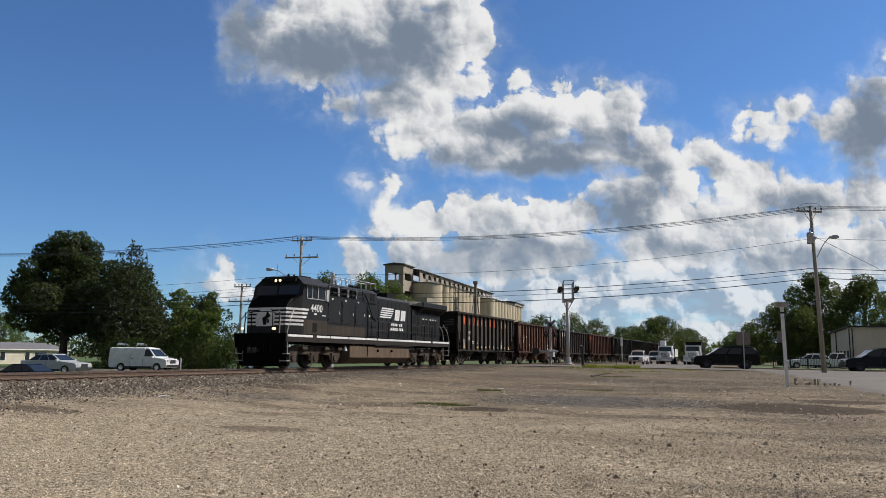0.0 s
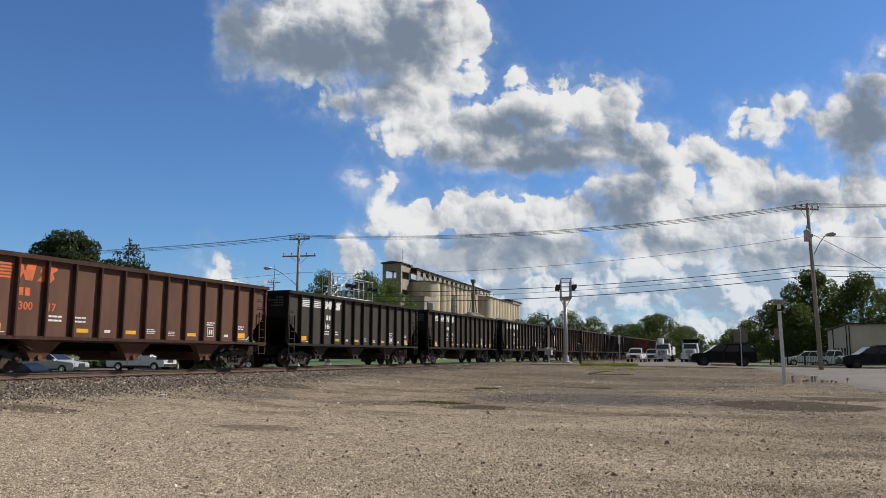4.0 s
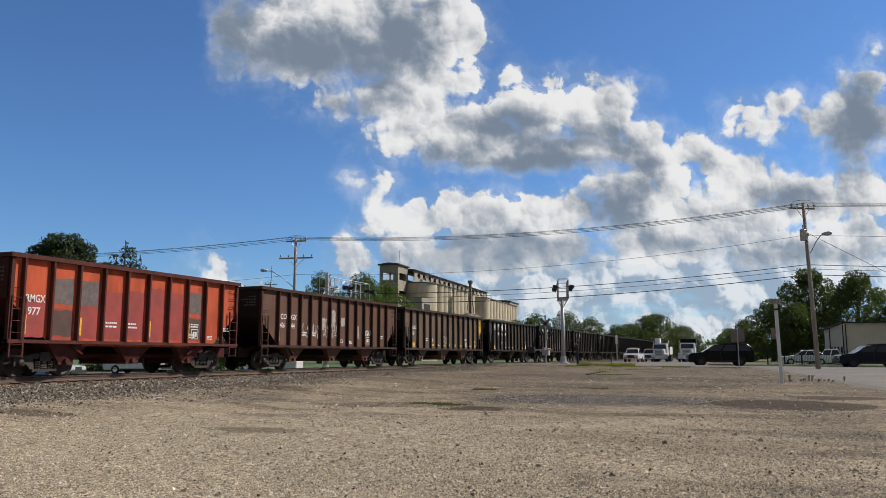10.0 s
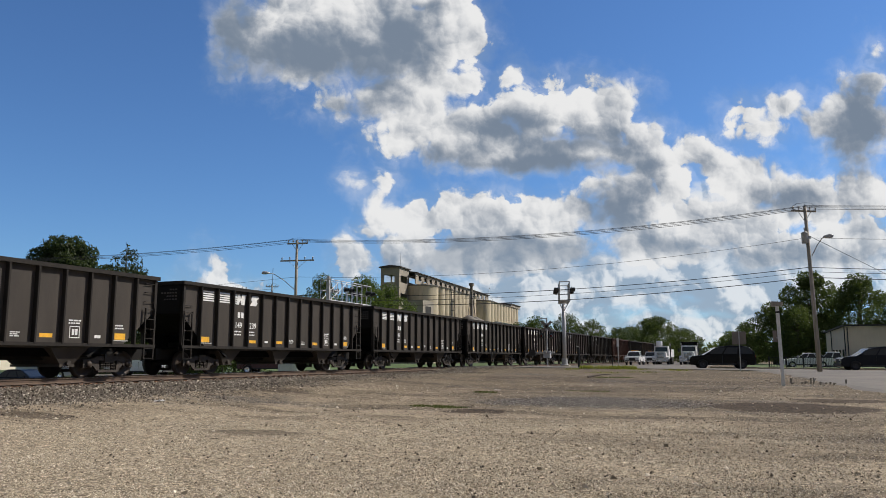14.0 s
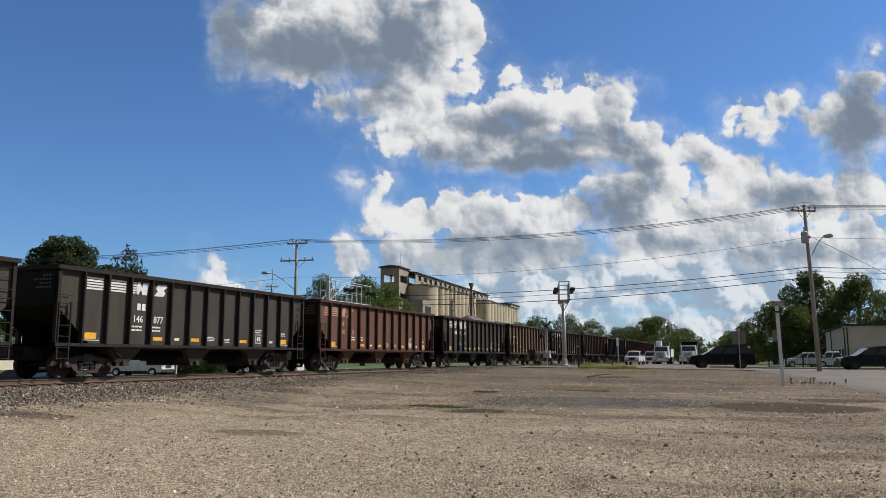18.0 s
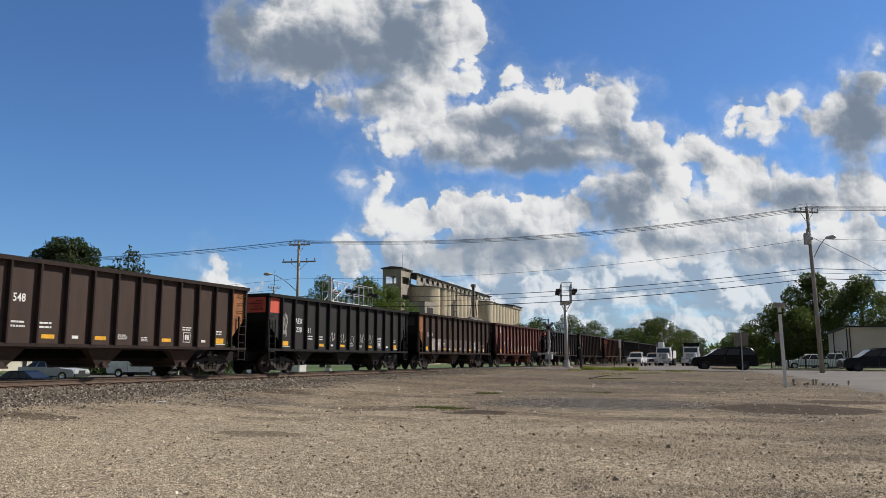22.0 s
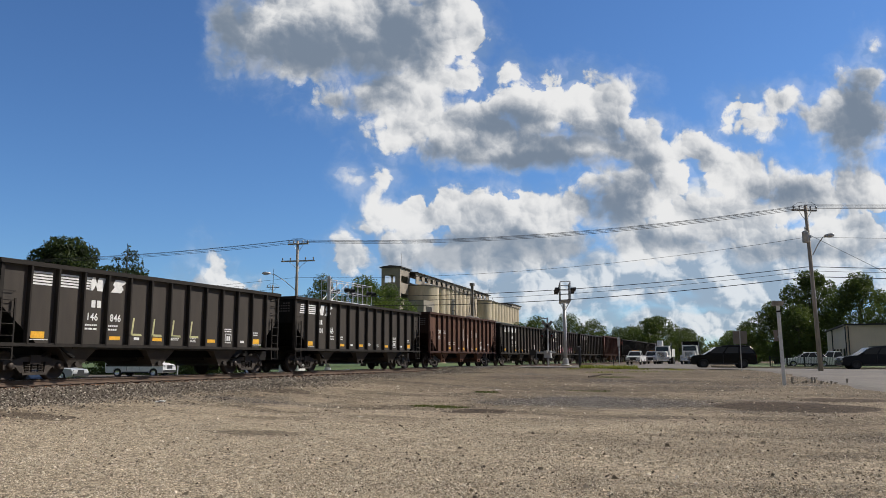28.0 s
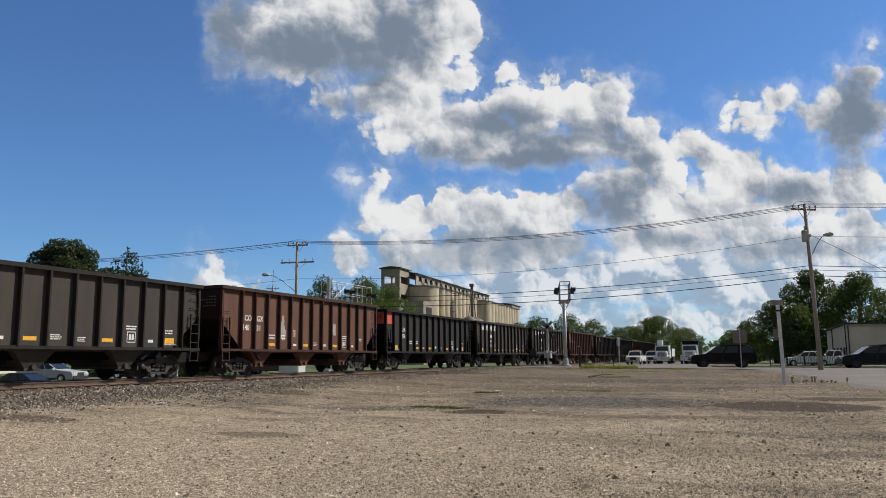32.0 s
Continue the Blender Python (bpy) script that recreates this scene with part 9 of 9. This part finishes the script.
    for i in (29, 32, 43):
        car, gap = CARS[i]
        block(car, [(0.13, 2.84), (gap - 0.08, 2.84), (gap - 0.08, 3.56), (0.13, 3.56)], M_CORAL, "end_panel", "coral red end panel")
        part("end_panel", Shape().quad((1.3, -0.006, 2.84), (0.15, -0.006, 2.84), (0.15, -0.006, 3.56), (1.3, -0.006, 3.56)), M_CORAL, car, "coral red end panel")
    car, gap = CARS[29]
    scrawl(car, gap * 1 + 0.1, 1.7, 0.5, 1.2, M_CHALK, 110, 9, 0.016)
    for k in range(5):
        scrawl(car, gap * (5 + k) + 0.12, 1.5, 0.7, 0.6, M_CHALK, 111 + k, 3, 0.012)
    car, gap = CARS[30]
    block(car, [(0.13, 2.3), (gap - 0.08, 1.7), (gap - 0.08, 3.56), (0.13, 3.56)], M_RUST, "end_panel", "rust orange end panel")
    letters(car, "12", gap * 1 + 0.5, 2.25, 0.36)
    letters(car, "08", gap * 2 + 0.2, 2.25, 0.36)
    for p in range(2, 12):
        patch(car, gap * p + 0.1, gap * (p + 1) - 0.1, 1.3, 2.1, bpy.data.materials["pale worn patch"] if p in (2, 3) else surface("dusty lower panel", (0.115, 0.085, 0.072), 0.7, 0, 0.2, 2, 40, 0.08) if p == 4 else bpy.data.materials.get("dusty lower panel") or M_PALE, 0.015, 130 + p)
    car, gap = CARS[31]
    letters(car, "49", gap * 2 + 0.36, 1.95, 0.36)
    letters(car, "52", gap * 3 + 0.36, 1.95, 0.36)
    letters(car, "31", gap * 4 + 0.30, 1.95, 0.36)
    letters(car, "CR", gap * 3 + 0.36, 2.42, 0.36)
    block(car, [(gap + 0.40, 3.10), (gap + 0.44, 3.06), (gap + 0.62, 3.30), (gap + 0.58, 3.34)], M_WHITE, "emblem")
    block(car, [(gap + 0.58, 3.06), (gap + 0.62, 3.10), (gap + 0.44, 3.34), (gap + 0.40, 3.30)], M_WHITE, "emblem", proud=0.006)
    ring = Shape()
    for j in range(20):
        a, b = 2 * math.pi * j / 20, 2 * math.pi * (j + 1) / 20
        ring.quad(*[(FACE + 0.006, gap * 1 + 0.5 + r * math.cos(t) * 0.8, 3.2 + r * math.sin(t)) for r, t in ((0.22, a), (0.28, a), (0.28, b), (0.22, b))])
    part("emblem", ring, M_WHITE, car, "white ring emblem")
    for k in range(6):
        scrawl(car, gap * (5 + k) + 0.15, 1.4, 0.7, 0.5, M_CHALK, 140 + k, 5, 0.018)
    car, gap = CARS[33]
    scrawl(car, gap * 3 + 0.2, 1.5, 0.5, 0.6, M_WHITE, 150, 3, 0.018)
    # pale chalk blocks in place of a name
    car, gap = CARS[36]
    for k in range(4):
        a = gap * (5 + k) + 0.2
        block(car, [(a, 1.5), (a + 0.55, 1.5), (a + 0.5, 1.58), (a + 0.05, 1.58)], M_LIME, "chalk_bar")
        block(car, [(a, 1.5), (a + 0.08, 1.5), (a + 0.16, 2.15), (a + 0.08, 2.15)], M_LIME, "chalk_bar")
    # the long mural
    car, gap = CARS[40]
    for k in range(6):
        patch(car, gap * (5 + k) + 0.10, gap * (6 + k) - 0.12, 1.24, (2.05, 1.95, 1.7, 2.3, 1.8, 1.6)[k], M_WHITE, 0.13, 190 + k, "mural")
        scrawl(car, gap * (5 + k) + 0.12, 1.28, 0.8, 0.6, M_DKPATCH, 160 + k, 4, 0.018)
        scrawl(car, gap * (5.0 + k * 0.95) + 0.05, 1.22, 1.0, 0.85, M_PINK, 170 + k, 4, 0.035)
    patch(car, gap * 8.2, gap * 8.5, 1.9, 2.7, M_PINK, 0.03, 5)
    for k in range(3):
        scrawl(car, gap * (2 + k) + 0.12, 1.4, 0.7, 0.6, M_CHALK, 180 + k, 4, 0.016)


mark_cars()


motions()
